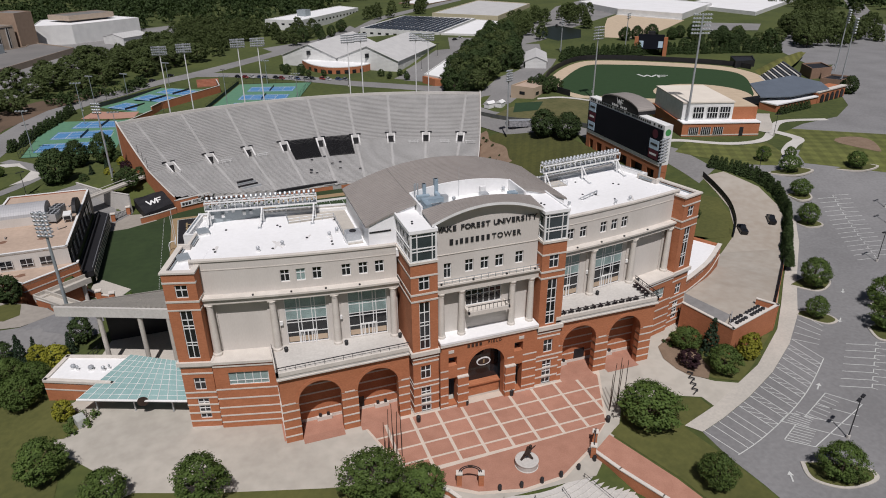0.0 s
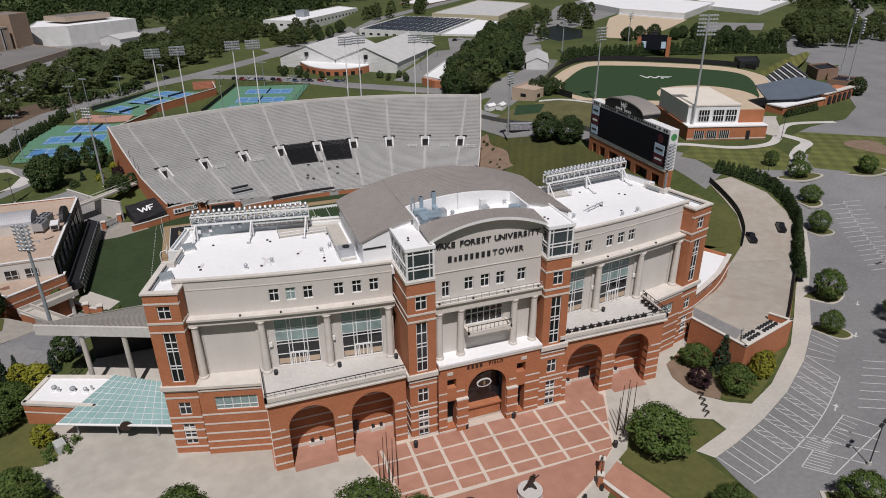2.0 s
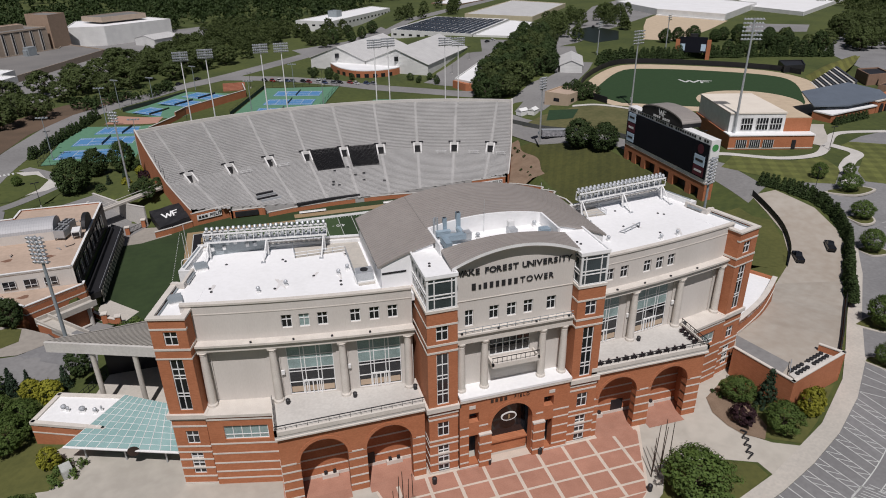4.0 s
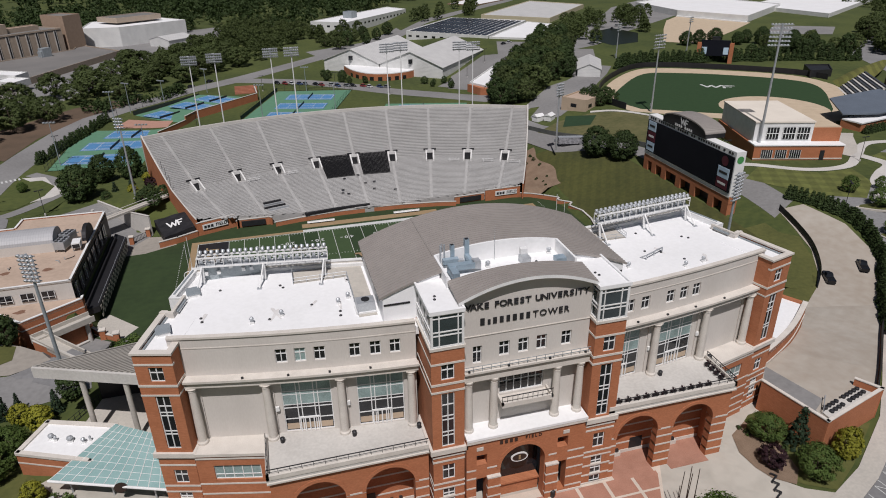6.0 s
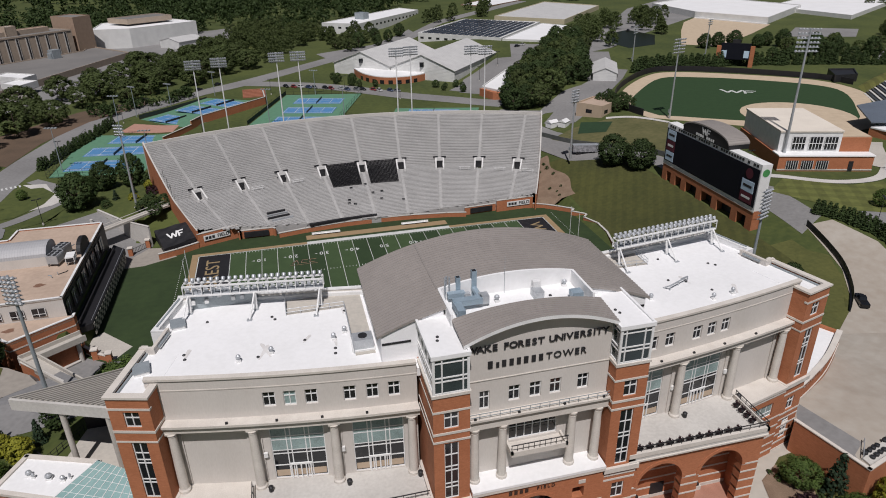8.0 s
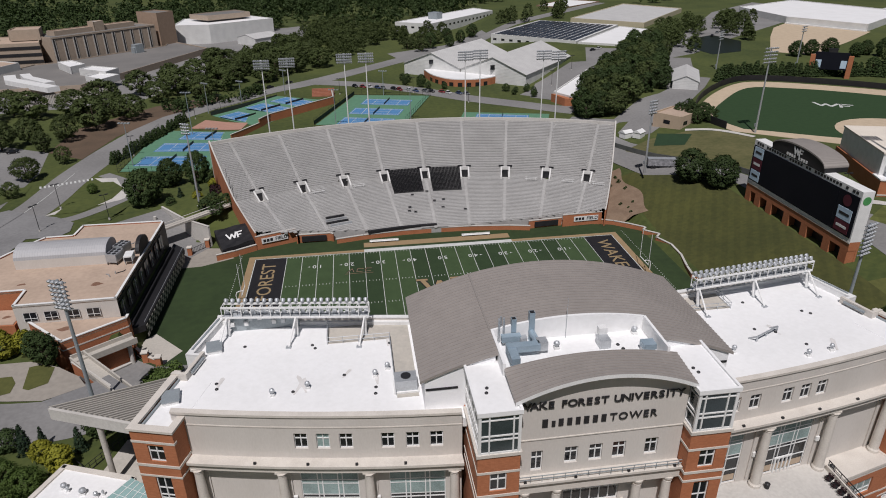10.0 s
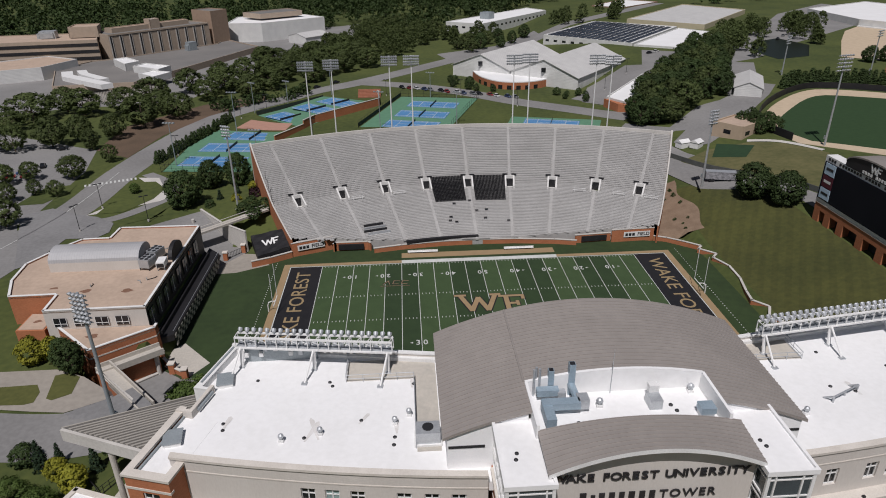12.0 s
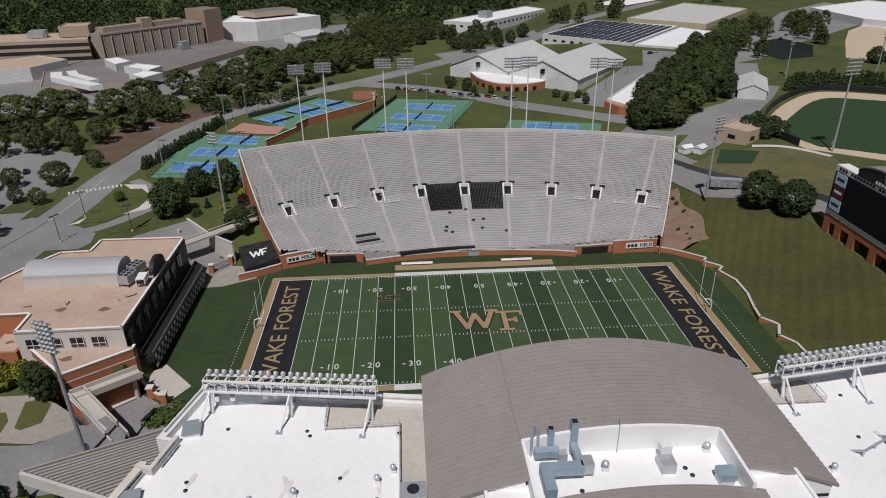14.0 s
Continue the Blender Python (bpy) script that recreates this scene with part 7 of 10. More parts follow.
for a, b in zip(FP, FP[1:]):
    d = (Vector(b) - Vector(a)).normalized()
    n = Vector((-d.y, d.x)) * 0.3
    part("fence_panel", Geo().prism([a, b, (b[0] + n.x, b[1] + n.y), (a[0] + n.x, a[1] + n.y)], ZB - 3, ZB + 2.8), BLACK, fence)
bs = thing("ball_scoreboard", "dark ball park scoreboard with brick posts", "scoreboard", at=(233, 174, ZB), rz=-35)
part("board", Geo().box(-8, 8, -0.6, 0.6, 4, 13), SCREEN, bs)
for s in (-1, 1):
    part("post", Geo().box(s * 9 - 1.2, s * 9 + 1.2, -1, 1, -4, 11.5), BRICK, bs)
    part("side_sign", Geo().box(s * 6 - 1.4, s * 6 + 1.4, -0.75, -0.6, 5, 9), SKYBLUE, bs)
part("head", Geo().box(-2.2, 2.2, -0.6, 0.6, 13, 15), DARK, bs)
club = thing("clubhouse", "white and brick clubhouse with dark gridded windows", "building")
CM = Matrix.Translation((150, 18, 0)) @ Matrix.Rotation(radians(-17), 4, "Z")


def cbox(name, x0, x1, y0, y1, z0, z1, m, label=""):
    x0, x1 = 0.74 * x0 + 0.5, 0.74 * x1 + 0.5
    part(name, Geo().box(x0, x1, y0, y1, z0, z1, CM), m, club, label)


cbox("lower_wall", -22, 19, -13.5, 22, 9, 18.6, BRICK, "red brick lower storey")
cbox("lower_roof", -22.3, 19.3, -13.8, -8, 18.6, 19.0, ROOF_WHITE)
cbox("upper_wall", -21, 6, -9.5, 21, 18.6, 25.6, WHITE, "white upper storey")
cbox("upper_roof", -21.3, 6.3, -9.8, 21.3, 25.6, 26.1, surf("cream_membrane", (0.72, 0.66, 0.57), (0.64, 0.58, 0.5), scale=0.15, rough=0.8), "tan flat roof")
cbox("brick_wing", 6, 19, -9.5, 18, 18.6, 23.8, BRICK)
cbox("terrace_roof", 6.3, 18.7, -9.2, 17.7, 23.8, 24.1, SAND)
for x in (-12.5, -5.0, 1.6):
    cbox("window", x - 2.8, x + 2.8, -9.75, -9.5, 19.8, 24.0, GLASS_DARK)
    for k in range(5):
        cbox("window_bar", x - 2.8 + 1.4 * k - 0.1, x - 2.8 + 1.4 * k + 0.1, -9.85, -9.75, 19.8, 24.0, WHITE)
    cbox("window_bar", x - 2.8, x + 2.8, -9.86, -9.76, 21.8, 22.0, WHITE)
for x in (-16, -9.5, -3):
    cbox("window", x - 2.5, x + 2.5, -13.75, -13.5, 14.4, 17.2, GLASS_DARK)
    for k in range(6):
        cbox("window_bar", x - 2.5 + k - 0.08, x - 2.5 + k + 0.08, -13.85, -13.75, 14.4, 17.2, WHITE)
cbox("door", 8.5, 10.5, -13.7, -13.5, 13.6, 17.0, DARK)
cbox("stone_band", -22.1, 19.1, -13.62, -13.5, 13.9, 14.3, STONE)
bst = thing("ball_stand", "ball park grandstand with a slate blue metal roof", "grandstand")
RB = ribbed("slate_metal_roof", (0.13, 0.155, 0.19), (0.11, 0.13, 0.16), "x", 0.8, rough=0.5)
part("roof", Geo().prism([(191, 34), (206, 31), (233, 36), (235, 43), (228, 54), (199, 50)], [18.7, 18.5, 18.7, 20.4, 22, 21], [19.2, 19.0, 19.2, 20.9, 22.5, 21.5]), RB, bst, "slate blue seamed roof")
part("wall", Geo().prism([(194, 27), (204, 29.5), (224, 33.6), (222.5, 41), (202, 38), (192, 35)], 10, 16.6), BRICK, bst)
part("white_roof", Geo().prism([(193.6, 26.6), (204, 29), (224.2, 33.2), (223, 40.6), (202, 37.6), (192, 34.6)], 16.6, 17.1), ROOF_WHITE, bst)
part("arcade_wall", Geo().prism([(224.2, 33.4), (249, 41), (246.5, 48.5), (222.4, 42)], 10, 18.4), BRICK, bst)
part("arcade_coping", Geo().prism([(223.8, 33.0), (249.4, 40.6), (248.6, 43), (223.2, 35.4)], 18.4, 18.9), STONE, bst)
for i in range(5):
    x, y = 226.6 + 4.5 * i, 34.0 + 1.38 * i
    part("arch_bay", Geo().prism([(x, y - 0.35), (x + 2.5, y + 0.42), (x + 2.5, y + 0.9), (x, y + 0.2)], 13.6, 16.6), DARK, bst)
    part("arch_head", Geo().prism([(x + 0.5, y - 0.2), (x + 2.0, y + 0.26), (x + 2.0, y + 0.75), (x + 0.5, y + 0.3)], 16.6, 17.3), DARK, bst)
for i in range(12):
    part("bench", Geo().box(-19, 19, -0.5, 0.5, 0, 1.2 + 0.5 * i, pose(238 + 1.9 * i, 78 + 1.15 * i * 0.5, 12.5, 0, 0, 58)), surf("dark_seats", (0.06, 0.065, 0.075), rough=0.6) if i % 2 else CONC_LIGHT, bst)
rim = [(244, 87), (257, 108), (283, 124), (302, 127)]
foot = [(262, 84), (270, 96), (291, 110), (318, 131)]
g = Geo()
g.strip([[(a[0] + (b[0] - a[0]) * k / 6, a[1] + (b[1] - a[1]) * k / 6, 13.4 + 4.6 * math.sin(math.pi * min(k, 5) / 7) * min(1.0, 0.35 + 0.4 * j)) for k in range(7)] for j, (a, b) in enumerate(zip(rim, foot))])
solo("grass_mound", g, MOUND, "grassy spectator mound with mowing stripes", "mound", kind="structure")
block("ball_office", [(267, 78), (281, 78), (288, 92), (275, 93)], 18.4, BROWN_BRICK, DARK, "small dark brick ball park office")
block("ball_office", [(257, 63), (262, 55), (276, 60), (271, 69)], 17.0, BROWN_BRICK, DARK, "small dark brick ball park kiosk")
block("foul_box", [(253, 119), (266, 118), (276, 131), (263, 135)], 16.8, DARK, DARK, "dark viewing box behind the fence")

# ---------- roof gear on the tower ----------


def light_rack(s, u0, u1, lamps, rows):
    """s: side of the tower; u0, u1: distances from its middle."""
    x0, x1 = (CX - u1, CX - u0) if s < 0 else (CX + u0, CX + u1)
    rz = -8.0 * -s
    ob = thing("roof_light_rack", "white steel lighting rack with a long row of lamps", "lighting rack", "roof light racks", at=((x0 + x1) / 2, -77.9 + 0.137 * ((u0 + u1) / 2 - 23.3), 37.2), rz=rz)
    L = (x1 - x0) / 2
    zb, zt = 2.7, 4.2
    for z in (zb, zt):
        for yy in (-0.6, 0.6):
            part("chord", Geo().box(-L, L, yy - 0.11, yy + 0.11, z - 0.11, z + 0.11), WHITE, ob)
    part("catwalk", Geo().box(-L, L, -0.48, 0.48, zb - 0.02, zb + 0.05), STEEL, ob)
    k = 15
    for i in range(k + 1):
        x = -L + 2 * L * i / k
        for yy in (-0.6, 0.6):
            part("strut", Geo().box(x - 0.05, x + 0.05, yy - 0.05, yy + 0.05, zb, zt), WHITE, ob)
        part("tie", Geo().box(x - 0.04, x + 0.04, -0.6, 0.6, zt - 0.05, zt + 0.05), WHITE, ob)
        if i < k:
            xn = x + 2 * L / k
            part("strut", Geo().tube((x, 0.6, zb), (xn, 0.6, zt), 0.05, 0.05, 5), WHITE, ob)
            part("strut", Geo().tube((xn, -0.6, zb + 0.9), (x, -0.6, zt), 0.04, 0.04, 5), WHITE, ob)
    for i in range(3):
        x = -L + 0.6 + (2 * L - 1.2) * i / 2
        part("leg", Geo().tube((x, -0.9, 0), (x, -0.35, zb), 0.24, 0.24, 8), WHITE, ob)
        part("brace", Geo().tube((x - 0.5, -3.9, 0), (x, -0.6, zb), 0.13, 0.13, 6), WHITE, ob)
        part("foot", Geo().box(x - 0.85, x - 0.15, -4.2, -3.6, 0, 0.15), STEEL, ob)
        part("foot", Geo().box(x - 0.35, x + 0.35, -1.25, -0.55, 0, 0.15), STEEL, ob)
    head = Geo().lathe([(0.08, -0.34), (0.22, -0.2), (0.32, 0.08), (0.31, 0.24)], (0, 0, 0), 10)
    me = head.mesh("lamp_head", STEEL)
    me.transform(Matrix.Rotation(radians(-55), 4, "X"))
    for r in range(rows):
        for i in range(lamps):
            h = part("lamp_head", me, None, ob)
            h.location = (-L + 2 * L * (i + 0.5) / lamps, 0.6 - 0.9 * r, zt + 0.42)
    for i in range(lamps):
        x = -L + 2 * L * (i + 0.5) / lamps
        part("ballast", Geo().box(x - 0.26, x + 0.26, 0.2, 0.5, zb + 0.1, zb + 0.75), STEEL, ob)
    return ob


light_rack(-1, 23.3, 43.2, 23, 1)
light_rack(1, 23.3, 43.6, 22, 2)
lr = thing("roof_speaker_frame", "cluster of grey speaker boxes on the rack end", "speakers")
rnd = random.Random(3)
for i in range(14):
    x, z = -41.5 + 0.62 * i, 38.2 + rnd.choice((0, 0.8, 1.6))
    part("speaker_box", Geo().box(x - 0.27, x + 0.27, -75.6, -75.0, z, z + 0.62), STEEL if i % 3 else WHITE, lr)
part("mount", Geo().box(-41.8, -32.6, -75.1, -74.95, 37.2, 39.8), STEEL_DULL, lr)


def roof_vent(x, y, z=37.2, s=1.0):
    ob = thing("roof_vent", "small round metal roof ventilator", "roof vent", "roof vents", at=(x, y, z))
    part("curb", Geo().box(-0.45 * s, 0.45 * s, -0.45 * s, 0.45 * s, 0, 0.3), WHITE, ob)
    part("cap", Geo().lathe([(0.3 * s, 0.3), (0.32 * s, 0.6), (0.55 * s, 0.65), (0.45 * s, 0.9), (0.1, 1.05)], (0, 0, 0), 12), STEEL, ob)


def roof_drain(x, y, z=37.2, r=0.22):
    solo("roof_drain", Geo().lathe([(r, -0.05), (r, 0.1), (r * 0.6, 0.18)], (x, y, z), 10), DARK, "dark dome roof drain in the white membrane", "roof drain", "roof drains")


for x, y in ((-34.9, -90.3), (-30.8, -89.5), (-21.0, -87.1), (-22.6, -88.4), (32.6, -92.6), (36.3, -91.9), (23.7, -90.3)):
    roof_vent(x, y, s=0.62)
for x, y in ((-32.5, -90.0), (-26.4, -87.6), (-22.6, -90.6), (-22.7, -91.8), (-41.9, -87.0), (-41.7, -88.1), (-39.5, -79.3), (-30.6, -80.3), (-30.2, -81.1), (-20.4, -81.4), (31.7, -86.9), (34.0, -90.2), (29.3, -85.8), (38.6, -82.4), (39.4, -83.2), (31.6, -78.9)):
    roof_drain(x, y)
for x, y in ((-41.3, -78.9), (-41.9, -80.9), (-41.1, -82.3), (-37.5, -85.4), (-31.7, -79.1)):
    solo("roof_anchor", Geo().lathe([(-0.4, -3.9), (-0.4, -3.6), (-0.3, -3.5), (-0.5, -3.4)], (x, y, 37.2), 8), surf("rusty_red", (0.42, 0.13, 0.07), rough=0.9), "small rusty orange roof anchor", "roof anchor", "roof anchors")
for i, (x, y) in enumerate(((-46.7, -89.3), (-43.4, -79.3))):
    ob = thing("roof_hatch", "grey skylight hatch on the white roof", "roof hatch", at=(x, y, 37.2), rz=10)
    part("curb", Geo().box(-0.9, 0.9, -1.1, 1.1, 0, 0.5), WHITE, ob)
    part("lid", Geo().box(-1.0, 1.0, -1.2, 1.2, 0.5, 0.65), STEEL_DULL, ob)
ROOF_STAIN = surf("dirty_membrane", (0.6, 0.58, 0.56), (0.72, 0.71, 0.70), scale=0.8, rough=0.8)
for k, (x, y, L, w, rz) in enumerate(((-32.3, -90.3, 3.2, 0.8, 70), (-31.0, -90.1, 3.6, 0.7, 110), (-22.4, -89.7, 2.4, 0.9, 95), (-26.5, -87.9, 1.8, 0.6, 60), (-41.7, -87.7, 2.0, 0.8, 80), (32.0, -87.3, 2.4, 0.7, 100), (37.2, -91.8, 2.6, 0.8, 70), (-20.6, -81.8, 1.6, 0.6, 90))):
    pts = [(-0.3, 0.1), (-0.3, -0.1), (L * 0.4, -w * 0.35), (L * 0.85, -w * 0.5), (L, -w * 0.1), (L * 0.92, w * 0.25), (L * 0.6, w * 0.3)]
    solo("roof_stain", Geo().poly([(p[0], p[1], 0.006) for p in pts]), ROOF_STAIN, "faint grey run-off stain on the white roof", "stain", "roof stains").matrix_basis = pose(x, y, 37.202 + 0.008 * k, 0, 0, rz)
# walkway strip beside the barrel roof and its rail
g = Geo().box(-20.2, -17.6, -93.0, -76.8, 37.2, 37.26).box(-28.6, -20.2, -80.3, -76.2, 37.2, 37.26)
solo("roof_walkway", g, CONC, "tan walkway strip on the white roof", "walkway", kind="structure")
g = Geo().box(21.0, 29.0, -80.0, -75.8, 37.2, 37.26)
solo("roof_walkway", g, CONC, "tan walkway strip on the white roof", "walkway", kind="structure")
for pts in ([(-20.3, -92.5), (-20.3, -80.4), (-28.6, -80.4), (-28.6, -76.0)], [(20.8, -92), (21.0, -80.1), (29.0, -80.1), (29.0, -75.9)]):
    ob = thing("roof_railing", "thin grey safety railing on the roof", "railing", "roof railings")
    for a, b in zip(pts, pts[1:]):
        for z in (37.7, 38.25):
            part("rail", Geo().tube((*a, z), (*b, z), 0.045, 0.045, 5), STEEL, ob)
        n = max(2, int(math.dist(a, b) / 2))
        for i in range(n):
            x, y = a[0] + (b[0] - a[0]) * i / n, a[1] + (b[1] - a[1]) * i / n
            part("post", Geo().tube((x, y, 37.2), (x, y, 38.28), 0.045, 0.045, 5), STEEL, ob)
ob = thing("roof_railing", "low pipe frame standing on the white roof", "railing", "roof railings")
for a, b in (((27.9, -88.6, 38.0), (32.0, -86.7, 38.0)), ((27.9, -88.6, 37.2), (27.9, -88.6, 38.0)), ((32.0, -86.7, 37.2), (32.0, -86.7, 38.0)), ((29.9, -87.6, 37.2), (29.9, -87.6, 38.0)), ((27.9, -88.6, 38.0), (27.3, -87.7, 37.2)), ((32.0, -86.7, 38.0), (31.6, -85.8, 37.2))):
    part("pipe", Geo().tube(a, b, 0.12, 0.12, 6), STEEL, ob)
ob = thing("wall_unit", "grey condenser unit on the roof by the barrel roof", "air conditioner", at=(-18.9, -91.2, 37.2))
part("case", Geo().box(-1.4, 1.2, -1.0, 1.0, 0.3, 1.7), STEEL, ob)
part("fan", Geo().lathe([(0.6, 1.7), (0.6, 1.85)], (-0.1, 0, 0), 14), DARK, ob)
part("stand", Geo().box(-1.6, 1.4, -1.2, 1.2, 0, 0.3), WHITE, ob)

# plant in the well
DUCT = surf("galvanised_duct", (0.36, 0.45, 0.52), (0.28, 0.36, 0.42), rough=0.45, metal=0.3)
ob = thing("duct_run", "pale blue-grey ducts with two tall square stacks", "duct")
part("chimney", Geo().box(-4.0, -3.2, -91.9, -91.1, 42.9, 47.6), DUCT, ob)
part("chimney", Geo().box(-6.6, -5.9, -91.9, -91.2, 42.9, 46.8), DUCT, ob)
# Dark plates on the closed stacks paint the shade inside their mouths.
part("stack_mouth", Geo().box(-3.93, -3.27, -91.83, -91.17, 47.6, 47.62), DARK, ob)
part("stack_mouth", Geo().box(-6.53, -5.97, -91.83, -91.27, 46.8, 46.82), DARK, ob)
part("elbow", Geo().path([(-3.6, -91.6, 44.4), (-3.5, -93.4, 44.3), (-3.4, -94.6, 44.2)], 0.5, 8), DUCT, ob)
part("duct", Geo().box(-8.0, -3.4, -95.6, -94.5, 43.9, 44.9), DUCT, ob)
part("duct", Geo().box(-8.1, -6.9, -98.0, -94.5, 43.6, 44.8), DUCT, ob)
part("duct", Geo().box(-8.2, -5.4, -92.9, -92.0, 43.7, 44.6), DUCT, ob)
part("fan_box", Geo().box(-3.6, -2.2, -95.2, -93.8, 43.5, 44.9), STEEL, ob)
part("fan_box", Geo().box(-5.6, -4.6, -93.2, -92.3, 43.4, 44.4), STEEL, ob)
ob.matrix_basis = Matrix.Translation((-5.6, -92.6, 42.9)) @ Matrix.Diagonal((0.82, 0.9, 0.8, 1)) @ Matrix.Translation((5.6, 92.6, -42.9))
ob = thing("flue", "cluster of shiny flue pipes", "flue")
for x, y in ((-7.6, -91.4), (-7.3, -91.7), (-7.9, -91.8)):
    part("pipe", Geo().tube((x, y, 42.9), (x, y, 46.2), 0.14), STEEL, ob)
for x0, x1, y0, y1, z in ((7.9, 9.4, -96.8, -95.5, 44.2), (-2.0, 0.2, -98.2, -97.4, 43.9)):
    ob = thing("plant_box", "blue-grey rooftop plant box", "air conditioner", "plant boxes")
    part("case", Geo().box(x0, x1, y0, y1, 43.5, z), DUCT, ob)
    part("stand", Geo().box(x0 + 0.1, x1 - 0.1, y0 + 0.1, y1 - 0.1, 42.9, 43.5), STEEL, ob)
ob = thing("access_hatch", "white ladder hatch on the well roof", "roof hatch")
part("curb", Geo().box(3.4, 4.7, -95.0, -93.4, 42.9, 44.0), STEEL, ob)
part("lid", Geo().box(3.7, 4.7, -93.6, -92.8, 43.9, 44.8), WHITE, ob)
solo("aerial", Geo().tube((0.2, -92.0, 42.9), (0.2, -92.0, 48.4), 0.05, 0.02, 5), STEEL, "thin white whip aerial on the roof", "aerial")
roof_vent(8.6, -92.4, 42.9, 0.7)
roof_vent(-1.5, -94.0, 42.9, 0.7)
for x, y in ((5.8, -94.4), (6.1, -95.3), (-4.2, -96.4), (-4.0, -97.3)):
    roof_drain(x, y, 42.9)
for s in (-1, 1):
    for x, y in ((CX + s * 11.6, -100.2), (CX + s * 11.8, -101.0)):
        roof_drain(x, y, 43.0, 0.2)

# ---------- things on the terraces ----------


def planter(x, y, z):
    ob = thing("planter", "dark pot with a clipped bush on the terrace", "planter", "terrace planters", at=(x, y, z))
    part("pot", Geo().lathe([(0.3, 0), (0.42, 0.5), (0.45, 0.55)], (0, 0, 0), 10), DARK, ob)
    sh = part("bush", SHRUBS[3], None, ob)
    sh.matrix_basis = pose(0, 0, 0.35) @ Matrix.Diagonal((0.55, 0.55, 0.55, 1))


for i in range(11):
    planter(16.6 + 1.55 * i, -103.3, 21.35)
for i in range(4):
    planter(35.3, -102.2 + 1.2 * i, 21.35)
for x in (-13.6, -22.9, -32.9, 17.2, 26.6, 36.9):
    solo("terrace_bin", Geo().lathe([(0.3, 0), (0.34, 0.7), (0.36, 0.75), (0.2, 0.9)], (x, wing_y(abs(x - CX)) - 1.6, 21.35), 10), DARK, "dark round bin on the terrace", "bin", "terrace bins")
for x in (-33.0, -23.2, -13.8, 15.2, 24.8, 34.6):
    solo("wall_lantern", Geo().box(x - 0.25, x + 0.25, wing_y(abs(x - CX)) - 0.05, wing_y(abs(x - CX)) + 0.25, 25.6, 26.3), WHITE, "small pale wall light beside the columns", "wall light", "wall lights")
for u in (-8.6, -2.9, 3.2, 8.6):
    solo("floodlight", Geo().box(1.2 + u, 1.5 + u, -103.8, -103.55, 32.4, 32.7), DARK, "small dark floodlight on the cornice", "floodlight", "facade floodlights")
for s in (-1, 1):
    for u in (20.5, 26.0, 31.5, 37.5):
        solo("floodlight", Geo().box(CX + s * u - 0.15, CX + s * u + 0.15, wing_y(u) - 1.3, wing_y(u) - 1.05, 32.4, 32.65), DARK, "small dark floodlight on the cornice", "floodlight", "facade floodlights")

# ---------- the front plaza ----------
PZ = FLOOR
plaza = thing("plaza_paving", "red paved plaza with pale bands in a grid", "pavement", kind="structure")
OUT = [(-22.4, -103.2), (-19.2, -114.8), (-15.4, -118.6), (-16.5, -120.5), (-9, -125.4), (-1.9, -127.2), (5.1, -126.8), (11.4, -123.2), (18.6, -117.4), (25.6, -103.2)]
part("band_bed", Geo().prism(OUT[::-1], PZ - 0.2, PZ + 0.07), surf("pale_band_stone", (0.58, 0.50, 0.42), (0.5, 0.43, 0.36), rough=0.9), plaza, "pale stone bands")


def clip_side(pts, a, b):
    """The part of an outline that lies to the left of a line."""
    out = []
    for p, q in zip(pts, pts[1:] + pts[:1]):
        dp, dq = ((b[0] - a[0]) * (r[1] - a[1]) - (b[1] - a[1]) * (r[0] - a[0]) for r in (p, q))
        if dp >= 0:
            out.append(p)
        if dp * dq < 0:
            k = dp / (dp - dq)
            out.append((p[0] + (q[0] - p[0]) * k, p[1] + (q[1] - p[1]) * k))
    return out


for i in range(10):
    for j in range(4):
        x0, y1 = -23.0 + 4.72 * i, -104.8 - 3.6 * j
        y0 = max(y1 - 3.2, -117.5)
        q = [(x0 + 0.28, y0), (x0 + 4.44, y0), (x0 + 4.44, y1), (x0 + 0.28, y1)]
        q = clip_side(clip_side(q, (-22.0, -103.2), (-18.6, -115.4)), (18.2, -117.4), (25.0, -103.2))
        if len(q) > 2 and max(p[0] for p in q) - min(p[0] for p in q) > 0.4:
            part("paver_panel", Geo().prism(q, PZ, PZ + 0.085), PAVER, plaza)
ARC = [(-14.6, -118.4), (18.0, -117.7), (11.2, -122.8), (5.0, -126.2), (-1.9, -126.6), (-8.8, -124.8), (-15.6, -120.0)]
part("paver_apron", Geo().prism(ARC[::-1], PZ, PZ + 0.086), PAVER, plaza)

for s in (-1, 1):
    x0, x1 = sorted((CX + s * 14.2, CX + s * 36.0))
    part("passage_paving", Geo().box(x0, x1, -103.4, -95.9, PZ, PZ + 0.09), PAVER, plaza)
    for c in (19.5, 29.4):
        part("passage_paving", Geo().box(CX + s * c - 3.5, CX + s * c + 3.5, -105.2, -103.4, PZ, PZ + 0.088), PAVER, plaza)
st = thing("statue_plinth", "round pale stone plinth on the plaza", "plinth", at=(0.6, -122.2, PZ))
part("drum", Geo().lathe([(1.9, 0), (1.9, 0.15), (1.8, 0.2), (1.8, 1.05), (1.9, 1.1), (1.9, 1.25), (1.7, 1.3)], (0, 0, 0), 28), CONC_LIGHT, st)
g = Geo()
g.tube((-0.8, 0.1, 1.3), (-0.3, 0, 2.2), 0.16, 0.2, 7).tube((0.7, -0.2, 1.3), (0.1, 0, 2.3), 0.15, 0.2, 7)
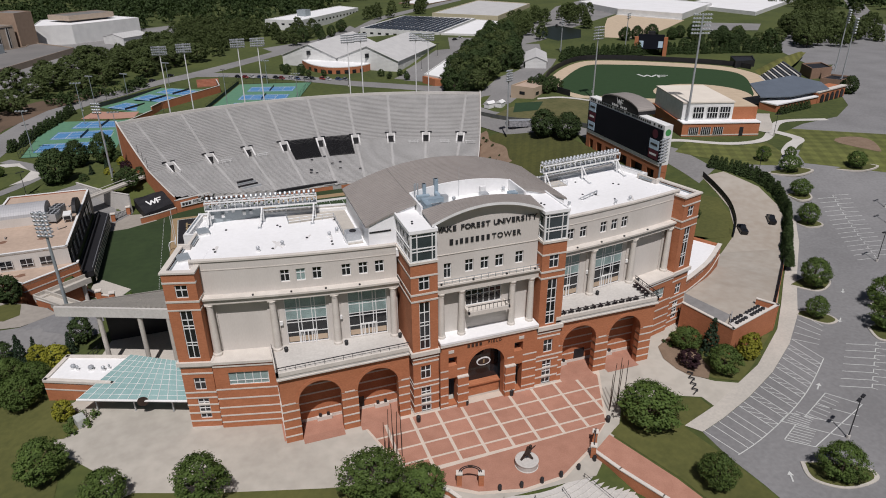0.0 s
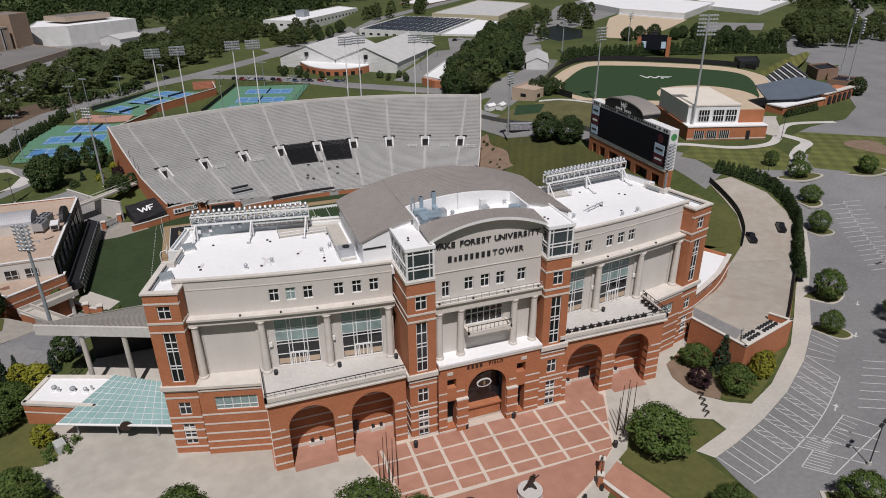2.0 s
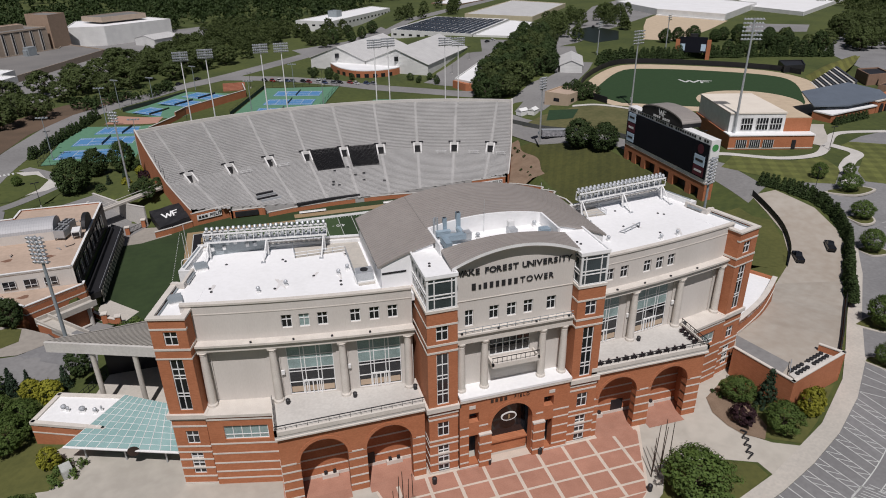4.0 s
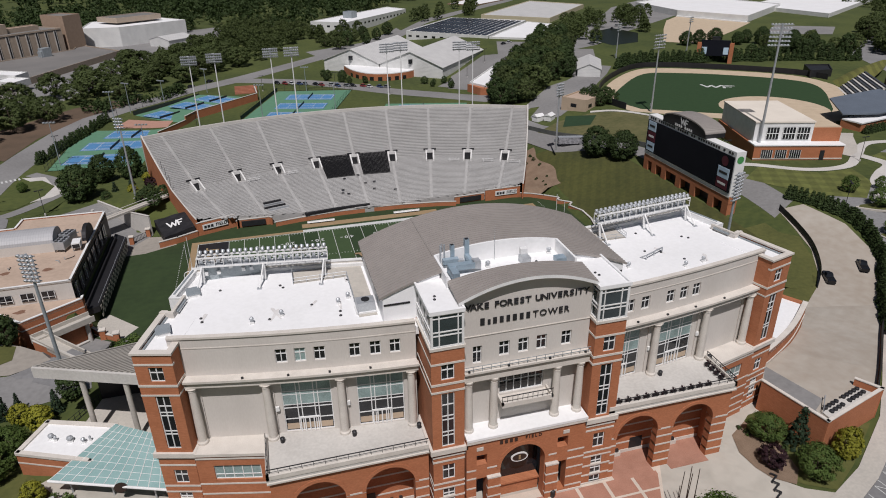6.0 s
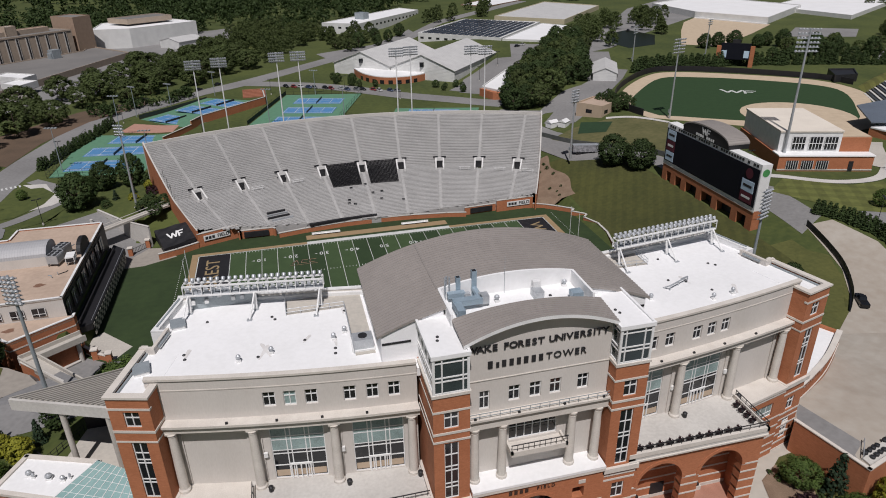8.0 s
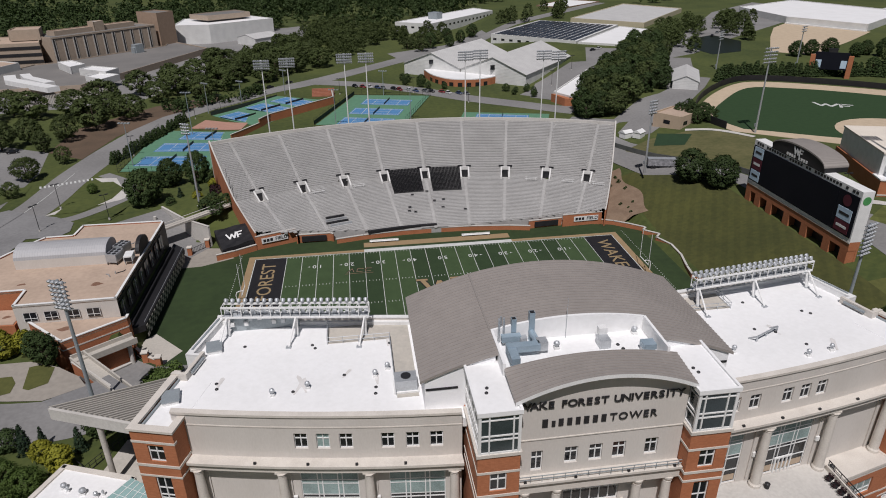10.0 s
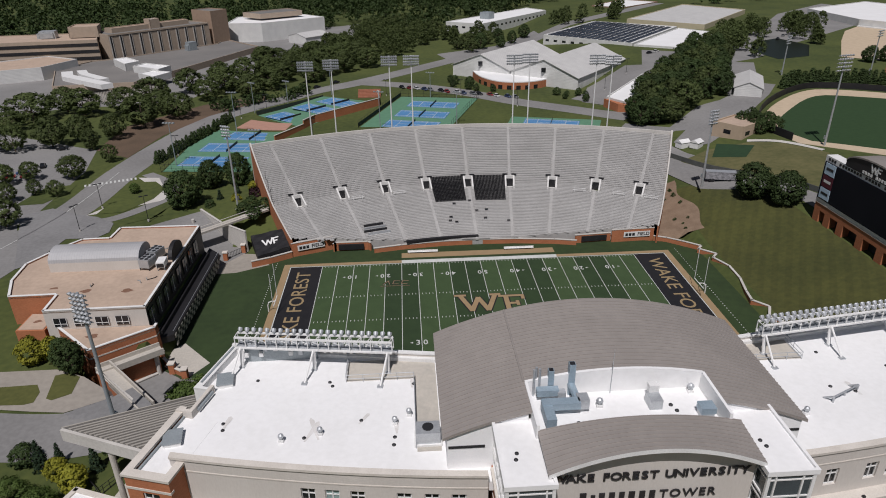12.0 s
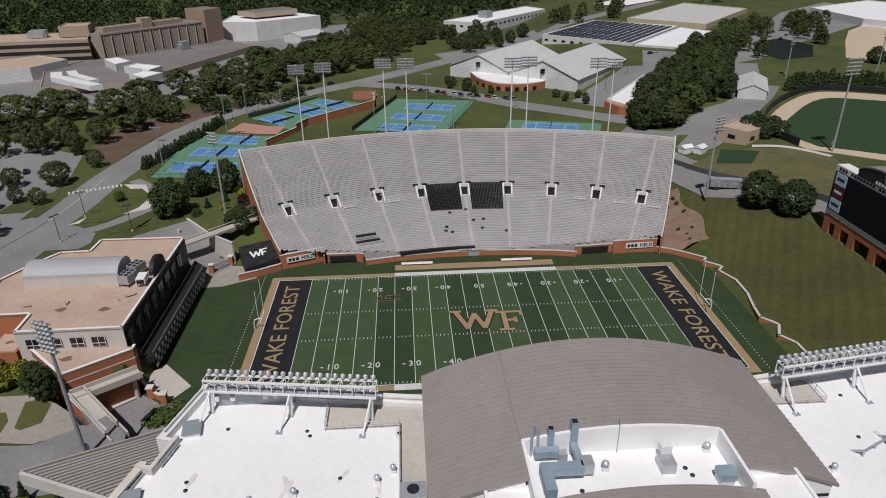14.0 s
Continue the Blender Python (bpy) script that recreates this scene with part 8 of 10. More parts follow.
g.tube((-0.1, 0, 2.1), (0.25, 0, 3.1), 0.3, 0.38, 8).tube((0.3, 0.1, 3.0), (0.75, 0.15, 2.75), 0.12, 0.1, 6).tube((0.75, 0.15, 2.75), (1.25, 0.2, 3.05), 0.1, 0.07, 6).tube((0.1, -0.2, 3.0), (-0.5, -0.4, 2.5), 0.13, 0.1, 6)
g.lathe([(0.1, 0), (0.2, 0.1), (0.22, 0.25), (0.1, 0.42)], (0.4, 0, 3.15), 10)
solo("statue", g, BRONZE, "dark bronze figure striding on a round plinth", "statue").matrix_basis = pose(0.6, -122.2, PZ - 0.28) @ Matrix.Diagonal((1.22, 1.22, 1.22, 1))


def gate_arch(x, y, rz):
    ob = thing("gate_arch", "brick gate posts carrying a dark iron arch", "gate", "gate arches", at=(x, y, PZ), rz=rz)
    for s in (-1, 1):
        p = part("gate_post", Geo().box(s * 1.7 - 0.4, s * 1.7 + 0.4, -0.4, 0.4, -1.5, 2.4), BRICK, ob)
        part("post_cap", Geo().box(s * 1.7 - 0.5, s * 1.7 + 0.5, -0.5, 0.5, 2.4, 2.6), STONE, p)
    for r, z in ((1.75, 2.6), (1.45, 2.55)):
        pts = [(r * math.cos(math.pi * i / 12), 0, z + 0.75 * r * math.sin(math.pi * i / 12)) for i in range(13)]
        part("arch_bar", Geo().path(pts, 0.08, 6), DARK, ob)
    part("panel", Geo().box(-0.35, 0.35, -0.08, 0.08, 3.55, 4.0), BRONZE, ob)


gate_arch(-9.5, -123.0, -20)
gate_arch(12.6, -122.8, 55)
for x, y in ((-12.6, -106.3), (-3.0, -104.9), (5.8, -105.2), (18.6, -117.6)):
    ob = thing("litter_bin", "dark bin standing on the plaza", "bin", "plaza bins", at=(x, y, PZ + 0.08))
    part("body", Geo().lathe([(0.36, 0), (0.4, 0.9), (0.42, 0.95)], (0, 0, 0), 10), DARK, ob)
    part("lid", Geo().lathe([(0.42, 0.95), (0.36, 1.15), (0.12, 1.3)], (0, 0, 0), 10), DARK, ob)
for i in range(6):
    a = -0.55 + 0.3 * i
    x, y = -5.6 + 3.4 * i, -126.4 + 0.055 * (i - 2.2) ** 2 * 3.2
    solo("bollard", Geo().lathe([(0.3, 0), (0.3, 0.9), (0.2, 1.05), (0.05, 1.1)], (x, y, PZ + 0.06), 10), DARK, "dark bollard at the head of the steps", "bollard", "bollards")
# Zigzag of dark bars added in place of the bollards' cast shadows.
ob = thing("bollard_shadow_bars", "dark zigzag metal bike rack on the walk", "bike rack")
for i in range(8):
    a, b = (41.3 - 0.42 * i + (0.5 if i % 2 else -0.5), -110.7 - 0.76 * i), (41.3 - 0.42 * (i + 1) + (-0.5 if i % 2 else 0.5), -110.7 - 0.76 * (i + 1))
    part("rail", Geo().tube((*a, PZ + 0.5), (*b, PZ + 0.5), 0.12, 0.12, 6), DARK, ob)
    part("post", Geo().tube((*a, PZ), (*a, PZ + 0.5), 0.1, 0.1, 6), DARK, ob)
for s, cx, cy in ((-1, -19.3, -113.2), (1, 21.6, -114.9)):
    for i in range(5):
        x, y = cx + 0.7 * i - 1.2, cy + (0.5 if i % 2 else -0.3)
        h = 8.0 + (i * 37 % 5) * 0.8
        lean = 0.25 if i % 2 else -0.1
        solo("steel_rod", Geo().tube((x, y, PZ), (x + lean, y, PZ + h), 0.09, 0.05, 6), BRONZE, "slim dark sculptural rod rising from the plaza", "sculpture rod", "sculpture rods")
steps_t = thing("front_steps", "broad pale steps leading down from the plaza", "steps")
for i in range(12):
    r = 16 + 0.9 * i
    pts = [(1 + r * math.sin(a), -112.2 - r * math.cos(a)) for a in [radians(-40 + 7.2 * k) for k in range(12)]]
    pts2 = [(1 + (r + 0.95) * math.sin(a), -112.2 - (r + 0.95) * math.cos(a)) for a in [radians(-40 + 7.2 * k) for k in range(12)]]
    part("step", Geo().prism(pts2 + pts[::-1], 4.5, PZ + 0.02 - 0.16 * i), CONC_LIGHT, steps_t)
for a in (-24, -8, 8, 24):
    x, y = 1 + 17 * math.sin(radians(a)), -112.2 - 17 * math.cos(radians(a))
    x2, y2 = 1 + 25 * math.sin(radians(a)), -112.2 - 25 * math.cos(radians(a))
    part("handrail", Geo().path([(x, y, PZ), (x, y, PZ + 0.9), (x2, y2, PZ - 0.7), (x2, y2, PZ - 1.5)], 0.045, 6), DARK, steps_t)
wall_line("ramp_wall", [(11.6, -123.6), (13.4, -129), (16.4, -136), (19, -142)], 4.5, PZ + 1.0, BRICK, STONE, "low brick wall beside the sloping walk")
wall_line("ramp_wall", [(-16.6, -120.8), (-13.4, -124), (-12.4, -126)], 5, PZ + 0.9, BRICK, STONE, "low curved brick wall at the plaza edge")
lay("ramp_walk", [(13.0, -123.0), (17.0, -120.6), (21.5, -133), (24, -143), (20, -143), (16.8, -135)], PAVER, 0.12, "sloping red paved walk with pale edges", "pavement")
lay("front_lawn", [(24.5, -114.2), (33.2, -115.6), (38.0, -117.8), (38.2, -120.4), (30.3, -123.5), (32.0, -131.5), (33, -139), (33, -146), (25, -146), (22, -133), (17.4, -120.4), (20.5, -118.6)], GRASS_RICH, 0.1, "mown lawn beside the plaza", "lawn")
lay("bed_lawn", [(41.2, -101.6), (40.4, -106), (41.4, -110.6), (44.6, -113.9), (48.6, -116.2), (55.2, -112.6), (66, -105.3), (59.4, -103.4), (57.5, -96), (47, -97.5)], GRASS_RICH, 0.1, "planted lawn below the yard wall", "lawn")
lay("mulch_bed", [(40.9, -101.2), (39.4, -105.1), (39.7, -108.8), (40.7, -111.4), (43.4, -113.6), (46.0, -111.0), (47.0, -106.0), (48.6, -101.0), (45.2, -98.8)], DIRT, 0.14, "brown mulch bed with shrubs", "bed")
lay("side_lawn", [(87.9, -61.8), (93.0, -62.2), (103.4, -49.3), (107, -41), (103.2, -36), (93, -44), (84, -58)], GRASS_RICH, 0.12, "green wedge of lawn behind the tower", "lawn")

# trees of the forecourt and lawns
for key, x, y, h, sp, lab in (("lot0", -72.5, -98.5, 8.0, 1.15, "round leafy tree at the forecourt edge"), ("lot1", -62.5, -108.0, 6.6, 1.1, "round leafy tree on the front lawn"), ("lot2", -48.8, -112.0, 8.4, 1.1, "dense leafy tree on the front lawn"),
                              ("lot3", -24.0, -119.6, 7.6, 1.35, "broad leafy tree beside the plaza"), ("lot0", -17.4, -123.6, 7.0, 1.2, "leafy tree beside the plaza"), ("lot2", 24.8, -120.2, 8.0, 1.5, "broad dark tree on the lawn beside the plaza"),
                              ("lot1", 26.2, -136.0, 6.4, 1.05, "young bright green tree on the lawn"), ("lot3", 46.0, -141.0, 6.2, 1.2, "small tree on a kerbed car park island")):
    put_tree(key, x, y, h, lab, "front trees", spread=sp)
for key, x, y, h, sp, lab in (("lot0", 45.8, -103.4, 5.2, 1.4, "leafy shrub tree below the yard wall"), ("fir0", 49.4, -106.4, 8.4, 0.95, "slim blue-green conifer below the yard wall"), ("lot2", 47.4, -112.6, 6.2, 1.15, "leafy tree on the planted lawn"),
                              ("plum0", 42.6, -108.8, 3.8, 1.2, "dark plum-leaved small tree"), ("gold0", 55.6, -110.6, 6.2, 0.95, "golden yellow conifer-like shrub tree")):
    put_tree(key, x, y, h, lab, "bed trees", spread=sp)
rnd = random.Random(21)
for i in range(10):
    put_shrub(0 if i % 3 else 1, 42.0 + rnd.uniform(0, 5), -100 - rnd.uniform(0, 9), rnd.uniform(0.4, 0.8), "low green shrub in the mulch bed")

# ---------- the side yard east of the tower ----------
wall_line("yard_wall", [(49.5, -96.3), (52.35, -108.6), (68.2, -104.1), (65.9, -100.2)], 6, 13.72, BRICK, STONE, "tall red brick wall round the service yard")
# the yard floor behind the wall falls away to the drive
deck_rows = [[(49.9, -96.2, 12.4), (52.6, -108.2, 12.4)], [(54.2, -90.4, 12.4), (67.6, -103.8, 12.4)], [(60.0, -87.0, 12.1), (74.4, -98.0, 12.2)], [(66.5, -82.4, 11.0), (80.6, -92.6, 11.2)], [(74.0, -77.0, 9.4), (88.6, -85.6, 9.6)], [(84.0, -69.6, 7.7), (101.0, -74.6, 8.3)]]
deck_rows = [[tuple(Vector(a).lerp(Vector(b), k / 6)) for k in range(7)] for a, b in deck_rows]
solo("yard_deck", Geo().strip(deck_rows), DRIVE, "stained concrete yard floor behind the brick wall", "yard", kind="structure")
solo("yard_asphalt", Geo().prism([(54.4, -91.2), (50.4, -96.2), (53.2, -106.4), (54.2, -104.2), (57.4, -102.3)], 12.3, 12.45), ASPHALT_OLD, "grey asphalt strip inside the yard wall", "yard", kind="structure")
rt = thing("retaining_wall", "brick retaining wall with a dark screen along the walk", "wall")
outer_line = [r[-1] for r in deck_rows[1:]]
for a, b in zip(outer_line, outer_line[1:]):
    q = [(a[0], a[1]), (b[0], b[1]), (b[0] - 0.3, b[1] + 0.3), (a[0] - 0.3, a[1] + 0.3)]
    part("wall_panel", Geo().prism(q, 6.5, [a[2] + 0.15, b[2] + 0.15, b[2] + 0.15, a[2] + 0.15]), BRICK, rt)
    q = [(a[0] - 0.1, a[1] + 0.1), (b[0] - 0.1, b[1] + 0.1), (b[0] - 0.2, b[1] + 0.2), (a[0] - 0.2, a[1] + 0.2)]
    part("screen", Geo().prism(q, [a[2] + 0.15, b[2] + 0.15, b[2] + 0.15, a[2] + 0.15], [a[2] + 1.5, b[2] + 1.5, b[2] + 1.5, a[2] + 1.5]), BLACK, rt)
gr = thing("yard_gate_rail", "pale steel rail at the end of the asphalt strip", "rail")
part("rail", Geo().tube((54.4, -105.4, 13.3), (57.6, -102.3, 13.3), 0.07, 0.07, 6), STEEL, gr)
for t in (0.0, 0.5, 1.0):
    part("post", Geo().tube((54.4 + 3.2 * t, -105.4 + 3.1 * t, 12.4), (54.4 + 3.2 * t, -105.4 + 3.1 * t, 13.3), 0.07, 0.07, 6), STEEL, gr)
lw = thing("low_wing", "low curved brick wing with a white roof", "building")
cvp = spline([(50.5, -93), (58, -89.5), (66, -85), (74.5, -78.6)], 4)
for a, b in zip(cvp, cvp[1:]):
    part("curved_wall", Geo().prism([a, b, (b[0] - 0.4, b[1] + 0.6), (a[0] - 0.4, a[1] + 0.6)], 6, 15.6), BRICK, lw)
    part("coping", Geo().prism([(a[0] + 0.1, a[1] - 0.15), (b[0] + 0.1, b[1] - 0.15), (b[0] - 0.5, b[1] + 0.7), (a[0] - 0.5, a[1] + 0.7)], 15.6, 15.8), STONE, lw)
    part("stone_band", Geo().prism([(a[0] + 0.08, a[1] - 0.1), (b[0] + 0.08, b[1] - 0.1), b, a], 12.6, 12.9), STONE, lw)
part("end_wall", Geo().prism([(74.5, -78.6), (70.5, -71.5), (69.8, -71.9), (73.8, -78.9)], 6, 15.6), BRICK, lw)
part("roof", Geo().prism(cvp + [(70.4, -71.8), (50, -80)], 14.6, 15.1), ROOF_WHITE, lw, "white membrane roof")
dk = thing("bin_deck", "raised deck with dark machine lids by the yard wall", "plant deck")
part("deck", Geo().prism([(54.4, -106.9), (66.6, -103.4), (65.4, -101.6), (57.6, -104.0), (54.4, -105.4)], 12.35, 12.75), CONC_LIGHT, dk)
for i in range(10):
    for j in range(2):
        if i == 4:
            continue
        x, y = 55.9 + 1.02 * i - 0.35 * j, -105.7 + 0.3 * i + 1.05 * j
        part("fan", Geo().lathe([(0.40, 12.75), (0.40, 13.1), (0.24, 13.18)], (x, y, 0), 10), DARK, dk)
rnd = random.Random(31)
HP = spline([(119, -22), (124.6, -34), (124.8, -44), (119.5, -55), (110, -66), (102, -73.5), (95.5, -80), (92, -84)], 10)
for i, p in enumerate(HP):
    put_tree("thuja0", p[0] + rnd.uniform(-0.4, 0.4), p[1] + rnd.uniform(-0.4, 0.4), rnd.uniform(4.2, 4.8), "dark evergreen hedge plant along the drive", "drive hedge", name="hedge_plant", spread=1.35, z=plain(p[0], p[1]) + 1.6 * ease(104, 90, p[0]))
g = Geo().strip([[(x, y, land(x, y) + 0.05) for x in gx if 82 < x < 105] for y in gy if -75 < y < -28])
solo("drive_lawn", g, GRASS_RICH, "bright mown grass bank beside the drive", "lawn", kind="structure")
wf = thing("drive_fence", "black screened fence along the drive", "fence")
FPT = spline([(111.6, -27), (109.0, -38), (105.6, -47.6), (99.5, -57), (93.3, -63.2)], 4)
for a, b in zip(FPT, FPT[1:]):
    za, zb = plain(*a), plain(*b)
    part("panel", Geo().prism([a, b, (b[0] + 0.12, b[1] + 0.05), (a[0] + 0.12, a[1] + 0.05)], [za, zb, zb, za], [za + 2.0, zb + 2.0, zb + 2.0, za + 2.0]), BLACK, wf)


def car(x, y, rz, paint, label, truck=False, z=None):
    ob = thing("car", label, "car", "parked cars", at=(x, y, (plain(x, y) if z is None else z) + 0.09), rz=rz)
    h = 1.05 if truck else 0.85
    L = 2.8 if truck else 2.25
    body = Geo().prism([(-L, -0.85), (-L + 0.2, -0.95), (L - 0.3, -0.95), (L, -0.7), (L, 0.7), (L - 0.3, 0.95), (-L + 0.2, 0.95), (-L, 0.85)], 0.3, h)
    part("body", body, paint, ob)
    c0, c1 = (-0.6, 1.3) if truck else (-1.5, 0.95)
    cab = Geo().prism([(c0, -0.85), (c1, -0.85), (c1, 0.85), (c0, 0.85)], h, h + 0.68, [(c0 + 0.3, -0.7), (c1 - 0.55, -0.7), (c1 - 0.55, 0.7), (c0 + 0.3, 0.7)])
    cb = part("cabin", cab, GLASS_DARK, ob)
    part("roof", Geo().box(c0 + 0.3, c1 - 0.55, -0.7, 0.7, h + 0.68, h + 0.74), paint, cb)
    for wx in (-L + 0.85, L - 0.85):
        for wy in (-0.92, 0.92):
            w = part("wheel", Geo().tube((wx, wy - 0.1, 0.33), (wx, wy + 0.1, 0.33), 0.34, 0.34, 12), DARK, ob)
            part("rim", Geo().tube((wx, wy - 0.12, 0.33), (wx, wy + 0.12, 0.33), 0.19, 0.19, 8), STEEL, w)
    for wy in (-0.62, 0.62):
        part("headlight", Geo().box(L - 0.06, L + 0.02, wy - 0.2, wy + 0.2, 0.58, 0.75), WHITE, ob)


P_BLACK = surf("black_car_paint", (0.012, 0.012, 0.014), rough=0.25)
P_WHITE = surf("white_car_paint", (0.7, 0.7, 0.7), rough=0.3)
P_GREY = surf("grey_car_paint", (0.2, 0.21, 0.22), rough=0.3)
P_RED = surf("red_car_paint", (0.3, 0.03, 0.03), rough=0.3)
P_BLUE = surf("blue_car_paint", (0.05, 0.08, 0.18), rough=0.3)
car(98.8, -60.6, 62, P_BLACK, "black utility truck parked on the drive", True)
car(110.9, -58.6, 58, P_BLACK, "dark pickup parked by the hedge", True)
rnd = random.Random(77)
PAINTS = (P_BLACK, P_WHITE, P_GREY, P_RED, P_BLUE)
for i in range(15):
    t = i / 14
    car(-22 + 60 * t + rnd.uniform(-1, 1), 214 - 32 * t + 14 + rnd.uniform(-1, 1), -60 + rnd.uniform(-4, 4), PAINTS[i * 3 % 5], "parked car in front of the white hall")
for i in range(10):
    car(-160 - rnd.uniform(0, 40), 60 + rnd.uniform(0, 75), rnd.choice((20, 110)), PAINTS[i % 5], "parked car in the shaded west car park")
for x, y, rz in ((250, 330, 50), (262, 345, 50), (-70, 236, 40), (-60, 246, 40), (140, 285, 30), (146, 290, 30), (330, 255, 20), (340, 262, 20), (346, 250, 20)):
    car(x, y, rz, PAINTS[int(abs(x)) % 5], "parked car near the warehouses")
tr = thing("camper_trailer", "long grey and black trailer parked on the road", "trailer", at=(87.0, 61.2, plain(87.0, 61.2) + 0.05), rz=-14)
part("box", Geo().box(-5, 5, -1.3, 1.3, 0.8, 3.4), surf("trailer_print", (0.12, 0.12, 0.13), (0.4, 0.4, 0.42), scale=0.9, rough=0.5), tr)
part("roof", Geo().box(-5.05, 5.05, -1.35, 1.35, 3.4, 3.5), STEEL, tr)
for x in (-3.4, -2.4, 3.0):
    part("wheel", Geo().tube((x, -1.35, 0.5), (x, 1.35, 0.5), 0.5, 0.5, 10), DARK, tr)

# ---------- car park lines and islands ----------
marks = Geo()


def mark(a, b, w=0.16, z=0.1):
    d = Vector((b[0] - a[0], b[1] - a[1]))
    if d.length < 0.05:
        return
    n = Vector((-d.y, d.x)).normalized() * w / 2
    q = [(a[0] + n.x, a[1] + n.y), (b[0] + n.x, b[1] + n.y), (b[0] - n.x, b[1] - n.y), (a[0] - n.x, a[1] - n.y)]
    marks.poly([(x, y, plain(x, y) + z) for x, y in q][::-1])


edge = spline(WALK_OUT[:8], 8)
outer = spline([(33.2, -132.2), (40.1, -130.4), (50.1, -126.7), (58.7, -122.6), (67.8, -117.1), (74.6, -112.4), (84, -104.5), (95, -94)], 8)


def along(pts, d):
    """The point at a distance along a line of points."""
    for a, b in zip(pts, pts[1:]):
        l = math.hypot(b[0] - a[0], b[1] - a[1])
        if d <= l:
            return a[0] + (b[0] - a[0]) * d / l, a[1] + (b[1] - a[1]) * d / l
        d -= l
    return pts[-1]


d, k = 0.4, 0
while d < 40.0:
    gap = 2.5 if k % 2 == 0 else 1.7
    p, q = along(edge, d), along(outer, d * 0.96 + 1.0)
    p2, q2 = along(edge, d + gap), along(outer, (d + gap) * 0.96 + 1.0)
    mark(p, q)
    if k % 2 and d > 11:
        for i in range(4):
            u, v = i / 4, min(1.0, (i + 1.3) / 4)
            mark((p[0] + (q[0] - p[0]) * u, p[1] + (q[1] - p[1]) * u), (p2[0] + (q2[0] - p2[0]) * v, p2[1] + (q2[1] - p2[1]) * v), 0.13)
    d, k = d + gap, k + 1
mark(along(edge, d), along(outer, d * 0.96 + 1.0))
for i in range(int(d * 0.96)):
    mark(along(outer, i + 1.0), along(outer, i + 2.0))
for i in range(5):
    t = i / 4
    mark((78.7 - 9.5 * t, -100.9 - 7.4 * t), (79.3 - 6.6 * t, -106.8 - 5.0 * t))
# double rows farther out
for (ox, oy), (dx, dy), n, gap in (((142.3, -51.2), (-0.544, -0.84), 15, 2.85), ((160, -60), (-0.6, -0.8), 22, 2.9), ((180, -73), (-0.6, -0.8), 22, 2.9), ((84.6, -115.2), (-0.79, -0.61), 7, 2.8), ((101, -129), (-0.79, -0.61), 14, 2.8)):
    px, py = (dy, -dx)
    for i in range(n):
        x, y = ox + dx * gap * i, oy + dy * gap * i
        hx, hy = x + dx * gap / 2, y + dy * gap / 2
        mark((x - px * 5.2 - dx * 2.2, y - py * 5.2 - dy * 2.2), (x, y))
        mark((hx, hy), (hx + px * 5.2 + dx * 2.6, hy + py * 5.2 + dy * 2.6))
        mark((x, y), (hx, hy))
        mark((hx, hy), (hx - px * 0.9, hy - py * 0.9))
for a, b in (((60.8, -124.5), (52.0, -128.3)), ((52.0, -128.3), (50.1, -126.6)), ((50.1, -126.6), (47.0, -127.8)), ((47.0, -127.8), (48.8, -129.4)), ((48.8, -129.4), (44.0, -131.7)), ((44.0, -131.7), (47.5, -134.8)), ((60.8, -124.5), (64.3, -129.3)), ((52.0, -128.3), (58.5, -133.5)), ((48.8, -129.4), (54.0, -134.6)), ((47.5, -134.8), (64.3, -129.3)), ((56.4, -126.4), (61.0, -131.4))):
    mark(a, b)
for i in range(6):
    t = i / 5
    mark((53.0 + 6.6 * t, -127.8 + 2.9 * t), (54.4 + 6.4 * t, -130.2 + 2.8 * t), 0.13)
    mark((44.6 + 3.6 * t, -131.4 + 1.8 * t), (47.2 + 3.4 * t, -134.0 + 2.0 * t), 0.13)
    mark((48.2 + 3.4 * t, -127.9 + 1.2 * t), (50.4 + 2.8 * t, -130.6 + 1.4 * t), 0.13)
tagged(new("bay_lines", marks.mesh("bay_lines", LINE)), "white parking bay lines on asphalt", "marking", "", "structure")
for x, y, rz in ((38.5, -138.7, 60), (61.1, -122.6, 35), (85.0, -106.0, 215), (96.7, -96.3, 220)):
    g = Geo()
    g.box(-1.0, 0.5, -0.12, 0.12, 0, 0.01).prism([(0.4, -0.5), (1.3, 0), (0.4, 0.5)], 0, 0.01)
    solo("road_arrow", g, LINE, "white painted arrow on the car park", "marking", "painted arrows").matrix_basis = pose(x, y, plain(x, y) + 0.11, 0, 0, rz)


def island(pts, trees):
    ob = thing("kerbed_island", "kerbed grass island in the car park", "island", "car park islands", kind="structure")
    sp = spline(pts + [pts[0]], 6)[:-1]
    cx, cy = sum(p[0] for p in sp) / len(sp), sum(p[1] for p in sp) / len(sp)
    z = plain(cx, cy)
    if sum(a[0] * b[1] - b[0] * a[1] for a, b in zip(sp, sp[1:] + sp[:1])) < 0:
        sp = sp[::-1]
    part("kerb", Geo().prism(sp, z - 0.3, z + 0.2), CONC, ob)
    inn = [(p[0] + (cx - p[0]) * 0.13, p[1] + (cy - p[1]) * 0.13) for p in sp]
    part("grass", Geo().prism(inn, z, z + 0.26), GRASS_RICH, ob)
    for k, (key, x, y, h, s) in enumerate(trees):
        put_tree(key, x, y, h, "leafy tree on a kerbed car park island", "car park trees", spread=s, z=plain(x, y) + 0.2)


island([(42.4, -136.6), (41.0, -140.2), (44.8, -143.6), (50.8, -143.8), (51.4, -141.2), (46, -138)], [])
island([(86.5, -89.6), (91, -94.6), (97, -92.6), (98, -89.6), (93, -88)], [("lot0", 91.5, -92.2, 7.8, 1.1)])
